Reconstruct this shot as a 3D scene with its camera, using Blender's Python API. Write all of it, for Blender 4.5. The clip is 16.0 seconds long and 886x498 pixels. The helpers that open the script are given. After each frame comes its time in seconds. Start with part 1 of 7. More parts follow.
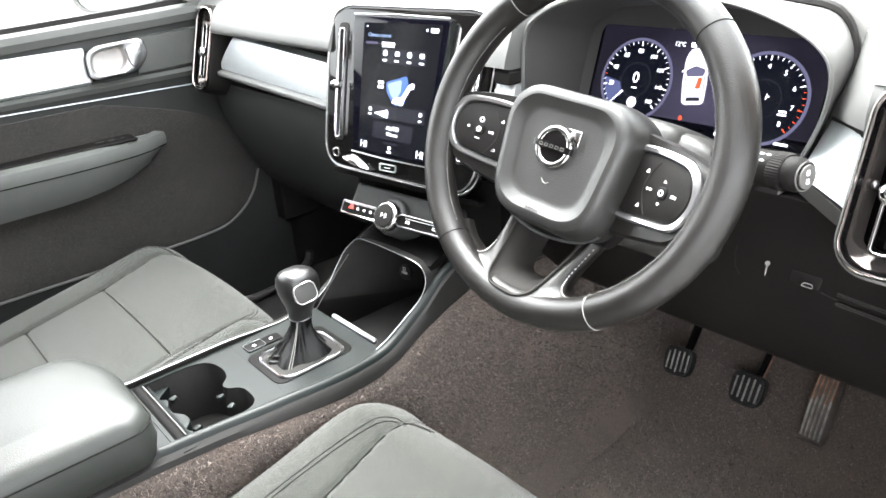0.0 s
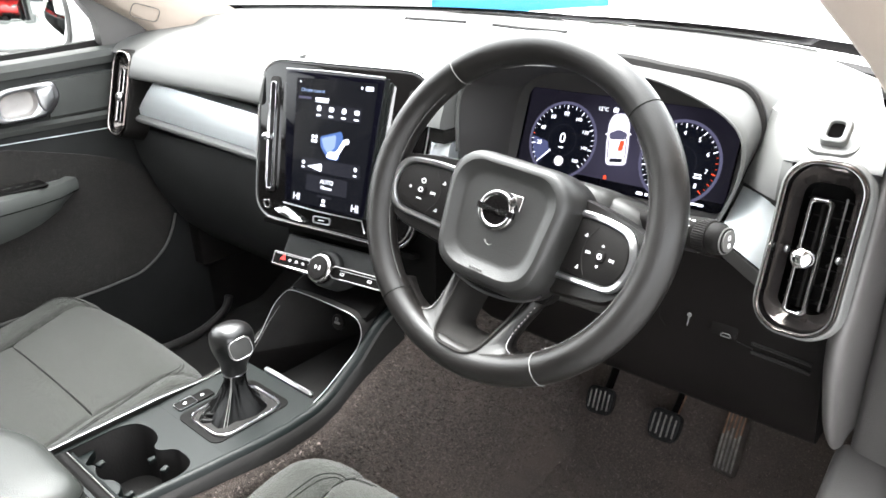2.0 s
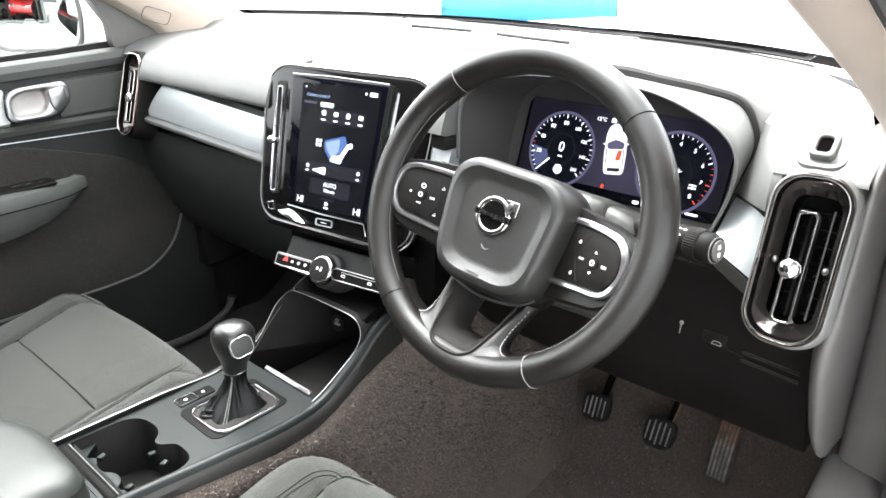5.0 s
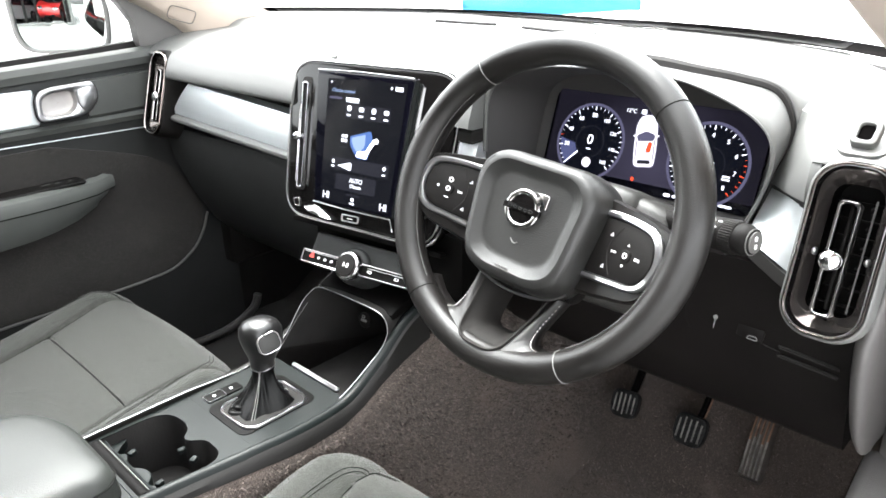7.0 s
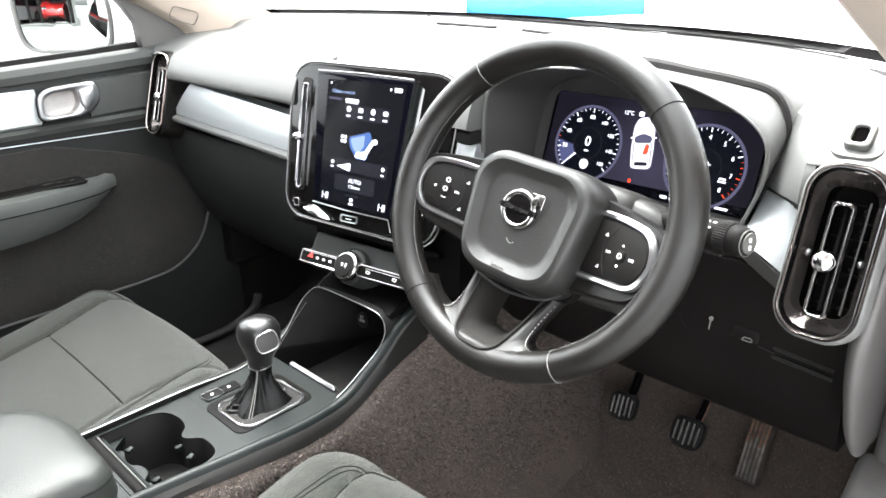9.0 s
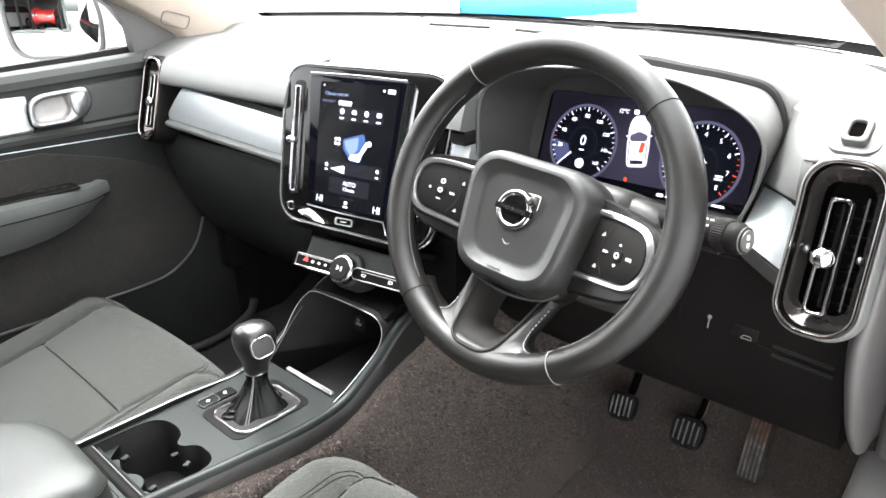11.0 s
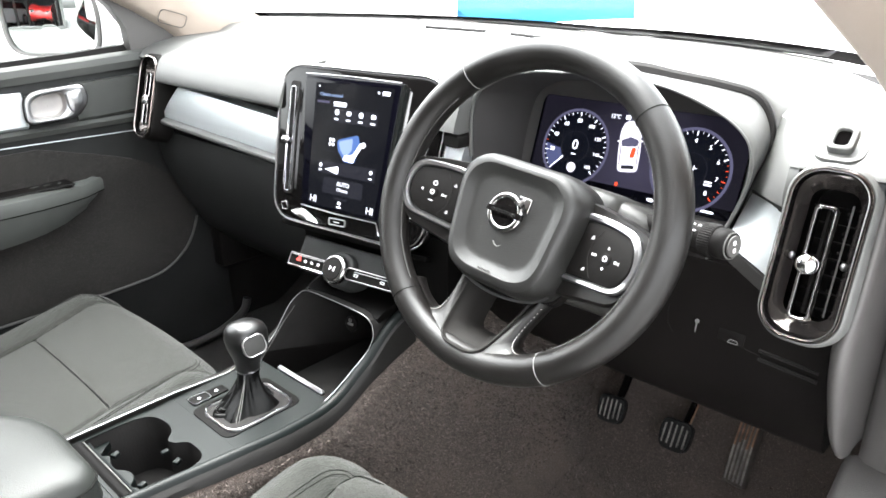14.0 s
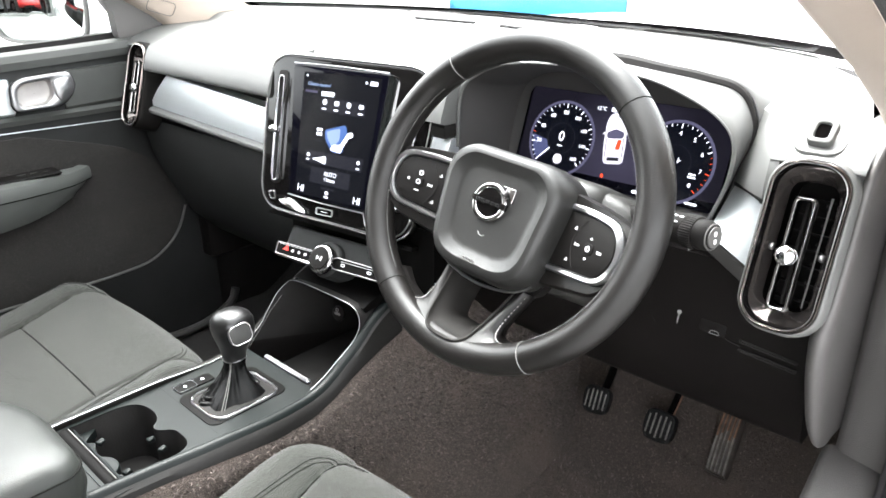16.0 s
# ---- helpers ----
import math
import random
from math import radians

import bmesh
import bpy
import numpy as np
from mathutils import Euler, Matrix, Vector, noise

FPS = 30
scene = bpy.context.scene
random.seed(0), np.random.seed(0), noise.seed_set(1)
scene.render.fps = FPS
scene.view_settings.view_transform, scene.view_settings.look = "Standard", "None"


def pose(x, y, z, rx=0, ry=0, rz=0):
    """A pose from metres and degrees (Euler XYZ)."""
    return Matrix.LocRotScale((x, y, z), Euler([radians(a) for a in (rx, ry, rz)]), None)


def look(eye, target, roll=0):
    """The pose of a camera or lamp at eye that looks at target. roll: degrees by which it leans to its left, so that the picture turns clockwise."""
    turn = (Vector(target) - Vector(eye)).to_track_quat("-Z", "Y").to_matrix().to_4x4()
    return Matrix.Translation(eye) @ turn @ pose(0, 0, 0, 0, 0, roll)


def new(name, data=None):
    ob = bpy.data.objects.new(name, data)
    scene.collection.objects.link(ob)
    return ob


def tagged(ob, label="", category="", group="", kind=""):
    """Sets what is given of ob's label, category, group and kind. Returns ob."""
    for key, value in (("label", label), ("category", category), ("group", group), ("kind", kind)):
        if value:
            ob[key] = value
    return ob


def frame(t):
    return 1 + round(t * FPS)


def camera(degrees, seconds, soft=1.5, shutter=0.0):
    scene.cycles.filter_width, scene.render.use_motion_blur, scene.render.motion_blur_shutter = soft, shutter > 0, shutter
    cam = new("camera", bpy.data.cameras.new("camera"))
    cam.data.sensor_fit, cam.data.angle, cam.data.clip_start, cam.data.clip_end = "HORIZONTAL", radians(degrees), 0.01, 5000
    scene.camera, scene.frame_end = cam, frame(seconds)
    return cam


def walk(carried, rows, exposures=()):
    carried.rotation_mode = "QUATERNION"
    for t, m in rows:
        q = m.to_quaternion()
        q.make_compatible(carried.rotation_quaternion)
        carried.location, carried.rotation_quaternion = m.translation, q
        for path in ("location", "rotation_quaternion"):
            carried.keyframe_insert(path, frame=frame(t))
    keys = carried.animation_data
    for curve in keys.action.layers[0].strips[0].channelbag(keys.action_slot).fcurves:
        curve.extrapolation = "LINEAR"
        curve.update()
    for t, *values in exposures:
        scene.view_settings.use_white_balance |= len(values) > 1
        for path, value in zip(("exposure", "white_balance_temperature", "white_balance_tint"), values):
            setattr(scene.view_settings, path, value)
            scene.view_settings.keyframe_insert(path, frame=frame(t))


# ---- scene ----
cam = camera(62.9, 16.0, 1.6)
# seconds, eye, yaw, pitch, roll
ROWS = [
    (0.0, 0.8306, -0.5324, 1.2087, 50.36, -25.04, -4.19),
    (0.5, 0.8179, -0.5484, 1.2291, 46.06, -23.00, -1.04),
    (1.0, 0.8025, -0.5604, 1.2430, 42.84, -22.82, -1.54),
    (1.5, 0.7987, -0.5665, 1.2448, 42.36, -22.88, -1.58),
    (2.0, 0.8077, -0.5677, 1.2480, 42.00, -23.02, -1.48),
    (2.5, 0.8177, -0.5657, 1.2445, 40.65, -23.09, -1.43),
    (3.0, 0.8260, -0.5625, 1.2464, 39.23, -23.11, -1.44),
    (3.5, 0.8334, -0.5634, 1.2534, 38.54, -22.58, 0.81),
    (4.0, 0.8305, -0.5698, 1.2575, 39.31, -22.09, 0.26),
    (4.5, 0.8255, -0.5731, 1.2543, 41.18, -22.25, -0.16),
    (5.0, 0.8254, -0.5755, 1.2524, 42.42, -22.52, -0.45),
    (7.5, 0.8149, -0.5747, 1.2446, 44.71, -22.68, -1.33),
    (8.0, 0.8202, -0.5718, 1.2464, 44.94, -22.79, -0.93),
    (8.5, 0.8269, -0.5720, 1.2457, 44.80, -22.54, -1.44),
    (9.0, 0.8244, -0.5743, 1.2423, 44.55, -22.33, -1.22),
    (11.5, 0.8205, -0.5678, 1.2398, 44.24, -22.20, -2.02),
    (12.0, 0.8241, -0.5674, 1.2448, 44.36, -22.23, -0.97),
    (12.5, 0.8265, -0.5658, 1.2430, 44.25, -22.11, -1.95),
    (13.0, 0.8310, -0.5719, 1.2405, 44.14, -21.97, -2.01),
    (13.5, 0.8354, -0.5736, 1.2436, 44.09, -22.02, -1.82),
    (14.0, 0.8287, -0.5709, 1.2420, 43.85, -22.07, -1.01),
    (14.5, 0.8304, -0.5722, 1.2398, 43.78, -21.87, 0.03),
    (15.0, 0.8389, -0.5708, 1.2432, 43.73, -22.37, -0.34),
    (15.5, 0.8363, -0.5708, 1.2416, 43.35, -22.45, 0.01),
    (16.0, 0.8378, -0.5702, 1.2400, 43.13, -22.62, -0.31),
]
walk(cam, [(t, pose(x, y, z, 90 + pitch, 0, yaw) @ pose(0, 0, 0, 0, 0, roll)) for t, x, y, z, yaw, pitch, roll in ROWS],
     [(0.0, 3.36), (0.5, 2.98), (1.0, 2.82), (16.0, 2.86)])

# ---- sky and sun: bright overcast ----
world = bpy.data.worlds.new("overcast_sky")
scene.world = world
world.use_nodes = True
wn = world.node_tree.nodes
sky = wn.new("ShaderNodeTexSky")
sky.sky_type = "NISHITA"
sky.sun_disc = False
sky.sun_elevation, sky.sun_rotation = radians(66), radians(-63)
sky.dust_density = 4.0
soft = wn.new("ShaderNodeHueSaturation")
soft.inputs["Saturation"].default_value = 0.10
world.node_tree.links.new(sky.outputs[0], soft.inputs["Color"])
world.node_tree.links.new(soft.outputs[0], wn["Background"].inputs["Color"])
wn["Background"].inputs["Strength"].default_value = 0.38
sun = new("sun", bpy.data.lights.new("sun", "SUN"))
sun.data.energy, sun.data.angle, sun.data.color = 0.42, radians(45), (0.95, 1.0, 0.97)
sun.matrix_world = look((-1.6, 0.8, 4.0), (0, 0, 0))


# ---- materials ----
def material(name, color, rough=0.5, metal=0.0, grain=0.0, grain_size=0.002, vary=0.0, vary_size=0.2, coat=0.0, spec=0.5,
             second=None, kind="noise", emit=0.0, sheen=0.0, rough_vary=0.0, stretch=None):
    """A node material: base colour with slow variation, fine bump, optional coat or emission."""
    m = bpy.data.materials.new(name)
    m.use_nodes = True
    n, l = m.node_tree.nodes, m.node_tree.links
    b = n["Principled BSDF"]
    b.inputs["Base Color"].default_value = (*color, 1)
    b.inputs["Roughness"].default_value = rough
    b.inputs["Metallic"].default_value = metal
    b.inputs["Specular IOR Level"].default_value = spec
    b.inputs["Coat Weight"].default_value = coat
    b.inputs["Coat Roughness"].default_value = 0.04
    b.inputs["Sheen Weight"].default_value = sheen
    if emit:
        b.inputs["Emission Color"].default_value = (*color, 1)
        b.inputs["Emission Strength"].default_value = emit
    tc = n.new("ShaderNodeTexCoord")
    src = tc.outputs["Object"]
    if stretch:
        mp = n.new("ShaderNodeMapping")
        mp.inputs["Scale"].default_value = stretch
        l.new(src, mp.inputs[0])
        src = mp.outputs[0]
    if vary:
        t1 = n.new("ShaderNodeTexNoise")
        t1.inputs["Scale"].default_value = 1 / vary_size
        t1.inputs["Detail"].default_value = 6
        l.new(src, t1.inputs["Vector"])
        mix = n.new("ShaderNodeMix")
        mix.data_type = "RGBA"
        a = second or [c * (1 - vary) for c in color]
        z = color if second else [min(1, c * (1 + vary)) for c in color]
        mix.inputs["A"].default_value, mix.inputs["B"].default_value = (*a, 1), (*z, 1)
        ramp = n.new("ShaderNodeMapRange")
        ramp.inputs["From Min"].default_value, ramp.inputs["From Max"].default_value = 0.35, 0.65
        l.new(t1.outputs[0], ramp.inputs[0])
        l.new(ramp.outputs[0], mix.inputs["Factor"])
        l.new(mix.outputs["Result"], b.inputs["Base Color"])
        if rough_vary:
            r = n.new("ShaderNodeMapRange")
            r.inputs["From Min"].default_value, r.inputs["From Max"].default_value = 0.3, 0.7
            r.inputs["To Min"].default_value, r.inputs["To Max"].default_value = max(0.02, rough - rough_vary), rough + rough_vary
            l.new(t1.outputs[0], r.inputs[0])
            l.new(r.outputs[0], b.inputs["Roughness"])
    if grain:
        t2 = n.new("ShaderNodeTexVoronoi" if kind == "cells" else "ShaderNodeTexNoise")
        t2.inputs["Scale"].default_value = 1 / grain_size
        l.new(src, t2.inputs["Vector"])
        bp = n.new("ShaderNodeBump")
        bp.inputs["Strength"].default_value = grain
        bp.inputs["Distance"].default_value = grain_size * 0.5
        l.new(t2.outputs[0], bp.inputs["Height"])
        l.new(bp.outputs[0], b.inputs["Normal"])
    return m


def weave(name, color, size, strength=0.6, mottle=0.08):
    """Woven cloth: two crossed bands of thread, with speckle."""
    m = material(name, color, 0.9, vary=mottle, vary_size=0.08, sheen=0.12, spec=0.2)
    n, l = m.node_tree.nodes, m.node_tree.links
    b = n["Principled BSDF"]
    tc = n.new("ShaderNodeTexCoord")
    heights = []
    for axis in ("X", "Y"):
        w = n.new("ShaderNodeTexWave")
        w.bands_direction = axis
        w.inputs["Scale"].default_value = 1 / size
        w.inputs["Distortion"].default_value = 1.5
        w.inputs["Detail"].default_value = 1
        l.new(tc.outputs["Object"], w.inputs["Vector"])
        heights.append(w)
    mx = n.new("ShaderNodeMath")
    mx.operation = "MULTIPLY"
    l.new(heights[0].outputs["Fac"], mx.inputs[0])
    l.new(heights[1].outputs["Fac"], mx.inputs[1])
    bp = n.new("ShaderNodeBump")
    bp.inputs["Strength"].default_value, bp.inputs["Distance"].default_value = strength, size
    l.new(mx.outputs[0], bp.inputs["Height"])
    l.new(bp.outputs[0], b.inputs["Normal"])
    return m


def speckled(name, dark, light, size, rough=1.0, stain=(0.09, 0.075, 0.06)):
    """Cut-pile carpet: dark pile with paler fibre ends and broad dusty stains."""
    m = material(name, dark, rough, spec=0.15, sheen=0.1)
    n, l = m.node_tree.nodes, m.node_tree.links
    b = n["Principled BSDF"]
    tc = n.new("ShaderNodeTexCoord")
    fine, broad = n.new("ShaderNodeTexNoise"), n.new("ShaderNodeTexNoise")
    fine.inputs["Scale"].default_value, broad.inputs["Scale"].default_value = 1 / size, 7.0
    fine.inputs["Detail"].default_value = broad.inputs["Detail"].default_value = 5
    fine.inputs["Roughness"].default_value = 0.75
    m1, m2 = n.new("ShaderNodeMapRange"), n.new("ShaderNodeMapRange")
    m1.inputs["From Min"].default_value, m1.inputs["From Max"].default_value = 0.52, 0.72
    m2.inputs["From Min"].default_value, m2.inputs["From Max"].default_value = 0.48, 0.78
    m2.inputs["To Max"].default_value = 0.55
    mix, mix2 = n.new("ShaderNodeMix"), n.new("ShaderNodeMix")
    mix.data_type = mix2.data_type = "RGBA"
    mix.inputs["A"].default_value, mix.inputs["B"].default_value = (*dark, 1), (*light, 1)
    mix2.inputs["B"].default_value = (*stain, 1)
    for tex, rng in ((fine, m1), (broad, m2)):
        l.new(tc.outputs["Object"], tex.inputs["Vector"])
        l.new(tex.outputs[0], rng.inputs[0])
    l.new(m1.outputs[0], mix.inputs["Factor"])
    l.new(m2.outputs[0], mix2.inputs["Factor"])
    l.new(mix.outputs["Result"], mix2.inputs["A"])
    l.new(mix2.outputs["Result"], b.inputs["Base Color"])
    bp = n.new("ShaderNodeBump")
    bp.inputs["Strength"].default_value, bp.inputs["Distance"].default_value = 0.9, size
    l.new(fine.outputs[0], bp.inputs["Height"])
    l.new(bp.outputs[0], b.inputs["Normal"])
    return m


SOFT_DASH = material("dash_soft_plastic", (0.088, 0.089, 0.086), 0.5, grain=0.18, grain_size=0.0011, vary=0.12, vary_size=0.3, kind="cells")
HARD_BLACK = material("hard_black_plastic", (0.0062, 0.0056, 0.0053), 0.6, spec=0.10, grain=0.3, grain_size=0.0012, vary=0.2, vary_size=0.15, kind="cells")
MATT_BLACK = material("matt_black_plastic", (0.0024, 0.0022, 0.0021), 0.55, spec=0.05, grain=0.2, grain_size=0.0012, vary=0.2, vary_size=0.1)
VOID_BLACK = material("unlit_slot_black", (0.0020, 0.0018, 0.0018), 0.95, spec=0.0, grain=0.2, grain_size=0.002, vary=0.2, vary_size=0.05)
# black deepened to carry the shade under the wheel
KNEE_SHADED = material("knee_panel_shaded_plastic", (0.0058, 0.0050, 0.0048), 0.55, spec=0.09, grain=0.3, grain_size=0.0012, vary=0.25, vary_size=0.15, kind="cells")
GREY_PLASTIC = material("charcoal_plastic", (0.075, 0.073, 0.070), 0.55, grain=0.3, grain_size=0.0012, vary=0.12, vary_size=0.15, kind="cells")
COLUMN_GREY = material("column_plastic", (0.027, 0.027, 0.0255), 0.42, spec=0.3, grain=0.3, grain_size=0.0012, vary=0.12, vary_size=0.1, kind="cells")
HOOD_INNER = material("hood_lining_plastic", (0.058, 0.056, 0.056), 0.6, spec=0.2, grain=0.3, grain_size=0.0012, vary=0.1, vary_size=0.15, kind="cells")
SIDE_PLASTIC = material("end_panel_plastic", (0.060, 0.0565, 0.055), 0.5, grain=0.25, grain_size=0.0012, vary=0.12, vary_size=0.15, kind="cells")
GLOVEBOX = material("glovebox_plastic", (0.0165, 0.0170, 0.0170), 0.55, spec=0.2, grain=0.25, grain_size=0.0012, vary=0.12, vary_size=0.1, kind="cells")
FLANK = material("console_flank_plastic", (0.010, 0.0095, 0.009), 0.5, spec=0.15, grain=0.25, grain_size=0.0012, vary=0.12, vary_size=0.1, kind="cells")
CONSOLE_GREY = material("console_satin_plastic", (0.0042, 0.0059, 0.0057), 0.40, spec=0.13, grain=0.08, grain_size=0.001, vary=0.1, vary_size=0.1)
GLOSS_BLACK = material("gloss_black", (0.0035, 0.0032, 0.0032), 0.06, spec=0.20, coat=0.03, vary=0.1, vary_size=0.1)
DEEP_BLACK = material("unlit_black_plastic", (0.015, 0.0142, 0.0138), 0.8, spec=0.15, grain=0.2, grain_size=0.003, vary=0.2, vary_size=0.1)
LEATHER = material("steering_leather", (0.0052, 0.0046, 0.0042), 0.37, spec=0.36, grain=0.25, grain_size=0.0011, vary=0.18, vary_size=0.06, kind="cells", rough_vary=0.09)
GAITER = material("gaiter_leather", (0.0025, 0.0025, 0.0025), 0.24, spec=0.07, grain=0.2, grain_size=0.001, vary=0.2, vary_size=0.03)
KNOB = material("smooth_black_leather", (0.0085, 0.0085, 0.0085), 0.28, grain=0.12, grain_size=0.0009, vary=0.2, vary_size=0.03, kind="cells")
PAD_PLASTIC = material("airbag_cover_plastic", (0.0125, 0.0124, 0.0118), 0.38, spec=0.42, grain=0.3, grain_size=0.0011, vary=0.08, vary_size=0.08, kind="cells")
CHROME = material("chrome", (0.82, 0.82, 0.84), 0.07, 1.0, vary=0.04, vary_size=0.02)
BRONZE_CHROME = material("smoked_bronze_chrome", (0.20, 0.172, 0.162), 0.12, 1.0, vary=0.06, vary_size=0.02)
FUNNEL = material("smoked_gloss_metal", (0.11, 0.099, 0.094), 0.14, 0.85, spec=0.30, vary=0.1, vary_size=0.02)
SPOKE_SILVER = material("spoke_satin_silver", (0.43, 0.43, 0.435), 0.30, 1.0, vary=0.06, vary_size=0.03, grain=0.05, grain_size=0.001)
DARK_CHROME = material("dark_chrome", (0.36, 0.35, 0.35), 0.10, 1.0, vary=0.05, vary_size=0.02)
BADGE_CHROME = material("worn_badge_chrome", (0.42, 0.41, 0.41), 0.16, 1.0, vary=0.08, vary_size=0.015)
STITCH_PALE = material("pale_grey_stitching", (0.34, 0.33, 0.315), 0.8, vary=0.2, vary_size=0.01)
SATIN = material("satin_silver", (0.64, 0.64, 0.65), 0.33, 1.0, vary=0.05, vary_size=0.03, grain=0.05, grain_size=0.001)
ALUMINIUM = material("brushed_aluminium", (0.56, 0.59, 0.60), 0.45, 0.75, vary=0.06, vary_size=0.02, grain=0.1, grain_size=0.002, stretch=(0.03, 1, 1))
SEAT_CLOTH = weave("charcoal_seat_cloth", (0.0180, 0.0196, 0.0162), 0.0016)
SEAT_SIDE = weave("charcoal_bolster_cloth", (0.0164, 0.0180, 0.0149), 0.0016)
SPOKE_PLASTIC = material("spoke_plastic", (0.0130, 0.0122, 0.0113), 0.68, spec=0.12, grain=0.25, grain_size=0.0011, vary=0.08, vary_size=0.08, kind="cells")
THREAD = material("seam_thread", (0.0055, 0.0055, 0.005), 0.9, spec=0.1, grain=0.3, grain_size=0.001)
SATIN_MID = material("satin_chrome_handle", (0.44, 0.43, 0.43), 0.3, 1.0, vary=0.06, vary_size=0.03)
SATIN_DARK = material("dark_satin_trim", (0.30, 0.30, 0.305), 0.34, 1.0, vary=0.06, vary_size=0.03)
HANDLE_CUP = material("handle_recess", (0.34, 0.32, 0.31), 0.38, 0.2, vary=0.1, vary_size=0.03)
PIPING = material("grey_piping", (0.075, 0.075, 0.075), 0.35, vary=0.1, vary_size=0.02)
STITCH_DIM = material("dark_grey_stitching", (0.10, 0.10, 0.095), 0.7, vary=0.2, vary_size=0.01)
STITCH = material("grey_stitching", (0.14, 0.14, 0.135), 0.7, vary=0.2, vary_size=0.01)
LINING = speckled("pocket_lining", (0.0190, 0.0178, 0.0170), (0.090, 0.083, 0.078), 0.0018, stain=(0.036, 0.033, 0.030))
CARPET = speckled("charcoal_carpet", (0.060, 0.049, 0.043), (0.225, 0.187, 0.166), 0.0018, stain=(0.135, 0.104, 0.086))
def fibre(name, dark, light):
    """Carpet fibres, each with a shade of its own."""
    m = material(name, dark, 0.95, spec=0.1)
    n, l = m.node_tree.nodes, m.node_tree.links
    geo, ramp = n.new("ShaderNodeNewGeometry"), n.new("ShaderNodeValToRGB")
    ramp.color_ramp.elements[0].color, ramp.color_ramp.elements[1].color = (*dark, 1), (*light, 1)
    ramp.color_ramp.elements[0].position = 0.5
    l.new(geo.outputs["Random Per Island"], ramp.inputs[0])
    l.new(ramp.outputs[0], n["Principled BSDF"].inputs["Base Color"])
    return m


FIBRE = fibre("carpet_fibre", (0.055, 0.046, 0.041), (0.205, 0.174, 0.156))
PILLAR = weave("beige_pillar_cloth", (0.36, 0.300, 0.255), 0.0012, 0.25, 0.05)
RUBBER = material("door_seal_rubber", (0.016, 0.015, 0.016), 0.5, grain=0.2, grain_size=0.002, vary=0.2, vary_size=0.05)
WHITE_PAINT = material("white_car_paint", (0.80, 0.80, 0.80), 0.25, coat=0.6, vary=0.02, vary_size=0.5)
DOOR_VINYL = material("door_armrest_vinyl", (0.070, 0.074, 0.070), 0.55, spec=0.2, grain=0.3, grain_size=0.0013, vary=0.08, vary_size=0.1, kind="cells")
DOOR_TRIM = material("door_trim_plastic", (0.046, 0.048, 0.0455), 0.55, spec=0.2, grain=0.3, grain_size=0.0013, vary=0.08, vary_size=0.1, kind="cells")
ARMREST = material("armrest_vinyl", (0.0185, 0.0203, 0.0185), 0.42, spec=0.25, grain=0.3, grain_size=0.0013, vary=0.08, vary_size=0.1, kind="cells")
PEDAL_RUBBER = material("pedal_rubber", (0.010, 0.010, 0.010), 0.55, spec=0.2, grain=0.3, grain_size=0.002, vary=0.3, vary_size=0.02)
PEDAL_WORN = material("pedal_worn_edge", (0.16, 0.152, 0.142), 0.35, vary=0.5, vary_size=0.02)
RUST = material("rusty_steel", (0.15, 0.082, 0.050), 0.7, vary=0.5, vary_size=0.02, grain=0.3, grain_size=0.003)
ACCEL = material("dusty_pedal_rubber", (0.058, 0.050, 0.044), 0.7, spec=0.25, vary=0.35, vary_size=0.02, grain=0.3, grain_size=0.003)
SCREEN_EDGE = material("screen_edge_glass", (0.006, 0.007, 0.007), 0.05, spec=0.9, coat=0.6, vary=0.1, vary_size=0.1)
SCREEN_BACK = material("screen_glass", (0.002, 0.002, 0.004), 0.05, spec=0.10, vary=0.1, vary_size=0.1)
RED_PLASTIC = material("red_lens", (0.6, 0.03, 0.02), 0.3, vary=0.1, vary_size=0.02)
LIGHT_GREY = material("printed_symbol_white", (0.75, 0.75, 0.75), 0.5, vary=0.05, vary_size=0.01)
ASPHALT = material("forecourt_concrete", (0.22, 0.22, 0.215), 0.85, vary=0.15, vary_size=1.5, grain=0.4, grain_size=0.02)
BLUE_PAINT = material("blue_car_paint", (0.012, 0.18, 0.34), 0.4, coat=0.3, vary=0.05, vary_size=0.5)
SILVER_PAINT = material("silver_car_paint", (0.42, 0.43, 0.44), 0.3, coat=0.6, vary=0.05, vary_size=0.5)
SHOWROOM_GREY = material("showroom_plaster", (0.16, 0.16, 0.155), 0.8, vary=0.2, vary_size=1.0, grain=0.2, grain_size=0.02)
RED_PAINT = material("red_car_paint", (0.62, 0.03, 0.03), 0.3, coat=0.8, vary=0.05, vary_size=0.5)
TINTED = material("dark_car_glass", (0.02, 0.022, 0.025), 0.05, coat=1.0, vary=0.1, vary_size=0.5)
TYRE = material("tyre_rubber", (0.02, 0.02, 0.02), 0.8, vary=0.2, vary_size=0.1, grain=0.3, grain_size=0.01)
MIRROR = material("mirror_silver", (0.34, 0.36, 0.355), 0.01, 1.0)
HEADLINER = weave("light_headliner_cloth", (0.55, 0.53, 0.50), 0.002, 0.3, 0.06)


def glow(name, color, strength):
    m = bpy.data.materials.new(name)
    m.use_nodes = True
    b = m.node_tree.nodes["Principled BSDF"]
    b.inputs["Base Color"].default_value = (0.003, 0.003, 0.003, 1)
    b.inputs["Roughness"].default_value = 0.08
    b.inputs["Specular IOR Level"].default_value = 0.10
    b.inputs["Emission Color"].default_value = (*color, 1)
    b.inputs["Emission Strength"].default_value = strength
    return m


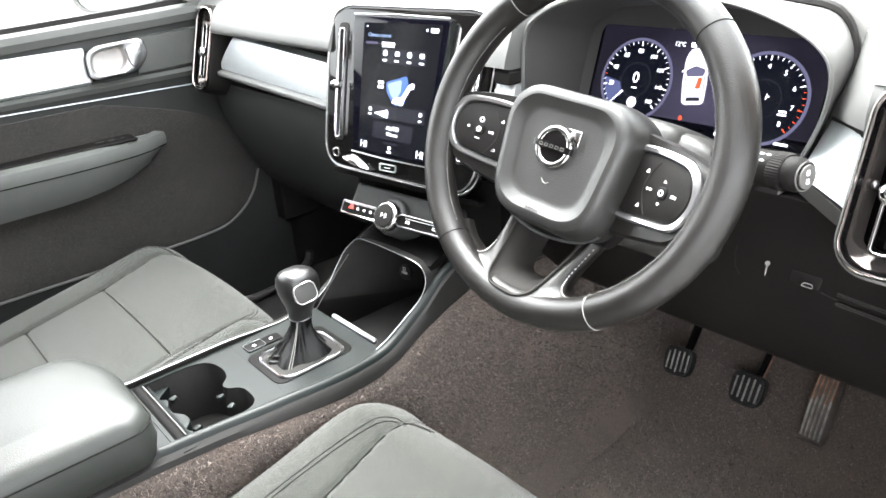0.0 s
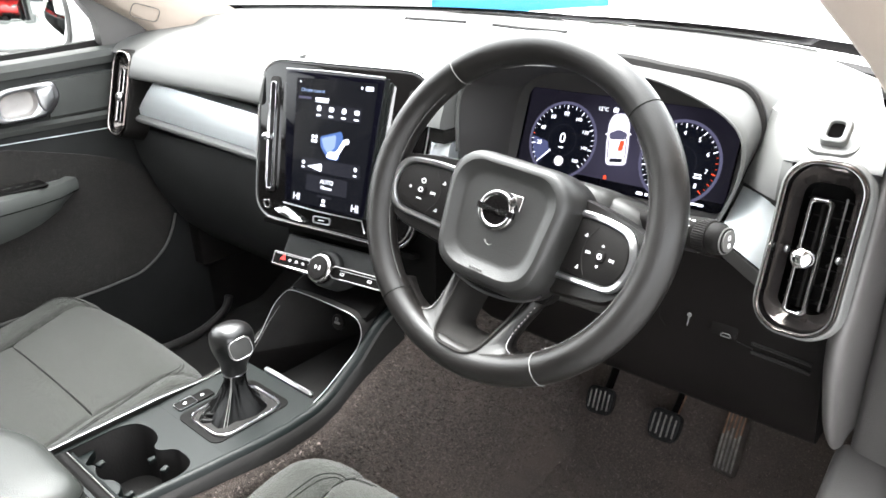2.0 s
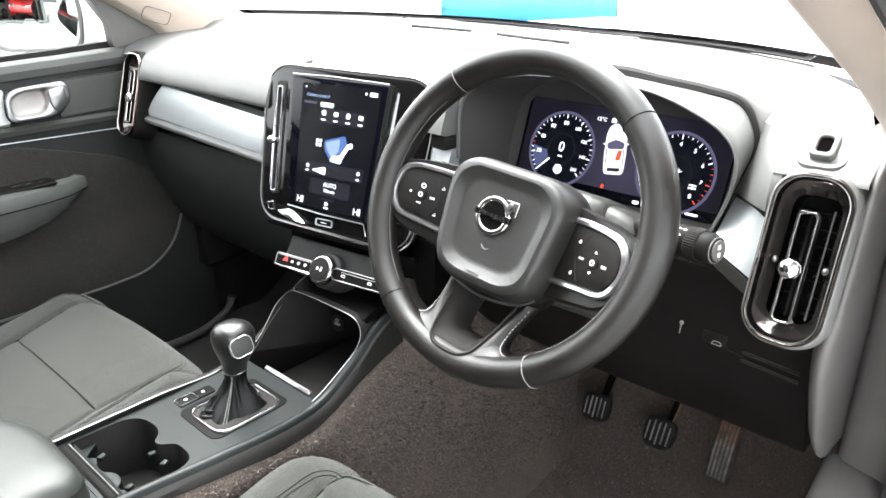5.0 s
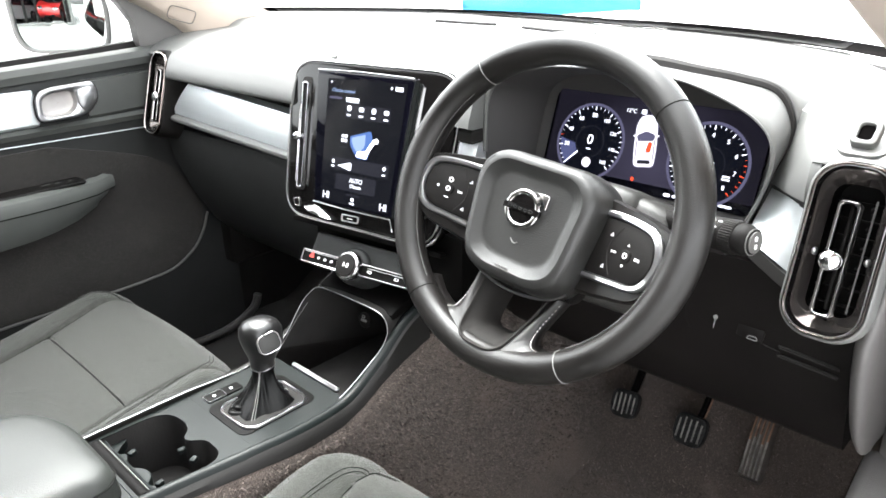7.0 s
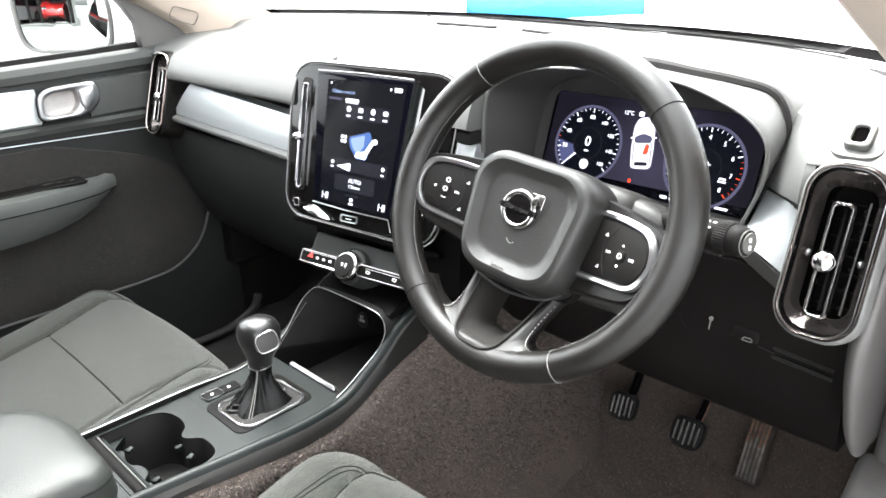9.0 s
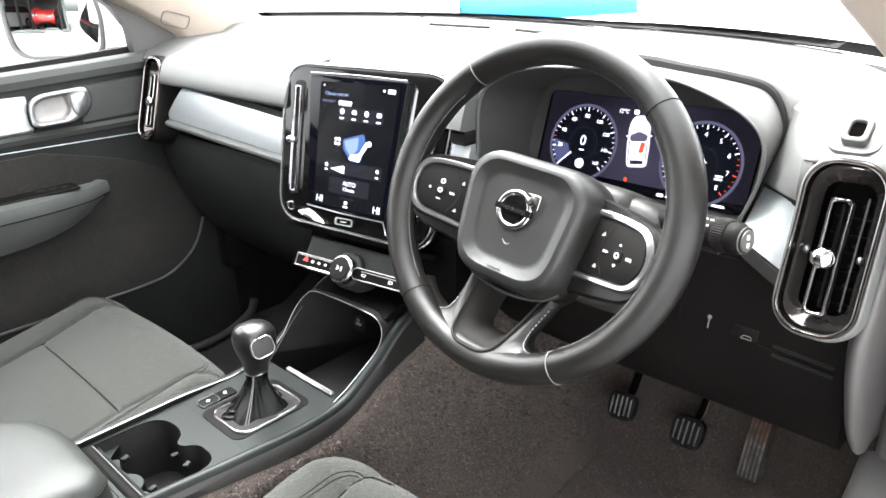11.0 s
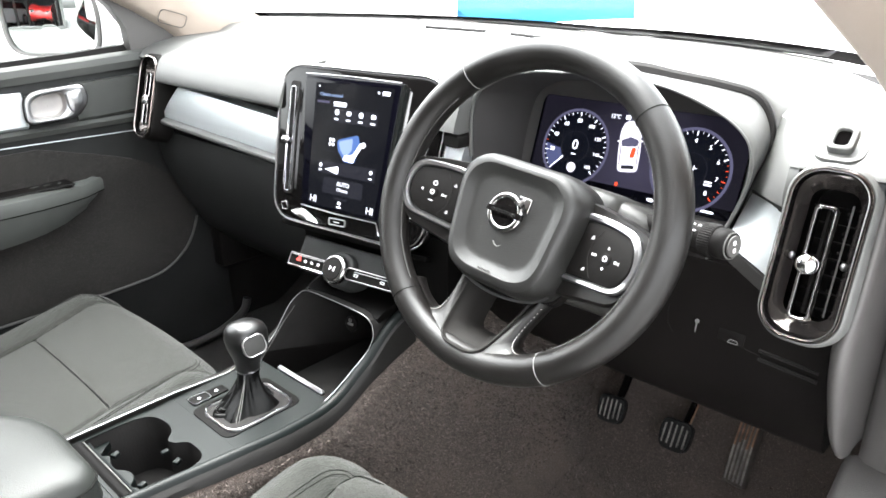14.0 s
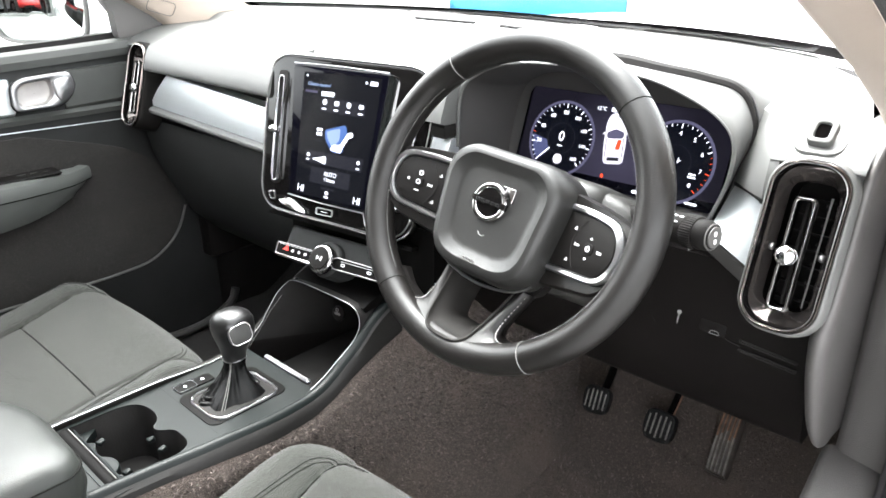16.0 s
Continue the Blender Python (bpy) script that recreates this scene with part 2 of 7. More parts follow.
LIT_WHITE = glow("lit_white_marks", (0.85, 0.88, 1.0), 0.42)
LIT_DIM = glow("lit_dim_panel", (0.20, 0.21, 0.30), 0.020)
LIT_SLATE = glow("lit_slate_panel", (0.060, 0.055, 0.095), 0.068)
_n, _l = LIT_SLATE.node_tree.nodes, LIT_SLATE.node_tree.links
_tc, _mp, _gr, _mr = _n.new("ShaderNodeTexCoord"), _n.new("ShaderNodeMapping"), _n.new("ShaderNodeTexGradient"), _n.new("ShaderNodeMapRange")
_gr.gradient_type = "SPHERICAL"
_mp.inputs["Location"].default_value, _mp.inputs["Scale"].default_value = (-0.39 * 8, 0.0, -0.985 * 11), (8, 0.0, 11)
_mr.inputs["To Min"].default_value, _mr.inputs["To Max"].default_value = 0.030, 0.150
_l.new(_tc.outputs["Object"], _mp.inputs[0])
_l.new(_mp.outputs[0], _gr.inputs[0])
_l.new(_gr.outputs["Fac"], _mr.inputs[0])
_l.new(_mr.outputs[0], _n["Principled BSDF"].inputs["Emission Strength"])
LIT_NAVY = glow("lit_navy_panel", (0.030, 0.038, 0.085), 0.016)
LIT_BLUE = glow("lit_blue_air", (0.18, 0.36, 0.95), 0.11)
LIT_PALE = glow("lit_pale_blue", (0.45, 0.62, 1.0), 0.16)
LIT_RED = glow("lit_red", (1.0, 0.10, 0.04), 0.20)
LIT_VIOLET = glow("lit_violet_ring", (0.36, 0.35, 0.60), 0.055)
LIT_SWEEP = glow("lit_swept_arc", (0.26, 0.30, 0.66), 0.060)
LIT_CAR = glow("lit_car_graphic", (0.92, 0.88, 1.0), 0.26)


def clear_glass(name, tint, fade):
    """A thin clear pane: mostly see-through, with a faint mirror image."""
    m = bpy.data.materials.new(name)
    m.use_nodes = True
    n, l = m.node_tree.nodes, m.node_tree.links
    for nd in list(n):
        if nd.type == "BSDF_PRINCIPLED":
            n.remove(nd)
    tr, gl, mx = n.new("ShaderNodeBsdfTransparent"), n.new("ShaderNodeBsdfGlossy"), n.new("ShaderNodeMixShader")
    tr.inputs[0].default_value = (*tint, 1)
    gl.inputs["Roughness"].default_value = 0.01
    mx.inputs[0].default_value = fade
    l.new(tr.outputs[0], mx.inputs[1])
    l.new(gl.outputs[0], mx.inputs[2])
    l.new(mx.outputs[0], n["Material Output"].inputs[0])
    return m


PANE = clear_glass("window_glass", (0.93, 0.96, 0.95), 0.05)
SIDE_PANE = clear_glass("side_window_glass", (0.93, 0.96, 0.95), 0.05)
_fr = SIDE_PANE.node_tree.nodes.new("ShaderNodeFresnel")
_fr.inputs["IOR"].default_value = 1.45
for _nd in SIDE_PANE.node_tree.nodes:
    if _nd.type == "MIX_SHADER":
        SIDE_PANE.node_tree.links.new(_fr.outputs[0], _nd.inputs[0])


# ---- mesh tools ----
class Geo:
    """Collects vertices and faces for one mesh."""

    def __init__(self):
        self.v, self.f = [], []

    def add(self, verts, faces):
        k = len(self.v)
        self.v += [Vector(p) for p in verts]
        self.f += [tuple(i + k for i in f) for f in faces]
        return self

    def loft(self, rings, closed=True, ends=True, around=False):
        """Skins rings of equally many points; closed: each ring is a loop; around: the last ring meets the first."""
        n, k = len(rings[0]), len(rings)
        faces = []
        for i in range(k if around else k - 1):
            for j in range(n if closed else n - 1):
                a, b = i * n + j, i * n + (j + 1) % n
                c, d = ((i + 1) % k) * n + (j + 1) % n, ((i + 1) % k) * n + j
                faces.append((a, b, c, d))
        if ends and closed and not around:
            faces += [tuple(range(n))[::-1], tuple(range((k - 1) * n, k * n))]
        return self.add([p for r in rings for p in r], faces)

    def tube(self, path, r, n=8, around=False, flat=1.0):
        """A round rod along a path; r: one radius or one for each point."""
        path = [Vector(p) for p in path]
        k = len(path)
        rings, side = [], None
        for i, p in enumerate(path):
            a = path[i - 1] if (i or around) else p
            b = path[(i + 1) % k] if (i < k - 1 or around) else p
            t = (b - a).normalized()
            if side is None:
                side = t.orthogonal().normalized()
            side = (side - t * side.dot(t)).normalized()
            up = t.cross(side)
            rr = r[i] if isinstance(r, (list, tuple)) else r
            rings.append([p + side * rr * math.cos(q) + up * rr * flat * math.sin(q) for q in (2 * math.pi * j / n for j in range(n))])
        return self.loft(rings, around=around)

    def plate(self, outline, depth, bevel=0.0, dome=0.0, steps=3):
        """An outline in the xy plane, from z = -depth up to z = 0, its upper edge rounded by bevel, its middle raised by dome."""
        c = Vector((sum(p[0] for p in outline) / len(outline), sum(p[1] for p in outline) / len(outline)))
        rings = [[(x, y, -depth) for x, y in outline]]
        if bevel:
            for i in range(steps + 1):
                q = math.pi / 2 * i / steps
                ins, up = bevel * (1 - math.cos(q)), bevel * math.sin(q) - bevel
                rings.append([(*inset(x, y, c, ins), up) for x, y in outline])
        else:
            rings.append([(x, y, 0) for x, y in outline])
        if dome:
            base = [(p[0], p[1]) for p in rings[-1]]
            for s in (0.85, 0.65, 0.4, 0.15):
                rings.append([(c.x + (x - c.x) * s, c.y + (y - c.y) * s, dome * (1 - s * s)) for x, y in base])
        return self.loft(rings)

    def band(self, outer, inner, depth, bevel=0.0):
        """A ring between two outlines of equally many points, from z = -depth to z = 0."""
        n = len(outer)
        mid = lambda f: [((a[0] * (1 - f) + b[0] * f), (a[1] * (1 - f) + b[1] * f)) for a, b in zip(outer, inner)]
        rings = [[(x, y, -depth) for x, y in outer]]
        if bevel:
            rings += [[(x, y, -bevel) for x, y in outer], [(x, y, -bevel * 0.3) for x, y in mid(0.12)], [(x, y, 0) for x, y in mid(0.35)],
                      [(x, y, 0) for x, y in mid(0.65)], [(x, y, -bevel * 0.3) for x, y in mid(0.88)], [(x, y, -bevel) for x, y in inner]]
        else:
            rings += [[(x, y, 0) for x, y in outer], [(x, y, 0) for x, y in inner]]
        rings.append([(x, y, -depth) for x, y in inner])
        return self.loft(rings, around=True)

    def box(self, lo, hi, bevel=0.002):
        lo, hi = Vector(lo), Vector(hi)
        w, h, d = hi - lo
        bevel = min(bevel, w * 0.45, h * 0.45, d * 0.45)
        ol = rrect(w, h, bevel, 2)
        cx, cy = (lo.x + hi.x) / 2, (lo.y + hi.y) / 2
        rings = []
        for z, s in ((lo.z, bevel), (lo.z + bevel, 0), (hi.z - bevel, 0), (hi.z, bevel)):
            rings.append([(cx + x * (1 - 2 * s / w), cy + y * (1 - 2 * s / h), z) for x, y in ol])
        return self.loft(rings)

    def ball(self, c, r, n=14, squash=(1, 1, 1)):
        rings = []
        for i in range(n // 2 + 1):
            a = math.pi * (i + 0.02) / (n // 2 + 0.04) - math.pi / 2
            rings.append([(c[0] + r * squash[0] * math.cos(a) * math.cos(q), c[1] + r * squash[1] * math.cos(a) * math.sin(q), c[2] + r * squash[2] * math.sin(a))
                          for q in (2 * math.pi * j / n for j in range(n))])
        return self.loft(rings)

    def sheet(self, fn, nu, nv, thick=0.0):
        """A grid fn(u, v), u and v from 0 to 1; thick: gives it a back, that far along the mean normal."""
        top = [[Vector(fn(i / nu, j / nv)) for j in range(nv + 1)] for i in range(nu + 1)]
        if not thick:
            return self.loft(top, closed=False)
        n = (top[nu][0] - top[0][0]).cross(top[0][nv] - top[0][0]).normalized() * thick
        k = (nu + 1) * (nv + 1)
        vs = [p for r in top for p in r] + [p + n for r in top for p in r]
        at = lambda i, j: i * (nv + 1) + j
        fs = []
        for i in range(nu):
            for j in range(nv):
                q = (at(i, j), at(i + 1, j), at(i + 1, j + 1), at(i, j + 1))
                fs += [q, tuple(a + k for a in q[::-1])]
        edge = [at(i, 0) for i in range(nu)] + [at(nu, j) for j in range(nv)] + [at(i, nv) for i in range(nu, 0, -1)] + [at(0, j) for j in range(nv, 0, -1)]
        fs += [(a, b, b + k, a + k) for a, b in zip(edge, edge[1:] + edge[:1])]
        return self.add(vs, fs)

    def move(self, m):
        self.v = [m @ p for p in self.v]
        return self

    def mesh(self, name, sharp=35):
        me = bpy.data.meshes.new(name)
        me.from_pydata([tuple(p) for p in self.v], [], self.f)
        bm = bmesh.new()
        bm.from_mesh(me)
        bmesh.ops.recalc_face_normals(bm, faces=bm.faces)
        bm.to_mesh(me)
        bm.free()
        me.shade_smooth()
        me.set_sharp_from_angle(angle=radians(sharp))
        return me


def inset(x, y, c, d):
    q = Vector((x - c.x, y - c.y))
    ln = q.length or 1
    q *= max(0.0, 1 - d * 1.2 / ln)
    return c.x + q.x, c.y + q.y


def rrect(w, h, r, n=5, cx=0.0, cy=0.0):
    """A rounded rectangle, counter-clockwise."""
    r = min(r, w / 2 * 0.999, h / 2 * 0.999)
    out = []
    for sx, sy, a0 in ((1, 1, 0), (-1, 1, 90), (-1, -1, 180), (1, -1, 270)):
        for i in range(n + 1):
            a = radians(a0 + 90 * i / n)
            out.append((cx + sx * (w / 2 - r) + r * math.cos(a), cy + sy * (h / 2 - r) + r * math.sin(a)))
    return out


def rpoly(corners, r, n=5):
    """A polygon with rounded corners; r: one radius or one for each corner."""
    out, k = [], len(corners)
    for i in range(k):
        p, a, b = Vector(corners[i]), Vector(corners[i - 1]), Vector(corners[(i + 1) % k])
        rr = r[i] if isinstance(r, (list, tuple)) else r
        u, w = a - p, b - p
        d1, d2 = min(rr, u.length * 0.48), min(rr, w.length * 0.48)
        p1, p2 = p + u.normalized() * d1, p + w.normalized() * d2
        for j in range(n + 1):
            t = j / n
            q = p1 * (1 - t) ** 2 + p * 2 * t * (1 - t) + p2 * t * t
            out.append((q.x, q.y))
    return out


def circle(r, n=32, cx=0.0, cy=0.0):
    return [(cx + r * math.cos(2 * math.pi * i / n), cy + r * math.sin(2 * math.pi * i / n)) for i in range(n)]


def basis(origin, right, normal):
    """Local x to the right, z along the normal."""
    z = Vector(normal).normalized()
    x = Vector(right)
    x = (x - z * x.dot(z)).normalized()
    y = z.cross(x)
    return Matrix.Translation(origin) @ Matrix((x, y, z)).transposed().to_4x4()


def spline(pts, n=8, loop=False):
    """Catmull-Rom through points."""
    pts = [Vector(p) for p in pts]
    k, out = len(pts), []
    for i in range(k if loop else k - 1):
        p1, p2 = pts[i], pts[(i + 1) % k]
        p0 = pts[i - 1] if (i or loop) else p1
        p3 = pts[(i + 2) % k] if (loop or i + 2 < k) else p2
        for j in range(n):
            t = j / n
            out.append(0.5 * ((2 * p1) + (p2 - p0) * t + (2 * p0 - 5 * p1 + 4 * p2 - p3) * t * t + (3 * p1 - p0 - 3 * p2 + p3) * t ** 3))
    return out if loop else out + [pts[-1]]


def thing(name, base, label, category, group="", kind=""):
    ob = new(name)
    ob.location = base
    ob.empty_display_size = 0.05
    return tagged(ob, label, category, group, kind)


def part(name, geo, mat, parent=None, label="", sharp=35):
    """One mesh object under a thing or a part; its geometry is given in world places."""
    me = geo if isinstance(geo, bpy.types.Mesh) else geo.mesh(name, sharp)
    me.materials.append(mat)
    ob = new(name, me)
    if parent is not None:
        ob.parent = parent
        base, p = Vector((0, 0, 0)), parent
        while p is not None:
            base += p.location
            p = p.parent
        ob.location = -base
    return tagged(ob, label)


def single(name, geo, mat, label, category, group="", kind="", sharp=35):
    return tagged(part(name, geo, mat, None, "", sharp), label, category, group, kind)


def lettering(name, text, size, m, mat, parent, thick=0.0002):
    """Built-in font, turned into a mesh lying on the plane of m, centred."""
    cu = bpy.data.curves.new(name, "FONT")
    cu.body, cu.size, cu.extrude, cu.align_x, cu.align_y = text, size, thick, "CENTER", "CENTER"
    cu.resolution_u = 3
    tmp = bpy.data.objects.new(name, cu)
    scene.collection.objects.link(tmp)
    me = bpy.data.meshes.new_from_object(tmp.evaluated_get(bpy.context.evaluated_depsgraph_get()))
    bpy.data.objects.remove(tmp)
    bpy.data.curves.remove(cu)
    me.transform(m)
    me.materials.clear()
    return part(name, me, mat, parent)


def flat(outline, m, up=0.0, thick=0.0006):
    """A thin raised shape on the plane of m."""
    return Geo().plate(outline, thick).move(m @ Matrix.Translation((0, 0, up)))


# ---- ground, forecourt and the cars that stand on it ----
single("ground", Geo().sheet(lambda u, v: (-400 + 800 * u, -400 + 800 * v, 0.0), 8, 8), ASPHALT,
       "pale concrete forecourt in bright overcast light", "ground", kind="structure")


def parked_car(name, place, turn, paint, label, tall=1.0):
    """A plain hatchback some metres off: body shell, glasshouse, wheels, lamps."""
    m = pose(*place, 0, 0, turn) @ Matrix.Diagonal((1, 1, tall, 1))
    car = thing(name, place, label, "car")
    prof = [(-2.05, 0.45), (-2.1, 0.75), (-1.95, 1.0), (-1.3, 1.05), (0.6, 1.02), (1.3, 0.95), (1.9, 0.78), (2.05, 0.6), (2.03, 0.38), (1.6, 0.25), (-1.7, 0.25)]
    ol = rpoly(prof, 0.18, 4)
    g = Geo().loft([[(s * 0.80, y, z) for y, z in ol] if abs(s) == 1 else [(s * 0.89, y, z * 0.98 + 0.01) for y, z in ol] for s in (-1, -0.98, -0.5, 0, 0.5, 0.98, 1)])
    part("body", g.move(m), paint, car)
    cab = rpoly([(-1.95, 1.0), (-1.6, 1.42), (-0.2, 1.48), (0.5, 1.35), (1.25, 0.98)], 0.2, 4)
    part("cabin_glass", Geo().loft([[(s * 0.74, y, z) for y, z in cab] for s in (-1, 0, 1)]).move(m), TINTED, car)
    roof = rpoly([(-1.7, 1.44), (-1.6, 1.47), (-0.2, 1.53), (0.35, 1.44), (-0.2, 1.48), (-1.6, 1.42)], 0.05, 3)
    part("roof", Geo().loft([[(s * 0.72, y, z) for y, z in roof] for s in (-1, 0, 1)]).move(m), paint, car)
    for sx in (-1, 1):
        for y in (-1.3, 1.3):
            w = m @ pose(sx * 0.82, y, 0.32, 0, 90, 0)
            wheel_part = part("wheel", Geo().plate(circle(0.32, 28), 0.2, 0.03).move(w @ Matrix.Translation((0, 0, 0.1))), TYRE, car)
            rim = Geo().plate(circle(0.21, 24), 0.206, 0.01).move(w @ Matrix.Translation((0, 0, 0.103)))
            ob = part("rim", rim, SATIN, wheel_part)
            ob.location = (0, 0, 0)
        lamp = Geo().box((sx * 0.62 - 0.18, 1.86, 0.62), (sx * 0.62 + 0.18, 2.0, 0.76), 0.03).move(m)
        part("headlamp", lamp, CHROME, car)
    grille = Geo().box((-0.4, 1.96, 0.28), (0.4, 2.05, 0.38), 0.03).move(m)
    part("grille", grille, HARD_BLACK, car)
    return car


parked_car("parked_car", (-4.80, 7.30, 0), 214, BLUE_PAINT, "bright blue hatchback parked nose-on across the forecourt", 1.35)
parked_car("parked_car", (-2.35, -16.8, 0), 8, RED_PAINT, "red hatchback inside the showroom, seen in the mirror", 1.35)
parked_car("parked_car", (-5.9, -17.6, 0), 30, SILVER_PAINT, "silver hatchback inside the showroom, seen in the mirror")


def showroom():
    """Open-fronted car showroom behind the car: slab, posts, side and back walls, flat roof."""
    s = thing("showroom", (-5.2, -18.5, 0), "grey showroom with dark posts and a pale plinth", "building")
    part("plinth", Geo().box((-9.5, -14.6, 0.0), (-1.1, -14.3, 0.14), 0.02), ASPHALT, s, "pale concrete plinth")
    part("back_wall", Geo().box((-9.5, -22.2, 0), (-1.1, -22.0, 3.2), 0.02), SHOWROOM_GREY, s)
    part("side_wall", Geo().box((-9.7, -22.2, 0), (-9.5, -14.3, 3.2), 0.02), SHOWROOM_GREY, s)
    part("side_wall", Geo().box((-1.1, -22.2, 0), (-0.9, -14.3, 3.2), 0.02), SHOWROOM_GREY, s)
    part("roof", Geo().box((-9.8, -22.4, 3.2), (-0.8, -13.9, 3.5), 0.03), SHOWROOM_GREY, s)
    for x in (-9.2, -6.8, -4.35, -3.45, -1.25):
        part("post", Geo().box((x - 0.09, -14.5, 0.14), (x + 0.09, -14.34, 3.2), 0.01), FLANK, s)
    part("display_panel", Geo().box((-1.42, -14.7, 0.14), (-1.12, -14.6, 1.75), 0.02), SIDE_PLASTIC, s)
    return s


showroom()

# ---- body shell of the car ----
shell = thing("car_body", (0, 0, 0.2), "white painted body shell of the car", "car body", kind="structure")


def windscreen_y(x):
    return 0.80 - 0.62 * x * x - 0.10 * abs(x) ** 3


def base_rise(x):
    """The glass's lower edge climbs a little towards the far side."""
    return 0.040 * max(0.0, -x)


# bonnet
part("bonnet", Geo().sheet(lambda u, v: ((2 * u - 1) * 0.80, windscreen_y((2 * u - 1) * 0.8) + 0.036 + v * (1.75 - windscreen_y((2 * u - 1) * 0.8)),
                                         1.074 + 0.010 * math.sin(math.pi * min(1.0, v * 2.0)) - 0.040 * v ** 1.3 - 0.04 * (2 * u - 1) ** 4), 20, 12, -0.03), WHITE_PAINT, shell)
# cowl under the glass
part("cowl", Geo().sheet(lambda u, v: ((2 * u - 1) * 0.78, windscreen_y((2 * u - 1) * 0.78) - 0.02 + 0.05 * v, 1.070 - 0.01 * math.sin(math.pi * v)), 24, 3, -0.01),
     HARD_BLACK, shell)
# far side: outer door skin and rear flank
part("door_skin", Geo().sheet(lambda u, v: (-0.84 - 0.05 * math.sin(math.pi * min(1, 0.25 + v * 0.8)), 0.35 - 2.9 * u, 0.30 + 0.75 * v), 6, 8, 0.03), WHITE_PAINT, shell)
# near side: pillar foot, front wing edge and sill, seen through the open doorway
pil = [(0.775, 0.165), (0.80, 0.10), (0.845, 0.085), (0.90, 0.11), (0.905, 0.35), (0.78, 0.35)]


def pillar_row(z, dx, dy):
    return [(x + dx, y + dy, z) for x, y in rpoly(pil, 0.02, 3)]


part("front_pillar", Geo().loft([pillar_row(z, dx, dy) for z, dx, dy in ((0.30, 0.0, -0.13), (0.52, 0.0, -0.10), (0.64, 0.0, -0.05), (0.76, 0.0, -0.005), (0.9, 0.0, 0.0), (1.0, -0.004, -0.005),
                                                                  (1.06, -0.010, -0.025), (1.10, -0.018, -0.06), (1.145, -0.026, -0.13), (1.20, -0.034, -0.225), (1.24, -0.040, -0.31), (1.33, -0.06, -0.48), (1.42, -0.10, -0.68), (1.47, -0.14, -0.93))]), WHITE_PAINT, shell)
part("sill", Geo().box((0.70, -2.2, 0.26), (0.88, 0.05, 0.40), 0.03), WHITE_PAINT, shell)
# roof with headliner, rear bulkhead and rear side walls close the cabin
part("roof_panel", Geo().sheet(lambda u, v: ((2 * u - 1) * 0.60, -0.42 - 2.0 * v, 1.50 + 0.05 * math.sin(math.pi * v) - 0.04 * (2 * u - 1) ** 4 + 0.03), 10, 8, 0.02), WHITE_PAINT, shell)
tagged(part("ceiling", Geo().sheet(lambda u, v: ((2 * u - 1) * 0.60, -0.42 - 2.0 * v, 1.49 + 0.05 * math.sin(math.pi * v) - 0.04 * (2 * u - 1) ** 4), 10, 8, 0.015), HEADLINER),
       "pale grey cloth headliner", "ceiling", kind="structure")
part("rear_wall", Geo().box((-0.75, -2.45, 0.30), (0.75, -2.40, 1.05), 0.02), HEADLINER, shell)
part("rear_pillar", Geo().box((-0.74, -2.42, 1.05), (-0.52, -2.2, 1.52), 0.03), HEADLINER, shell)
part("rear_pillar", Geo().box((0.52, -2.42, 1.05), (0.74, -2.2, 1.52), 0.03), HEADLINER, shell)
part("rear_door_card", Geo().box((-0.76, -2.4, 0.36), (-0.71, -0.95, 1.06), 0.02), HARD_BLACK, shell)
part("rear_door_card", Geo().box((0.71, -2.4, 0.36), (0.76, -1.25, 1.06), 0.02), HARD_BLACK, shell)
# near-side pillar is out of view, added to cut light from the right rear
part("centre_pillar", Geo().box((0.60, -1.35, 0.40), (0.76, -1.08, 1.50), 0.03), HEADLINER, shell)
part("centre_pillar", Geo().box((-0.76, -1.06, 1.05), (-0.60, -0.72, 1.50), 0.03), HEADLINER, shell)

for sx in (-1, 1):
    part("rear_side_glass", Geo().loft([[(sx * 0.745, -2.25, 1.05), (sx * 0.745, -1.05, 1.05), (sx * 0.61, -1.05, 1.49), (sx * 0.61, -2.25, 1.49)], [(sx * 0.752, -2.25, 1.05), (sx * 0.752, -1.05, 1.05), (sx * 0.617, -1.05, 1.49), (sx * 0.617, -2.25, 1.49)]]), TINTED, shell)
part("tailgate_glass", Geo().box((-0.56, -2.42, 1.05), (0.56, -2.41, 1.50), 0.002), TINTED, shell)

# windscreen
HEADER = -0.42


def screen_point(u, v):
    x = (2 * u - 1) * (0.76 - 0.18 * v)
    y0, z0 = windscreen_y((2 * u - 1) * 0.76) + 0.01, 1.085 + base_rise((2 * u - 1) * 0.76)
    y1, z1 = HEADER - 0.06 * (2 * u - 1) ** 2, 1.49
    return (x, y0 + (y1 - y0) * v, z0 + (z1 - z0) * v + 0.04 * math.sin(math.pi * v))


pane = single("windscreen", Geo().sheet(screen_point, 24, 12), PANE, "clear curved windscreen", "windscreen", kind="structure")
pane.visible_shadow = False
part("edge_band", Geo().sheet(lambda u, v: Vector(screen_point(u, v * (0.022 + 0.024 * u))) + Vector((0, -0.004, 0.0)), 40, 2), GLOSS_BLACK, pane)


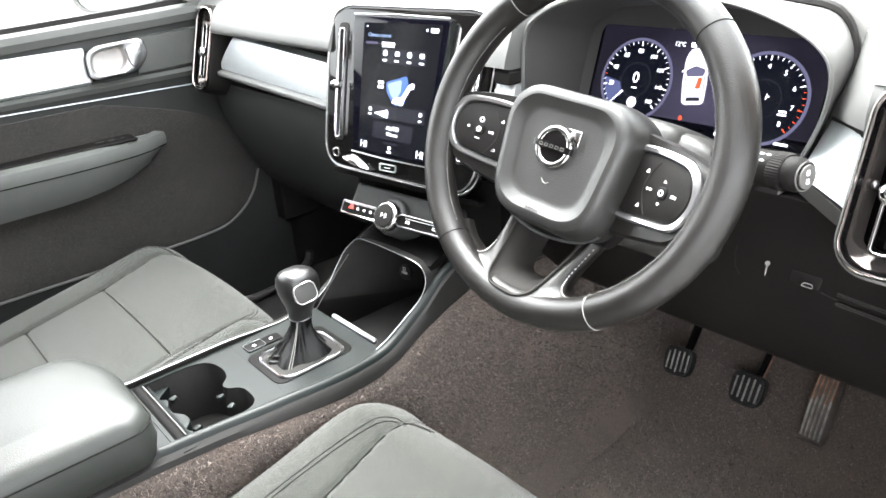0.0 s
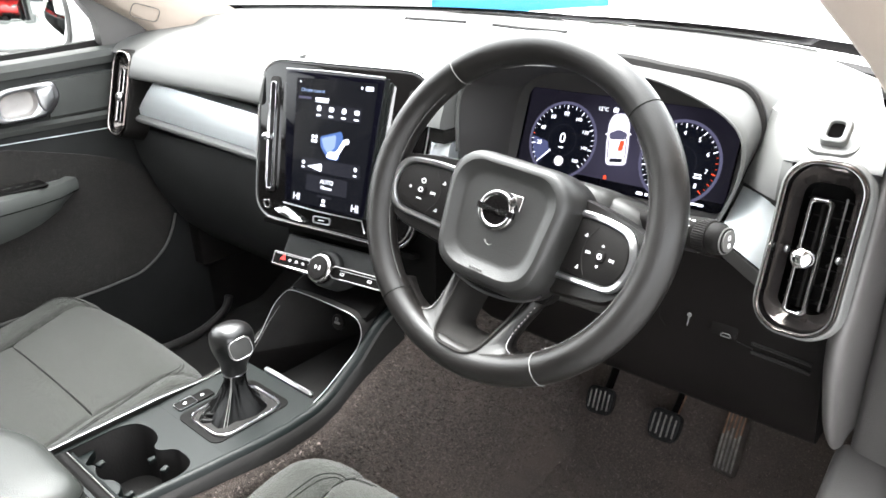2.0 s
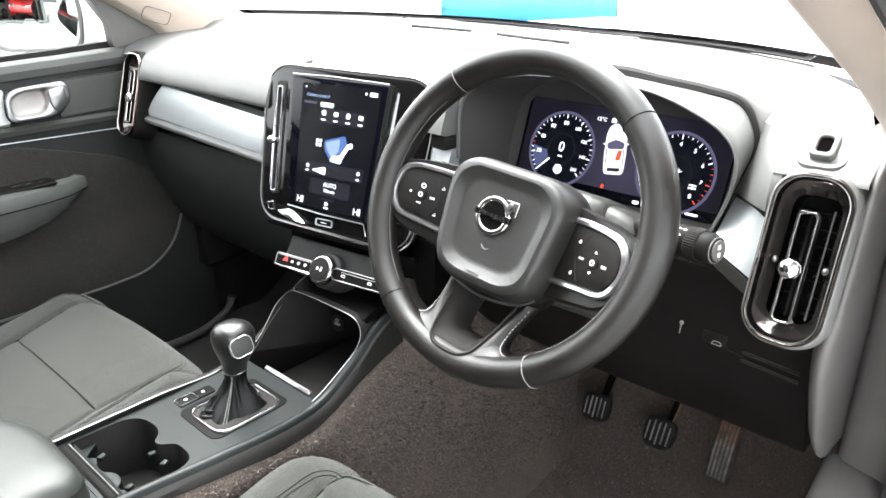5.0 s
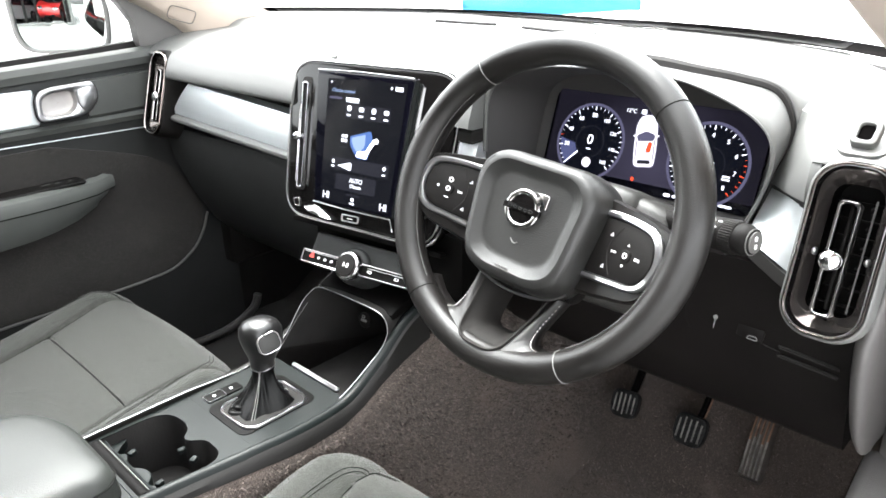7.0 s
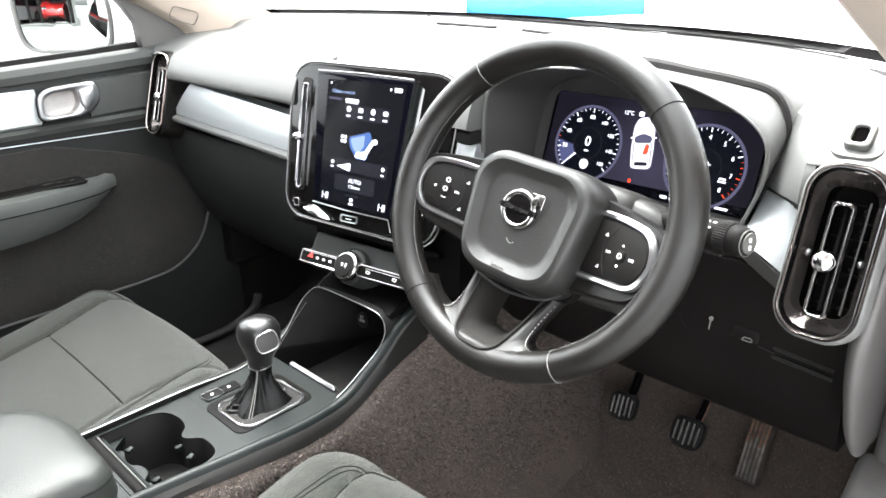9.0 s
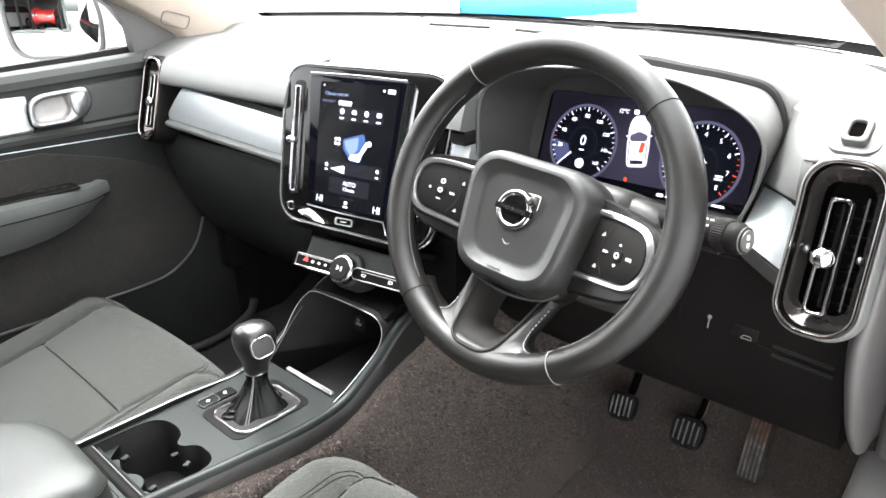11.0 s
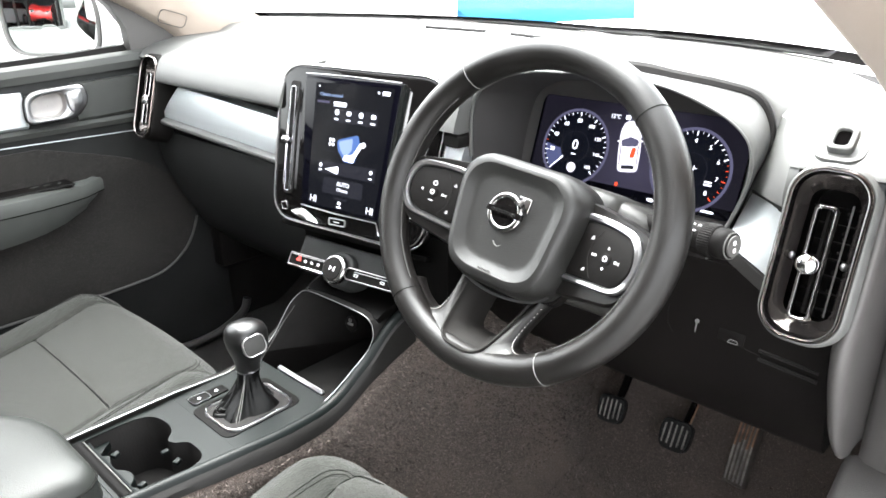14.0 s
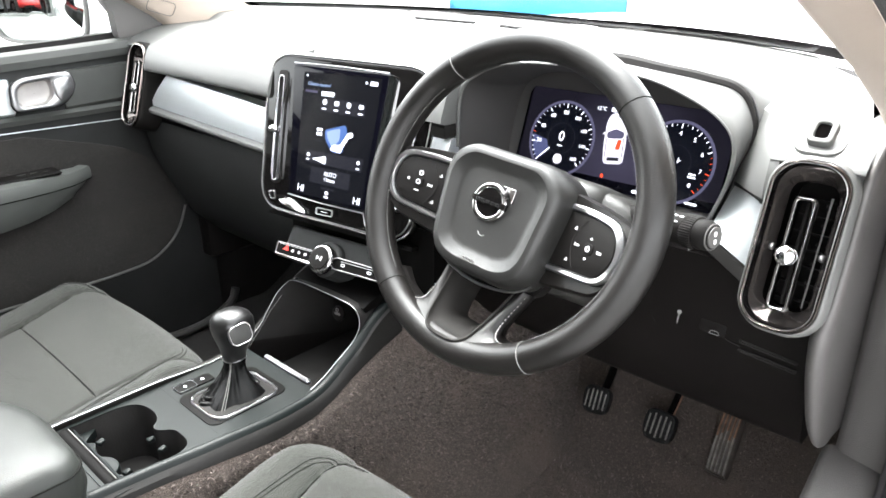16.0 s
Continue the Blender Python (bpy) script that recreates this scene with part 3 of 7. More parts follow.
def wiper(x0, x1, lift):
    w = thing("windscreen_wiper", (x0, windscreen_y(x0) + 0.05, 1.08), "black windscreen wiper parked at the base of the glass", "wiper", "windscreen wipers")
    pts = []
    for i in range(13):
        x = x0 + (x1 - x0) * i / 12
        u = (x / 0.74 + 1) / 2
        p = Vector(screen_point(u, 0.015 + lift * i / 12))
        pts.append(p + Vector((0, 0.028, -0.010)))
    part("blade", Geo().tube(pts, 0.0035, 6), RUBBER, w)
    arm = [pts[0] + Vector((0.06, 0.04, -0.012)), pts[3] + Vector((0, 0.02, 0.002)), pts[6] + Vector((0, 0.004, 0.006))]
    part("arm", Geo().tube(spline(arm, 4), 0.004, 6), HARD_BLACK, w)


wiper(-0.50, 0.06, 0.012)
wiper(0.10, 0.60, 0.012)


# pillar trims
def pillar_trim(side, name):
    rows = [((0.700, 0.215, 1.028), (0.742, 0.195, 1.028)), ((0.697, 0.18, 1.07), (0.739, 0.16, 1.06)), ((0.690, 0.13, 1.11), (0.734, 0.115, 1.10)), ((0.680, 0.06, 1.153), (0.727, 0.05, 1.142)),
            ((0.671, -0.04, 1.199), (0.718, -0.05, 1.199)), ((0.665, -0.12, 1.235), (0.712, -0.13, 1.238)), ((0.64, -0.26, 1.315), (0.69, -0.27, 1.315)), ((0.60, -0.42, 1.42), (0.65, -0.43, 1.42)), ((0.56, -0.55, 1.48), (0.61, -0.56, 1.48))]
    rings = []
    for k, (a, b) in enumerate(rows):
        a, b = Vector(a), Vector(b)
        mid, d = (a + b) / 2, b - a
        bulge = Vector((-0.25, -1, 0.25)).normalized() * 0.014
        back = Vector((0.1, 0.6, 0.5)).normalized() * 0.03
        fwd = Vector((-0.012, 0.17, 0.035)) * max(0.25, 1 - k * 0.09)
        ring = [a + fwd, a + fwd * 0.5 + Vector((-0.008, 0, 0.004)), a, a + d * 0.15 + bulge * 0.7, mid + bulge, a + d * 0.85 + bulge * 0.7, b, b + back, a + fwd + back * 0.5]
        rings.append([(p.x * side, p.y + (0.075 if side < 0 else 0.0), p.z) for p in ring])
    return single(name, Geo().loft(rings), PILLAR, "beige cloth-covered windscreen pillar trim", "pillar trim", "pillar trims", sharp=50)


pillar_trim(1, "pillar_trim")
far_trim = pillar_trim(-1, "pillar_trim")
part("airbag_badge", Geo().band(rrect(0.062, 0.030, 0.009, 4), rrect(0.0595, 0.0275, 0.008, 4), 0.0012).move(basis((-0.6815, 0.193, 1.1275), (-0.06, 0.97, -0.30), (0.93, -0.08, -0.35))), PIPING, far_trim)

# kick panel, side cap and seal on the near side
single("kick_panel", Geo().loft([[(0.7035, 0.222 - 0.02 * f, z), (0.706, 0.205 - 0.02 * f, z), (0.714, 0.197 - 0.02 * f, z), (0.728, 0.193 - 0.02 * f, z), (0.746, 0.189 - 0.02 * f, z), (0.762, 0.184 - 0.02 * f, z), (0.766, 0.190, z), (0.766, 0.225, z), (0.705, 0.235, z)] for z, f in ((0.728, 0.0), (0.735, 0.0), (0.80, 0.02), (0.87, 0.06), (0.93, 0.12), (0.98, 0.25), (1.02, 0.4), (1.03, 0.45))]),
       SIDE_PLASTIC, "charcoal plastic kick panel below the windscreen pillar", "trim panel", kind="structure", sharp=70)
single("sill_trim", Geo().loft([[(0.690, y, z0), (0.694, y - 0.003, z1 - 0.006), (0.704, y - 0.005, z1), (0.730, y - 0.007, z1 + 0.003), (0.755, y - 0.006, z1 + 0.003), (0.763, y, z1 - 0.004), (0.765, y, z0), (0.72, y, 0.36)] for y, z0, z1 in ((0.215, 0.70, 0.7255), (0.19, 0.685, 0.716), (0.15, 0.66, 0.69), (0.10, 0.60, 0.645), (0.05, 0.55, 0.60), (-0.02, 0.49, 0.53), (-0.1, 0.45, 0.48), (-1.3, 0.42, 0.44))]),
       SIDE_PLASTIC, "charcoal plastic door sill trim", "sill trim", kind="structure", sharp=60)
single("sill_trim", Geo().tube(spline([(-0.68, -0.30, 0.40), (-0.68, 0.034, 0.385), (-0.68, 0.119, 0.378), (-0.68, 0.196, 0.384), (-0.68, 0.262, 0.412), (-0.68, 0.280, 0.445)], 6), 0.017, 10, flat=0.6), SIDE_PLASTIC,
       "curved charcoal plastic sill trim of the passenger doorway", "sill trim", kind="structure")
seal = [(0.757, 0.0, 0.50), (0.757, 0.09, 0.61), (0.757, 0.150, 0.70), (0.7585, 0.160, 0.78), (0.759, 0.160, 0.84), (0.757, 0.160, 0.91), (0.752, 0.158, 0.98), (0.748, 0.150, 1.035), (0.742, 0.120, 1.09), (0.734, 0.045, 1.145), (0.726, -0.05, 1.198), (0.721, -0.13, 1.235), (0.70, -0.30, 1.33), (0.66, -0.50, 1.42), (0.62, -0.75, 1.47)]
sl = spline(seal, 5)
door_seal = thing("door_seal", (0.766, 0.09, 0.62), "black rubber door seal round the open doorway", "door seal", kind="structure")
part("inner_lip", Geo().tube([p + Vector((0.006 if p.z < 1.03 else 0.0, 0.0, 0.0)) for p in sl], 0.0055, 8), RUBBER, door_seal)
part("outer_lip", Geo().tube([p + Vector((0.0145, -0.008, 0.0)) for p in sl], 0.0055, 8), RUBBER, door_seal)
strap = thing("door_check_strap", (0.785, 0.09, 0.86), "grey metal door check strap in the hinge gap", "check strap")
part("bracket", Geo().box((0.782, 0.080, 0.850), (0.800, 0.10, 0.872), 0.004), GREY_PLASTIC, strap)
part("arm", Geo().tube([(0.795, 0.086, 0.864), (0.82, 0.075, 0.868), (0.845, 0.05, 0.855), (0.86, 0.02, 0.84)], [0.006, 0.008, 0.006, 0.006], 8), HARD_BLACK, strap)
part("bolt", Geo().ball((0.79, 0.074, 0.861), 0.006, 10), SATIN, strap)

# ---- floor ----
def floor_z(x, y):
    z = 0.365
    if y > 0.40:
        z += (y - 0.40) ** 1.3 * 1.15
    return z + 0.006 * noise.noise((x * 6, y * 6, 0)) + 0.0025 * noise.noise((x * 25, y * 25, 3))


def carpet_floor(name, x0, x1, mat=CARPET):
    return single(name, Geo().sheet(lambda u, v: (x0 + (x1 - x0) * u, -1.0 + 1.95 * v, floor_z(x0 + (x1 - x0) * u, -1.0 + 1.95 * v)), 50, 110, -0.02), mat,
                  "worn dark charcoal cut-pile carpet, dusty in places", "carpet", kind="structure")


carpet_floor("floor_driver", 0.06, 0.75)
# same carpet in the darker lining colour, which paints in this footwell's shade
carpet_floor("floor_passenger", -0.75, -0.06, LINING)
single("bulkhead", Geo().sheet(lambda u, v: (-0.76 + 1.52 * u, 0.80 - 0.02 * v, 0.30 + 0.74 * v), 8, 8, -0.02), DEEP_BLACK, "dark insulated bulkhead behind the dashboard", "bulkhead", kind="structure")
for sx in (-1, 1):
    single("footwell_side", Geo().box((sx * 0.765 - 0.012, 0.21, 0.28), (sx * 0.765 + 0.012, 0.83, 1.07), 0.004), DEEP_BLACK, "dark side wall of the footwell", "footwell wall", kind="structure")
def rail_x(y):
    """Inner edge of the console's near rail, widest beside the gear lever."""
    pts = [(-1.0, 0.084), (-0.60, 0.084), (-0.40, 0.087), (-0.30, 0.097), (-0.22, 0.109), (-0.15, 0.112), (-0.08, 0.107), (-0.02, 0.102), (0.12, 0.100), (0.9, 0.100)]
    for (a, xa), (b, xb) in zip(pts, pts[1:]):
        if y <= b:
            return xa + (xb - xa) * (y - a) / (b - a)
    return pts[-1][1]


def tunnel_top(y):
    """Upper edge of the tunnel's carpet, close under the rail, climbing towards the stack."""
    pts = [(-1.0, 0.655), (-0.29, 0.652), (-0.215, 0.648), (-0.14, 0.639), (-0.08, 0.638), (-0.04, 0.648), (0.007, 0.670), (0.05, 0.686), (0.10, 0.700), (0.9, 0.700)]
    for (a, za), (b, zb) in zip(pts, pts[1:]):
        if y <= b:
            return za + (zb - za) * (y - a) / (b - a)
    return pts[-1][1]


def tunnel_point(u, v):
    y = -0.9 + 1.55 * u
    return (rail_x(y) + 0.0285 - 0.24 * max(0.0, v - 0.965) + 0.03 * (1 - v) + 0.10 * (1 - v) ** 4 + 0.004 * noise.noise((u * 9, v * 4, 1)) * (1 - v), y, 0.36 + (tunnel_top(y) - 0.36) * v)


# carpeted flank of the tunnel
single("tunnel_carpet", Geo().sheet(tunnel_point, 60, 16, -0.02), CARPET,
       "charcoal carpet lining on the side of the tunnel", "carpet", kind="structure")


def pile(name, surface, n, seed, label):
    """Loose fibre ends standing on a carpet."""
    rnd = random.Random(seed)
    vs, fs = [], []
    for k in range(n):
        u, v = rnd.random(), rnd.random()
        p = Vector(surface(u, v))
        up = (Vector(surface(min(1, u + 0.01), v)) - Vector(surface(max(0, u - 0.01), v))).cross(Vector(surface(u, min(1, v + 0.01))) - Vector(surface(u, max(0, v - 0.01)))).normalized()
        if up.z < 0:
            up = -up
        lean = Vector((rnd.gauss(0, 0.8), rnd.gauss(0, 0.8), rnd.gauss(0, 0.5)))
        d = (up + lean).normalized() * rnd.uniform(0.003, 0.0065)
        w = d.cross(Vector((rnd.gauss(0, 1), rnd.gauss(0, 1), rnd.gauss(0, 1)))).normalized() * rnd.uniform(0.0005, 0.0009)
        i = len(vs)
        vs += [p - w, p + w, p + d + w * 0.5, p + d - w * 0.5]
        fs.append((i, i + 1, i + 2, i + 3))
    me = bpy.data.meshes.new(name)
    me.from_pydata([tuple(p) for p in vs], [], fs)
    me.materials.append(FIBRE)
    return tagged(new(name, me), label, "carpet pile", kind="stuff")


pile("carpet_pile", lambda u, v: (0.14 + 0.60 * u, -0.25 + 0.95 * v, floor_z(0.14 + 0.60 * u, -0.25 + 0.95 * v)), 30000, 5, "short pale and dark fibres of the footwell carpet")
pile("carpet_pile", lambda u, v: tunnel_point(0.30 + 0.66 * u, 0.1 + 0.885 * v), 34000, 6, "short fibres of the tunnel carpet")

# ---- dashboard ----
dash = thing("dashboard", (0, 0.3, 0.6), "charcoal soft-touch dashboard with brushed aluminium strips", "dashboard")


def pad_row(x):
    """Cross-section of the pad: full nose in the middle, set back behind the vents and the cluster."""
    yb = windscreen_y(x) + 0.01
    rise = base_rise(x)
    top = [(yb, 1.078 + rise), (yb - 0.03, 1.088 + rise), (0.5 * yb + 0.08, 1.098 + 0.4 * rise), (0.30, 1.095)]
    if x < -0.575 or x > 0.6125:
        pts = top + [(0.22, 1.091), (0.165, 1.081), (0.130, 1.0675), (0.1175, 1.060), (0.1160, 1.0565), (0.120, 1.0545), (0.140, 1.0530), (0.17, 1.053), (0.20, 1.04), (yb - 0.02, 1.06)]
    elif 0.1885 < x:
        pts = top[:3] + [(0.36, 1.0965), (0.345, 1.0955), (0.335, 1.094), (0.328, 1.09), (0.324, 1.08), (0.324, 1.07), (0.326, 1.06), (0.328, 1.05), (0.33, 1.045), (0.345, 1.045), (yb - 0.02, 1.06)]
    elif -0.155 < x < 0.15:
        pts = top + [(0.22, 1.091), (0.20, 1.089), (0.185, 1.086), (0.176, 1.078), (0.172, 1.065), (0.172, 1.05), (0.174, 1.04), (0.18, 1.03), (0.21, 1.04), (yb - 0.02, 1.06)]
    elif 0.1499 < x:
        pts = top + [(0.22, 1.091), (0.18, 1.087), (0.15, 1.080), (0.137, 1.070), (0.130, 1.054), (0.122, 1.034), (0.120, 1.024), (0.130, 1.0205), (0.155, 1.020), (0.20, 1.04), (yb - 0.02, 1.06)]
    else:
        pts = top + [(0.22, 1.090), (0.16, 1.083), (0.126, 1.074), (0.109, 1.0695), (0.1015, 1.0650), (0.0960, 1.0580), (0.0895, 1.043), (0.0830, 1.0275), (0.0845, 1.0210), (0.097, 1.017), (0.135, 1.014), (0.20, 1.04), (yb - 0.02, 1.06)]
    end = lambda y: 0.694 - 0.27 * max(0.0, y - 0.12) - 0.25 * max(0.0, y - 0.34)
    return [(min(x, end(y)), y, z) for y, z in pts]


for x0, x1 in ((-0.715, -0.5755), (-0.574, -0.155), (-0.1545, 0.1495), (0.150, 0.188), (0.189, 0.612), (0.613, 0.694)):
    k = max(6, int((x1 - x0) / 0.023))
    part("upper_pad", Geo().loft([pad_row(x0 + (x1 - x0) * i / k) for i in range(k + 1)]), SOFT_DASH, dash, sharp=75)

# dark filler beside the pad's curved end
part("end_filler", Geo().sheet(lambda u, v: (0.622 + 0.083 * u, 0.19 + 0.44 * v, 1.040 + 0.006 * v), 6, 10, -0.01), SIDE_PLASTIC, dash)
# defroster slots near the glass
for x0, x1, y0, y1 in ((-0.282, -0.134, 0.545, 0.563), (-0.066, 0.114, 0.558, 0.532)):
    pts = [(x0 + (x1 - x0) * i / 10, y0 + (y1 - y0) * i / 10, 1.1000 + 0.4 * base_rise(x0 + (x1 - x0) * i / 10)) for i in range(11)]
    part("defroster_slot", Geo().tube(pts, 0.0035, 6, flat=0.5), HARD_BLACK, dash)
part("defroster_edge", Geo().tube([(-0.335 + 0.44 * i / 12, 0.625 + 0.026 * math.sin(math.pi * i / 12), 1.0985 + 0.4 * base_rise(-0.335 + 0.44 * i / 12)) for i in range(13)], 0.0022, 6, flat=0.5), GREY_PLASTIC, dash)

# recess behind the strip, the strip, and the ledge below
left_strip = Geo()
rows = []
for i in range(21):
    s = i / 20
    ring = []
    for k in range(7):
        q = k / 6
        z = 0.9475 - 0.014 * s + (0.063 - 0.007 * s) * q
        x = (-0.602 + 0.058 * q) * (1 - s) + (-0.172 + 0.02 * q) * s
        ring.append((x, 0.100 + 0.014 * q * q, z))
    ring += [(ring[6][0], 0.14, ring[6][2]), (ring[0][0], 0.14, ring[0][2])]
    rows.append(ring)
part("aluminium_strip", left_strip.loft(rows), ALUMINIUM, dash, "brushed aluminium trim strip")
part("strip_ledge", Geo().loft([[(-0.622 + 0.452 * s, y, z - 0.014 * s) for y, z in ((0.1002, 0.9470), (0.0920, 0.9445), (0.0893, 0.9420), (0.0890, 0.9380), (0.0925, 0.9335), (0.14, 0.927), (0.14, 0.9470))] for s in (0, 0.5, 1)]),
     SOFT_DASH, dash)
part("recess", Geo().box((-0.66, 0.145, 0.90), (-0.14, 0.17, 1.03), 0.004), DEEP_BLACK, dash)
# glovebox and lower dash on the far side
part("glovebox_lid", Geo().loft([[(x, 0.112, 0.912), (x, 0.106, 0.895), (x, 0.115, 0.84), (x, 0.145, 0.76), (x, 0.19, 0.68), (x, 0.25, 0.62), (x, 0.33, 0.60), (x, 0.42, 0.62), (x, 0.42, 0.92)] for x in (-0.66, -0.645, -0.55, -0.35, -0.19, -0.175)]), GLOVEBOX, dash)
part("far_end_panel", Geo().box((-0.70, 0.215, 0.55), (-0.655, 0.45, 1.05), 0.01), HARD_BLACK, dash)

# near side: strip pieces beside the cluster
part("aluminium_strip", Geo().loft([[(x, 0.124, 0.952), (x, 0.131, 0.976), (x, 0.141, 1.0005), (x, 0.18, 1.0005), (x, 0.18, 0.952)] for x in (0.147, 0.16, 0.1885)]), ALUMINIUM, dash, "brushed aluminium trim strip")
part("nose_underside", Geo().box((0.140, 0.128, 1.0010), (0.1885, 0.175, 1.0195), 0.003), FLANK, dash)
rows = []
for i in range(9):
    s = i / 8
    ring = []
    for k in range(5):
        q = k / 4
        ring.append((0.554 + 0.066 * s, (0.142 - 0.022 * s) * (1 - q) + (0.199 - 0.083 * s) * q, (0.960 - 0.024 * s) * (1 - q) + (0.9985 + 0.0165 * s) * q))
    rows.append(ring + [(ring[4][0], 0.215, ring[4][2]), (ring[0][0], 0.215, ring[0][2])])
part("aluminium_strip", Geo().loft(rows), ALUMINIUM, dash, "brushed aluminium trim strip")
part("strip_ledge", Geo().loft([[(0.552 + 0.068 * s, 0.141 - 0.026 * s, 0.959 - 0.025 * s), (0.552 + 0.068 * s, 0.136 - 0.026 * s, 0.947 - 0.025 * s), (0.552 + 0.068 * s, 0.20, 0.935 - 0.025 * s), (0.552 + 0.068 * s, 0.20, 0.959 - 0.025 * s)] for s in (0, 0.5, 1)]), FLANK, dash)
part("recess", Geo().box((0.575, 0.195, 0.92), (0.66, 0.21, 1.03), 0.004), DEEP_BLACK, dash)
# shoulder between hood and vent
inside = [(0.245, 1.000), (0.216, 1.0005), (0.2065, 1.0025), (0.2045, 1.016), (0.203, 1.045), (0.204, 1.066), (0.210, 1.083), (0.240, 1.0930), (0.300, 1.0955), (0.28, 1.03)]
outside = [(0.20, 1.0155), (0.121, 1.0160), (0.1130, 1.0180), (0.1110, 1.030), (0.1155, 1.053), (0.130, 1.0675), (0.165, 1.081), (0.220, 1.091), (0.300, 1.0950), (0.28, 1.03)]
rows = []
for i in range(15):
    f = i / 14
    e = 0.8 * f + 0.2 * math.sin(math.pi / 2 * f)
    row = []
    for p, q in zip(inside, outside):
        x_in = min(0.566, 0.547 + 0.36 * (p[1] - 1.0))
        row.append((x_in + (0.613 - x_in) * f, p[0] + (q[0] - p[0]) * e, p[1] + (q[1] - p[1]) * e))
    rows.append(row)
rows.append([(0.622, y, z) for x, y, z in rows[-1]])
part("shoulder", Geo().loft(rows), SOFT_DASH, dash, sharp=42)

part("shoulder_lip", Geo().loft([[(0.5475 + 0.0725 * f, 0.2070 - 0.0930 * f, 1.0000 + 0.0155 * f), (0.5475 + 0.0725 * f, 0.2085 - 0.0930 * f, 0.9880 + 0.0160 * f), (0.5475 + 0.0725 * f, 0.2200 - 0.0930 * f, 0.9880 + 0.0160 * f), (0.5475 + 0.0725 * f, 0.2200 - 0.0930 * f, 1.0000 + 0.0155 * f)] for f in (0, 0.25, 0.5, 0.75, 1)]), FLANK, dash)

# knee panel below the wheel, its colour darkened for the shade there
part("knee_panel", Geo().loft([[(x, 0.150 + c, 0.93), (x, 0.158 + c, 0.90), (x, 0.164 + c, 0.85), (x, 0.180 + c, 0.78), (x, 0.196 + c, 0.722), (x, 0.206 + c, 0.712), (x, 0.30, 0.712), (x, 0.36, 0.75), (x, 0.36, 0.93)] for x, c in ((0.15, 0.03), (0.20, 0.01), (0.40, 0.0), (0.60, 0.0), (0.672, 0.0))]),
     KNEE_SHADED, dash)
for z_ in (0.8345, 0.8240):
    part("panel_slot", Geo().tube([(0.598, 0.1665, z_ + 0.0010), (0.628, 0.1670, z_ - 0.001), (0.660, 0.1675, z_ - 0.0035)], 0.0016, 6), DEEP_BLACK, dash)
    part("slot_lip", Geo().tube([(0.598, 0.1655, z_ - 0.0012), (0.628, 0.1660, z_ - 0.0032), (0.660, 0.1665, z_ - 0.0057)], 0.0007, 6), FLANK, dash)
    part("slot_stud", Geo().ball((0.599, 0.1655, z_ + 0.001), 0.0018, 8), FLANK, dash)
part("panel_joint", Geo().tube([(0.582, 0.1655, 0.8315), (0.592, 0.1655, 0.8300), (0.600, 0.1655, 0.8290)], 0.0006, 5), DEEP_BLACK, dash)
part("switch_blank", Geo().plate(rrect(0.030, 0.016, 0.003, 4), 0.002, 0.0008).move(basis((0.567, 0.1632, 0.842), (1, 0, -0.05), (0, -0.985, 0.17))), KNEE_SHADED, dash)
KN = basis((0.528, 0.1605, 0.844), (1, 0, 0), (0, -0.97, 0.24))
part("bonnet_symbol", flat(circle(0.0027, 14, 0, 0.005), KN, 0.002).add([KN @ Vector(p) for p in ((-0.0010, 0.004, 0.002), (0.0012, 0.004, 0.002), (0.0006, -0.008, 0.002), (-0.0004, -0.008, 0.002))], [(0, 1, 2, 3)]), STITCH, dash)
part("panel_edge", Geo().tube([KN @ Vector(p) for p in ((-0.036, 0.020, 0.001), (-0.037, 0.006, 0.001), (-0.034, -0.008, 0.001), (-0.026, -0.016, 0.001))], 0.0005, 5), FLANK, dash)
KB = basis((0.571, 0.1612, 0.838), (1, 0, 0), (0, -0.97, 0.24))
part("boot_symbol", Geo().band(rpoly([(-0.0065, -0.0024), (0.0065, -0.0024), (0.005, 0.0024), (-0.004, 0.0024)], 0.002, 3), rpoly([(-0.0053, -0.0014), (0.0053, -0.0014), (0.0040, 0.0014), (-0.003, 0.0014)], 0.001, 3), 0.0005).move(KB @ Matrix.Translation((0, 0, 0.0022))), STITCH, dash)

# near end: surround of the vent running down into a column, and the end cap
RC = math.sin(radians(17)), math.cos(radians(17))
VN = Vector((0, -RC[1], RC[0]))
VENT_R = basis((0.656, 0.088, 0.985), (1, 0, 0), VN)
VENT_L = basis((-0.632, 0.088, 0.985), (1, 0, 0), VN)


def surround(m, reach, tall=0.166, cy=0.0):
    """Soft shoulder round a vent, falling back from the rim all round."""
    rings = []
    for out_, z in ((-0.0015, -0.010), (0.0, 0.0010), (0.0018, 0.0022), (0.0040, 0.0014), (0.0060, -0.0015), (0.0078, -0.0070), (0.0092, -0.016), (0.0100, -0.045)):
        o_ = max(out_, 0) * reach
        rings.append([(x, y, z) for x, y in rrect(0.0685 + 2 * (min(out_, 0) + o_), tall + 2 * (min(out_, 0) + o_), 0.027 + o_, 8, 0, cy)])
    return Geo().loft(rings, ends=False).move(m)


part("vent_surround", surround(VENT_R, 0.6, 0.157, 0.003), SOFT_DASH, dash, sharp=60)
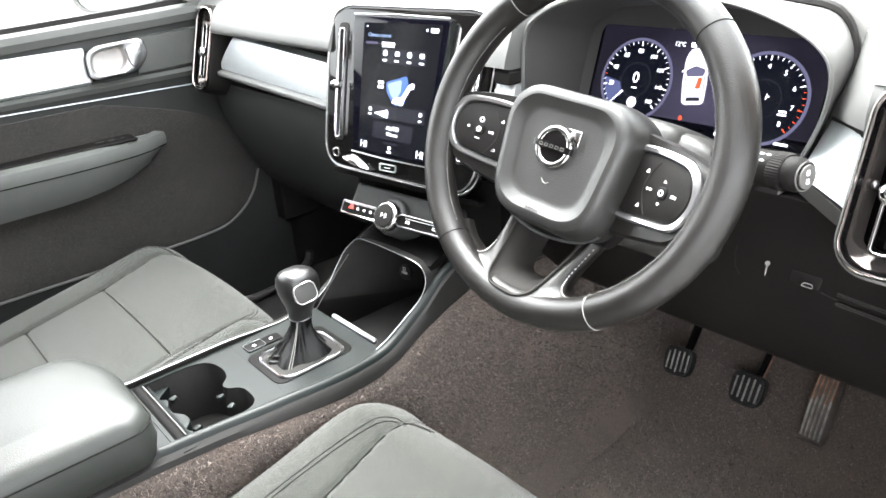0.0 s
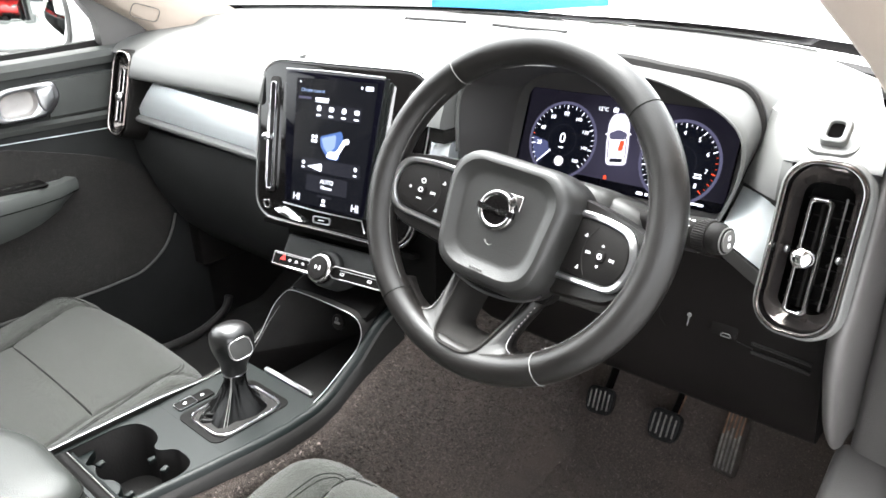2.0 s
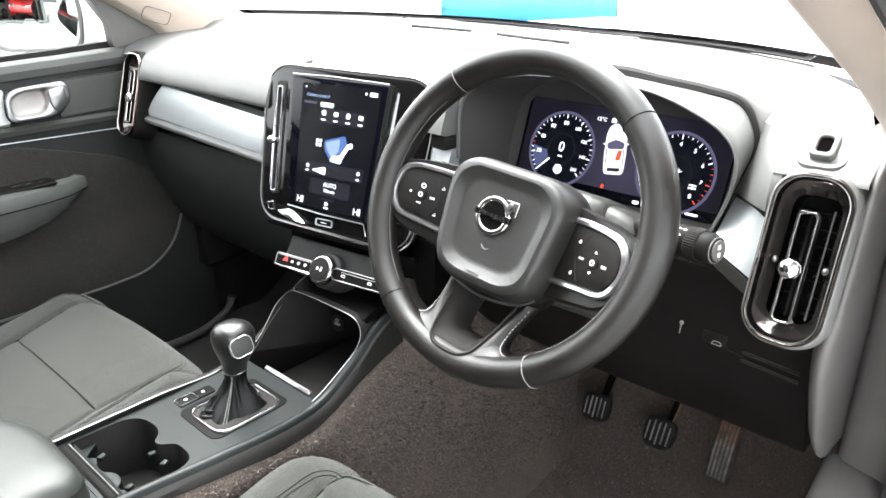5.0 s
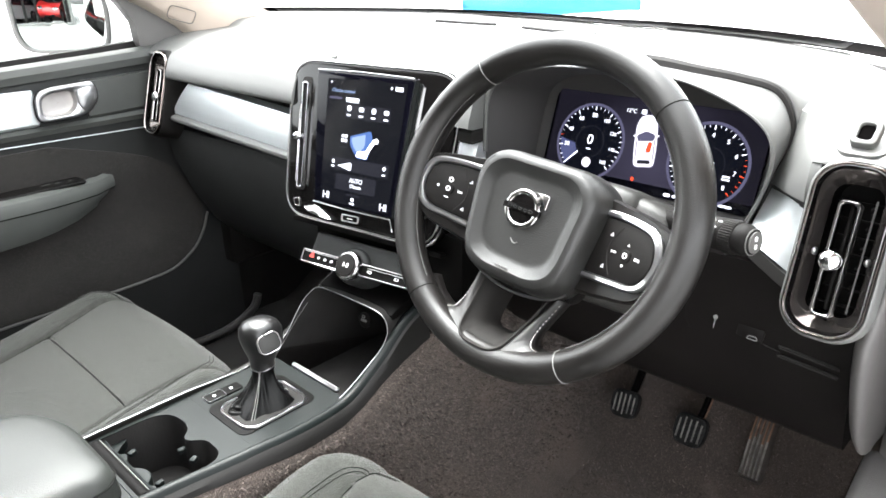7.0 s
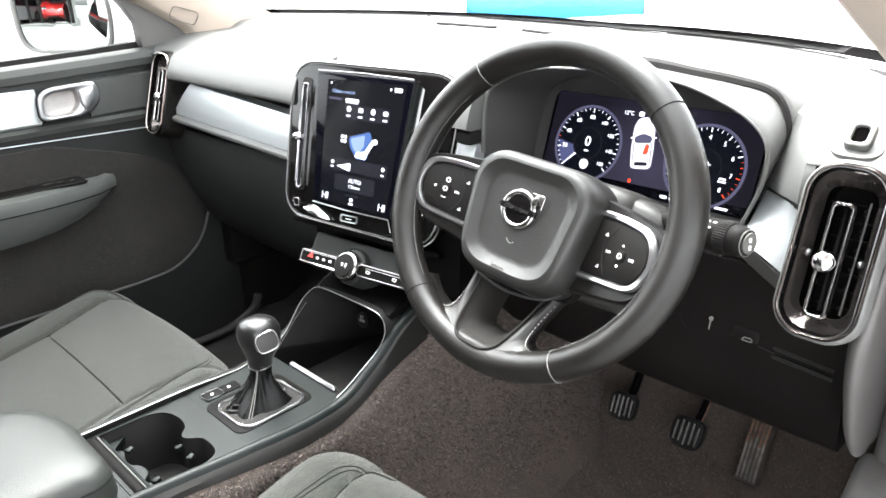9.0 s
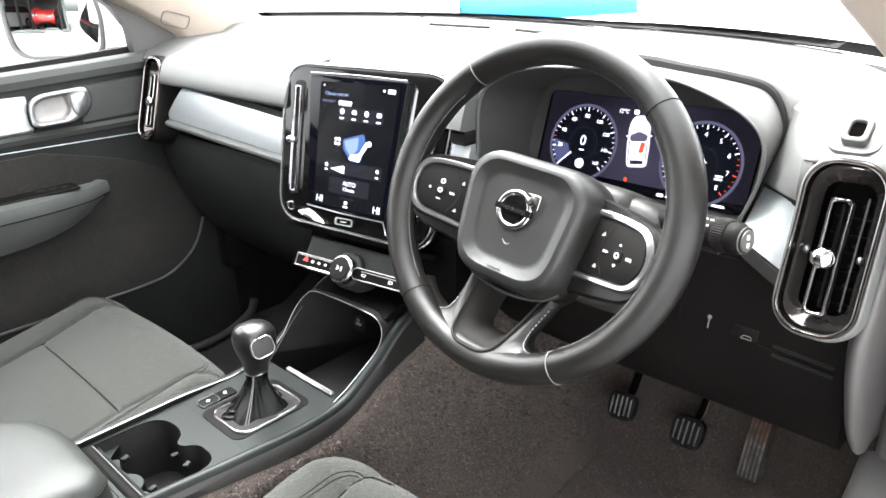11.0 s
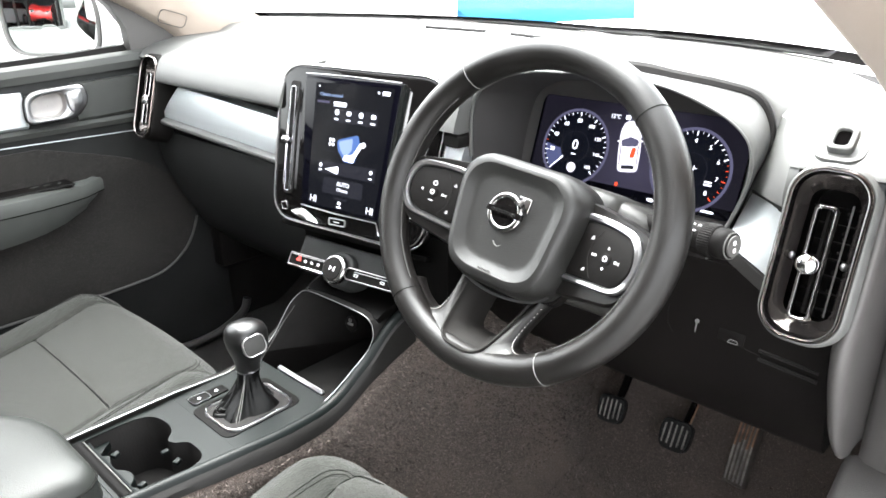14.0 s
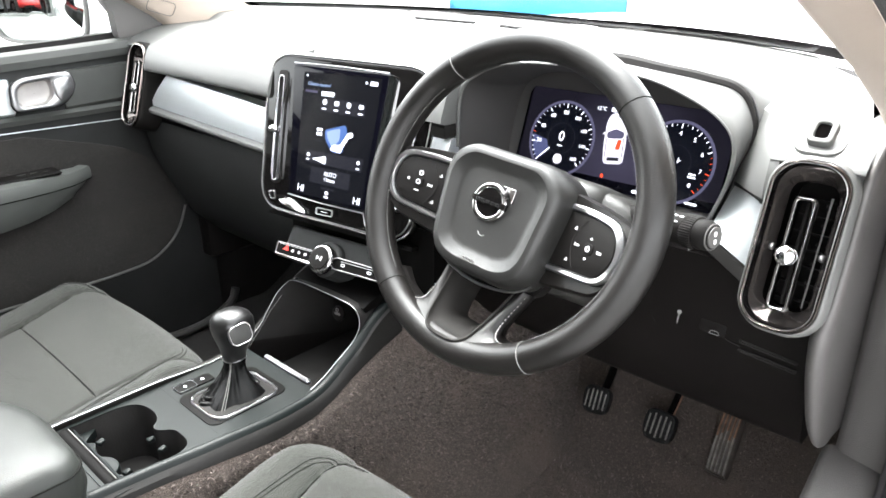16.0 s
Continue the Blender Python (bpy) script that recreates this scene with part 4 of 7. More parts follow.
# end of the dash: from beside the vent down to a rounded finger beside the knee panel
end_rows = [(1.078, 0.691, 0.150, 0.215), (1.064, 0.690, 0.130, 0.205), (1.045, 0.690, 0.117, 0.20), (1.00, 0.690, 0.106, 0.20), (0.95, 0.690, 0.092, 0.20), (0.925, 0.686, 0.085, 0.20), (0.905, 0.682, 0.080, 0.20), (0.885, 0.682, 0.082, 0.20),
            (0.862, 0.682, 0.090, 0.20), (0.832, 0.683, 0.103, 0.20), (0.800, 0.685, 0.117, 0.20), (0.778, 0.688, 0.129, 0.20), (0.762, 0.691, 0.140, 0.20), (0.752, 0.694, 0.152, 0.20), (0.747, 0.697, 0.165, 0.20)]
rows = []
for p in spline([(a_, b_, c_) for a_, b_, c_, d_ in end_rows], 4):
    z, xl, yf = p
    w = 0.7035 - xl
    rows.append([(xl, 0.215, z), (xl, yf + 0.030, z), (xl + 0.0012, yf + 0.014, z), (xl + w * 0.16, yf + 0.0055, z), (xl + w * 0.36, yf + 0.0012, z), (xl + w * 0.56, yf, z), (xl + w * 0.76, yf + 0.0030, z), (xl + w * 0.90, yf + 0.010, z), (0.7025, yf + 0.022, z), (0.7040, yf + 0.045, z), (0.7050, 0.215, z)])
part("end_panel", Geo().loft(rows), SIDE_PLASTIC, dash, sharp=80)

# ticket holder on the pad
HB = basis((0.650, 0.156, 1.0785), (1, 0.0, 0), (0, -0.29, 0.957))
hold = part("ticket_holder", Geo().plate(rrect(0.042, 0.066, 0.014, 5), 0.006, 0.0006).move(HB @ Matrix.Translation((-0.003, -0.002, -0.0010))), SOFT_DASH, dash)
ob = part("clip", Geo().band(rrect(0.023, 0.028, 0.006, 4), rrect(0.0120, 0.0175, 0.004, 4), 0.008, 0.0020).move(HB @ pose(-0.003, -0.014, 0.0115, 24, 0, 0)), SOFT_DASH, hold)
ob.location = (0, 0, 0)
# near-zero black plate paints the darkness inside the clip's opening
ob = part("slot_shade", Geo().plate(rrect(0.0123, 0.0178, 0.004, 4), 0.002).move(HB @ pose(-0.003, -0.0132, 0.0085, 24, 0, 0)), VOID_BLACK, hold)
ob.location = (0, 0, 0)


# ---- end vents ----
def end_vent(m, base, knob_at, tall=0.1665, cy=0.0):
    v = thing("air_vent", base, "upright oblong air vent with chrome surround and chrome centre slat", "air vent", "end vents")
    P = lambda name, g, mat, label="": part(name, g.move(m), mat, v, label)
    ring = lambda w, h, r, z: [(x, y, z) for x, y in rrect(w, tall - 0.1665 + h, r, 10, 0, cy)]
    P("chrome_rim", Geo().loft([ring(0.0670, 0.1660, 0.0270, -0.010), ring(0.0690, 0.1665, 0.0276, 0.0030), ring(0.0688, 0.1663, 0.0275, 0.0052), ring(0.0672, 0.1647, 0.0268, 0.0066), ring(0.0650, 0.1625, 0.0258, 0.0066), ring(0.0630, 0.1605, 0.0250, 0.0054), ring(0.0622, 0.1597, 0.0246, 0.0030)], ends=False), BRONZE_CHROME, "smoked bronze chrome rim")
    P("rim_line", Geo().tube(ring(0.0628, 0.1603, 0.0249, 0.0056), 0.0004, 5, around=True), SATIN_MID, "fine bright edge")
    P("gloss_bezel", Geo().loft([ring(0.0622, 0.1597, 0.0246, 0.0040), ring(0.0598, 0.1570, 0.0236, -0.0010), ring(0.0590, 0.1555, 0.0232, -0.0050)], ends=False), GLOSS_BLACK)
    P("funnel", Geo().loft([ring(0.0592, 0.1557, 0.0230, -0.0052), ring(0.0570, 0.1520, 0.0215, -0.0068), ring(0.0420, 0.1290, 0.0120, -0.0190)], ends=False), FUNNEL)
    P("duct", Geo().loft([ring(0.0421, 0.1291, 0.0120, -0.0189), ring(0.0440, 0.1300, 0.0120, -0.0220), ring(0.0440, 0.1300, 0.0120, -0.05), [(x, y, -0.0505) for x, y in rrect(0.002, 0.005, 0.001, 10, 0, cy)]], ends=False), MATT_BLACK)
    for k in range(7):
        y = -0.048 + 0.016 * k
        P("louvre", Geo().box((-0.0195, y - 0.0008, -0.046), (0.0195, y + 0.0008, -0.030), 0.0005), MATT_BLACK)
    for k in range(6):
        y = 0.044 - 0.018 * k
        for sx in (-0.0130, 0.0125):
            P("pivot", Geo().box((sx - 0.0016, y - 0.0016, -0.027), (sx + 0.0016, y + 0.0016, -0.022), 0.0010), HARD_BLACK)
            P("pivot", Geo().ball((sx + 0.0010, y - 0.0045, -0.023), 0.0013, 8), HARD_BLACK)
    P("link_rod", Geo().tube([(0.0150, 0.052, -0.021), (0.0150, -0.052, -0.021)], 0.0009, 6), GREY_PLASTIC)
    P("slat_rim", Geo().band(rrect(0.0196, 0.1070, 0.0055, 6), rrect(0.0124, 0.0990, 0.0028, 6), 0.012, 0.0026).move(Matrix.Translation((-0.001, -0.0045, 0.0020))), DARK_CHROME, "chrome slat rim")
    P("slat", Geo().box((-0.0028, -0.052, -0.026), (0.0008, 0.044, -0.012), 0.001), HARD_BLACK)
    kx, ky = knob_at
    P("knob_stem", Geo().plate(circle(0.004, 12), 0.014).move(Matrix.Translation((kx, ky, 0.002))), SATIN)
    P("knob", Geo().ball((kx, ky, 0.004), 0.0100, 28, (1, 1, 0.8)), CHROME, "chrome ball knob")
    for sx in (-0.022, 0.022):
        P("axle_cap", Geo().ball((sx, ky + 0.004, -0.0115), 0.0038, 12, (0.8, 1, 1)), SATIN_DARK)
    return v


end_vent(VENT_R, (0.656, 0.088, 0.90), (-0.004, -0.006), 0.1575, 0.0030)
end_vent(VENT_L, (-0.632, 0.088, 0.90), (0.004, -0.006))
part("vent_surround", surround(VENT_L, 0.6), HARD_BLACK, dash, sharp=60)

# ---- instrument cluster with its hood ----
clu = thing("instrument_cluster", (0.39, 0.24, 0.93), "digital instrument cluster with two lit dials under a hood", "instrument cluster")
CL = basis((0.39, 0.2535, 1.0027), (1, 0, 0), (0, -0.944, 0.331))
C = lambda name, ol, mat, up, parent=clu, thick=0.0006, label="": part(name, flat(ol, CL, up, thick), mat, parent, label)


def hood_curve(extra, drop=0.0):
    """Outline of the hood's mouth in x and z, widened by extra."""
    pts = [(0.192 - extra, 0.945), (0.190 - extra, 1.00), (0.195 - extra, 1.062), (0.220 - extra * 0.7, 1.0875 + extra * 0.7), (0.268 - extra * 0.3, 1.1065 + extra), (0.340, 1.1125 + extra), (0.410, 1.1130 + extra), (0.462 + extra * 0.2, 1.109 + extra),
           (0.508 + extra * 0.4, 1.096 + extra), (0.545 + extra * 0.7, 1.078 + extra * 0.7), (0.563 + extra, 1.054 + extra * 0.2), (0.562 + extra, 1.013), (0.546 + extra, 0.965), (0.530 + extra, 0.925)]
    return [(p.x, p.y - drop) for p in spline([(x, z, 0) for x, z in pts], 5)]


inner = lambda k, q, y: [(0.385 + (x - 0.385) * k, y, 1.01 + (z - 1.01) * q) for x, z in hood_curve(0)]
part("hood", Geo().loft([inner(0.92, 0.84, 0.31), inner(0.90, 0.80, 0.236), inner(0.965, 0.93, 0.185), inner(0.992, 0.985, 0.160), inner(1, 1, 0.1545)], closed=False), HOOD_INNER, clu, "dark inside of the hood", sharp=60)
back = [(p.x, p.y) for p in spline([(0.188, 0.945, 0), (0.186, 1.0, 0), (0.190, 1.06, 0), (0.212, 1.092, 0), (0.262, 1.106, 0), (0.340, 1.1145, 0), (0.405, 1.1155, 0), (0.455, 1.1112, 0), (0.505, 1.1072, 0), (0.5445, 1.0990, 0), (0.563, 1.071, 0), (0.563, 1.045, 0), (0.5505, 1.010, 0), (0.535, 0.955, 0)], 5)]
mixed = lambda f, y, up=0.0: [(a[0] * (1 - f) + c[0] * f, y, a[1] * (1 - f) + c[1] * f + up) for a, c in zip(hood_curve(0.002), back)]
part("hood_ledge", Geo().loft([[(x, 0.1545, z) for x, z in hood_curve(0.0)], mixed(0, 0.1555), mixed(0.2, 0.164, 0.001), mixed(0.6, 0.18, 0.001), mixed(1, 0.1995), mixed(1, 0.206, -0.004)], closed=False), SOFT_DASH, clu, sharp=60)
# thickened at the upper left to draw the ledge's lit edge as a pale line
part("bezel_line", Geo().tube([(x, 0.1525, z) for x, z in hood_curve(0.0)[4:]], [0.0032 if k < 18 else 0.0013 for k in range(len(hood_curve(0.0)) - 4)], 6), SOFT_DASH, clu)
# visor of the dash over it; a dark tube paints the shadow gap under its lip
vc = back[15:]
part("visor_gap_shade", Geo().tube([(x, 0.2000, z + 0.001) for x, z in vc], [0.0090 - 0.0052 * min(1.0, max(0.0, k / len(vc) - 0.30) / 0.35) for k in range(len(vc))], 8), DEEP_BLACK, dash)


def visor_ring(y, out, flat_to=None):
    ring = []
    for k, (x, z) in enumerate(vc):
        a, c2 = vc[max(0, k - 1)], vc[min(len(vc) - 1, k + 1)]
        t = Vector((c2[0] - a[0], c2[1] - a[1])).normalized()
        n = Vector((-t.y, t.x))
        px, pz = x + n.x * out, z + n.y * out
        if flat_to is not None:
            pz = pz + (min(pz, 1.096) - pz) * flat_to
        ring.append((px, y, pz))
    return ring


part("visor", Geo().loft([visor_ring(0.215, 0.001), visor_ring(0.205, 0.002), visor_ring(0.2015, 0.0035), visor_ring(0.201, 0.006), visor_ring(0.205, 0.009), visor_ring(0.22, 0.012, 0.15), visor_ring(0.26, 0.015, 0.5), visor_ring(0.33, 0.018, 0.9), visor_ring(0.40, 0.018, 1.0)], closed=False), SOFT_DASH, dash, sharp=70)
C("back_panel", rpoly([(-0.216, -0.086), (-0.226, 0.040), (-0.166, 0.098), (0.0, 0.110), (0.100, 0.100), (0.170, 0.050), (0.160, -0.086)], [0.02, 0.05, 0.06, 0.06, 0.06, 0.05, 0.02], 6), HOOD_INNER, 0.003, thick=0.006)
lcd = C("display", rrect(0.298, 0.118, 0.012, 4, -0.0130, 0.0), SCREEN_BACK, 0.006, thick=0.002)
D = lambda name, ol, mat, up=0.0068, **k: _sub(name, flat(ol, CL, up, 0.0003), mat, lcd)


def _sub(name, geo, mat, parent, label=""):
    ob = part(name, geo, mat, parent, label)
    ob.location = (0, 0, 0)
    return ob


def letter_sub(name, text, size, m, mat, parent):
    ob = lettering(name, text, size, m, mat, parent)
    ob.location = (0, 0, 0)
    return ob


D("lit_ground", rrect(0.292, 0.105, 0.004, 4, -0.012, 0.0065), LIT_SLATE, 0.0062)
for cx, cy, nums, sweep in ((-0.0945, -0.006, ("", "20", "40", "60", "80", "100", "120", "140", "160"), (226, -43)), (0.0705, -0.008, ("0", "1", "2", "3", "4", "5", "6", "7", "8"), (226, -43))):
    D("dial_face", circle(0.049, 48, cx, cy), LIT_NAVY, 0.0068)
    _sub("dial_ring", Geo().band(circle(0.0515, 64, cx, cy), circle(0.0478, 64, cx, cy), 0.0004).move(CL @ Matrix.Translation((0, 0, 0.0076))), LIT_VIOLET, lcd)
    _sub("inner_ring", Geo().band(circle(0.0215, 40, cx, cy), circle(0.0207, 40, cx, cy), 0.0003).move(CL @ Matrix.Translation((0, 0, 0.0076))), LIT_DIM, lcd)
    ticks, red = Geo(), Geo()
    for k in range(33):
        a = radians(sweep[0] + (sweep[1] - sweep[0]) * k / 32)
        r0, w = (0.0415, 0.00065) if k % 4 == 0 else (0.0445, 0.0003)
        if k % 4 == 2:
            r0, w = 0.0435, 0.0004
        d, s = Vector((math.cos(a), math.sin(a), 0)), Vector((-math.sin(a), math.cos(a), 0)) * w
        o = Vector((cx, cy, 0.0078))
        hot = (cx > 0 and k >= 25) or (cx < 0 and k == 6)
        (red if hot else ticks).add([o + d * r0 - s, o + d * 0.0470 - s, o + d * 0.0470 + s, o + d * r0 + s], [(0, 1, 2, 3)])
    _sub("ticks", ticks.move(CL), LIT_WHITE, lcd)
    _sub("red_ticks", red.move(CL), LIT_RED, lcd)
    for k, word in enumerate(nums):
        if not word:
            continue
        a = radians(sweep[0] + (sweep[1] - sweep[0]) * k / 8)
        letter_sub("numeral", word, 0.0078 if len(word) < 3 else 0.0066, CL @ Matrix.Translation((cx + 0.0352 * math.cos(a), cy + 0.0352 * math.sin(a), 0.0079)), LIT_WHITE, lcd)
    a = radians(226 if cx < 0 else 170)
    d, s = Vector((math.cos(a), math.sin(a), 0)), Vector((-math.sin(a), math.cos(a), 0))
    o = Vector((cx, cy, 0.0082))
    _sub("needle", Geo().add([o + d * 0.021 - s * 0.0012, o + d * 0.043 - s * 0.0005, o + d * 0.043 + s * 0.0005, o + d * 0.021 + s * 0.0012], [(0, 1, 2, 3)]).move(CL), LIT_WHITE, lcd)
    if cx < 0:
        fan = [(cx + 0.0225 * math.cos(radians(b)), cy + 0.0225 * math.sin(radians(b))) for b in (228, 220, 210, 200, 192)] + [(cx + 0.046 * math.cos(radians(b)), cy + 0.046 * math.sin(radians(b))) for b in (180, 195, 210, 228)]
        D("swept_glow", fan, LIT_SWEEP, 0.0071)
letter_sub("speed", "0", 0.019, CL @ Matrix.Translation((-0.0942, -0.0035, 0.0079)), LIT_WHITE, lcd)
D("unit_bar", rrect(0.007, 0.0018, 0.0008, 2, -0.0942, -0.0155), LIT_WHITE, 0.0076)
D("limit_badge", circle(0.0068, 24, -0.0930, -0.0335), LIT_CAR, 0.0076)
letter_sub("temperature", "12\u00b0C", 0.0072, CL @ Matrix.Translation((-0.0440, 0.0418, 0.0076)), LIT_WHITE, lcd)
D("compass_box", rrect(0.0070, 0.0058, 0.001, 2, -0.0262, 0.0426), LIT_WHITE, 0.0074)
# car graphic, seen from above
CG = CL @ Matrix.Translation((-0.0145, 0.004, 0)) @ pose(0, 0, 0, 0, 0, 8) @ Matrix.Diagonal((1.10, 0.96, 1, 1))
for nm, ol, mt, up in (("car_outline", rpoly([(-0.0135, -0.032), (0.0135, -0.032), (0.0150, -0.005), (0.0140, 0.026), (0.008, 0.038), (-0.008, 0.038), (-0.0140, 0.026), (-0.0150, -0.005)], 0.006, 4), LIT_VIOLET, 0.0072),
                       ("car_graphic", rpoly([(-0.0125, -0.031), (0.0125, -0.031), (0.0140, -0.005), (0.0130, 0.025), (0.0075, 0.037), (-0.0075, 0.037), (-0.0130, 0.025), (-0.0140, -0.005)], 0.006, 4), LIT_CAR, 0.0074),
                       ("car_glass", rpoly([(-0.0100, 0.003), (0.0100, 0.003), (0.0115, 0.011), (0.0, 0.016), (-0.0115, 0.011)], 0.003, 3), LIT_VIOLET, 0.0078),
                       ("rear_glass", rpoly([(-0.0085, -0.027), (0.0085, -0.027), (0.0075, -0.0225), (-0.0075, -0.0225)], 0.002, 3), LIT_DIM, 0.0078),
                       ("roof_edge", rrect(0.0010, 0.026, 0.0004, 2, -0.0110, -0.009), LIT_VIOLET, 0.0078),
                       ("roof_edge", rrect(0.0010, 0.026, 0.0004, 2, 0.0110, -0.009), LIT_VIOLET, 0.0078),
                       ("wing_mirror", rrect(0.0030, 0.0024, 0.001, 2, -0.0148, 0.010), LIT_CAR, 0.0075),
                       ("wing_mirror", rrect(0.0030, 0.0024, 0.001, 2, 0.0148, 0.010), LIT_CAR, 0.0075),
                       ("rear_line", rrect(0.018, 0.0009, 0.0003, 2, 0, -0.0225), LIT_VIOLET, 0.0078),
                       ("belt_warning", rpoly([(0.001, -0.012), (0.007, -0.012), (0.009, 0.001), (0.004, 0.002)], 0.002, 3), LIT_RED, 0.008)):
    _sub(nm, flat(ol, CG, up, 0.0003), mt, lcd)
D("warning_lamp", rpoly([(-0.0235, -0.0455), (-0.0185, -0.0455), (-0.0192, -0.0400), (-0.0228, -0.0400)], 0.002, 3), LIT_RED, 0.0074)
D("footer_bar", rrect(0.009, 0.004, 0.0018, 3, 0.0300, -0.0537), LIT_WHITE, 0.0074)
D("footer_bar", rrect(0.004, 0.0035, 0.001, 2, 0.0395, -0.0537), LIT_WHITE, 0.0074)
D("footer_bar", rrect(0.016, 0.0028, 0.001, 2, 0.1037, -0.0528), LIT_WHITE, 0.0074)
D("pointer_hub", rpoly([(0.0705, -0.0046), (0.0745, -0.0058), (0.0745, -0.0010), (0.0760, -0.0045), (0.0795, -0.0048), (0.0760, -0.0058), (0.0745, -0.0090), (0.0738, -0.0056)], 0.0004, 2), LIT_WHITE, 0.0079)
for w_, y_ in ((0.009, -0.0185), (0.010, -0.0220)):
    D("unit_bar", rrect(w_, 0.0020, 0.0006, 2, 0.0965, y_), LIT_WHITE, 0.0079)

# ---- centre display ----
SC = basis((-0.01, 0.09, 0.985), (0.9917, 0.1288, 0), (0.124, -0.954, 0.2735))
disp = thing("centre_display", (0.0, 0.12, 0.85), "upright touch screen in a gloss black surround with tall chrome-edged vents", "touch screen")
S = lambda name, g, mat, label="": part(name, g.move(SC), mat, disp, label)
body_o = rpoly([(-0.140, -0.134), (-0.156, 0.060), (-0.142, 0.112), (0.166, 0.112), (0.180, 0.060), (0.164, -0.134)], [0.042, 0.05, 0.042, 0.042, 0.05, 0.042], 6)
S("housing", Geo().plate(body_o, 0.05, 0.008).move(Matrix.Translation((0, 0, -0.006))), GLOSS_BLACK)
S("chrome_edge", Geo().band([(x * 1.014 - 0.0002, y * 1.018 - 0.0002) for x, y in body_o], [(x * 0.999, y * 0.998) for x, y in body_o], 0.010, 0.0008).move(Matrix.Translation((0, 0, -0.011))), CHROME, "thin chrome edge")
S("chrome_line", Geo().tube([(x * 0.985 + 0.0002, y * 0.982 - 0.0002, -0.0065) for x, y in body_o], 0.0010, 6, around=True), SATIN_MID, "thin bright line round the display")
glass_o = rpoly([(-0.070, -0.103), (-0.092, 0.096), (0.100, 0.096), (0.088, -0.103)], 0.006, 4)
glass = S("glass", Geo().plate(glass_o, 0.014, 0.003).move(Matrix.Translation((0, 0, 0.001))), SCREEN_BACK)
G = lambda name, ol, mat, up=0.0015: _sub(name, flat(ol, SC, up, 0.0003), mat, glass)
G("lit_ground", rpoly([(-0.056, -0.098), (-0.066, 0.085), (0.088, 0.088), (0.080, -0.098)], 0.004, 3), LIT_NAVY)
_sub("glass_edge", Geo().tube([SC @ Vector(p) for p in ((-0.090, 0.097, 0.0008), (0.0, 0.0985, 0.0008), (0.098, 0.097, 0.0008))], 0.0008, 5), SATIN, glass)
_sub("glass_edge", Geo().tube([SC @ Vector(p) for p in ((-0.071, -0.1035, 0.000), (0.0, -0.1055, 0.000), (0.084, -0.1045, 0.000), (0.090, -0.122, -0.002))], 0.0009, 5), SATIN, glass)
letter_sub("heading", "Climate control", 0.0072, SC @ Matrix.Translation((-0.0315, 0.0685, 0.0022)), LIT_PALE, glass)
G("tab_bar", rrect(0.026, 0.0035, 0.001, 2, -0.046, 0.0575), LIT_VIOLET, 0.0020)
G("tab_bar", rrect(0.026, 0.0045, 0.001, 2, -0.012, 0.0575), LIT_WHITE, 0.0020)
G("tab_line", rrect(0.026, 0.001, 0.0003, 2, -0.012, 0.0535), LIT_WHITE, 0.0020)
G("status_bar", rrect(0.014, 0.006, 0.001, 2, 0.074, 0.0795), LIT_WHITE, 0.0020)
G("status_dot", circle(0.002, 10, 0.060, 0.0795), LIT_WHITE, 0.0020)
G("status_dot", circle(0.0015, 10, -0.058, 0.080), LIT_WHITE, 0.0020)
G("button_band", rrect(0.088, 0.021, 0.002, 3, 0.020, 0.0405), LIT_DIM, 0.0018)
for k in range(4):
    x = -0.016 + 0.024 * k
    G("icon", circle(0.0043, 14, x, 0.0445) if k % 2 == 0 else rrect(0.009, 0.0065, 0.002, 3, x, 0.0445), LIT_WHITE, 0.0023)
    G("icon_caption", rrect(0.0085, 0.0025, 0.0008, 2, x, 0.0345), LIT_WHITE, 0.0023)
for dx, dy in ((-0.0032, 0.0032), (0.0032, 0.0032), (-0.0032, -0.0032), (0.0032, -0.0032)):
    G("fan_icon", circle(0.0027, 10, -0.0195 + dx, 0.000 + dy), LIT_WHITE, 0.0022)
G("fan_caption", rrect(0.016, 0.0016, 0.0005, 2, -0.0195, -0.0135), LIT_DIM, 0.0022)
G("air_flow", rpoly([(-0.009, 0.004), (0.031, 0.016), (0.036, 0.004), (0.030, -0.026), (0.010, -0.027), (-0.006, -0.010)], 0.004, 4), LIT_BLUE, 0.0020)
G("air_core", rpoly([(-0.006, 0.002), (0.022, 0.010), (0.022, -0.008), (0.010, -0.020), (0.0, -0.010)], 0.004, 4), LIT_PALE, 0.0022)
G("seat_icon", rpoly([(0.006, -0.024), (0.028, -0.026), (0.031, -0.017), (0.044, 0.003), (0.038, 0.006), (0.025, -0.014), (0.010, -0.016)], 0.003, 3), LIT_WHITE, 0.0025)
G("head_icon", circle(0.0042, 12, 0.0435, 0.0025), LIT_WHITE, 0.0025)
G("screen_line", [(-0.004, 0.012), (0.012, 0.0255), (0.0125, 0.0262), (-0.0045, 0.0127)], LIT_DIM, 0.0022)
G("fan_slider", rpoly([(-0.042, -0.048), (-0.042, -0.030), (0.072, -0.028), (0.072, -0.048)], 0.002, 3), LIT_DIM, 0.0018)
G("slider_wedge", [(-0.028, -0.0415), (-0.002, -0.0345), (0.0005, -0.0365), (0.0005, -0.0455), (-0.002, -0.0465)], LIT_WHITE, 0.0022)
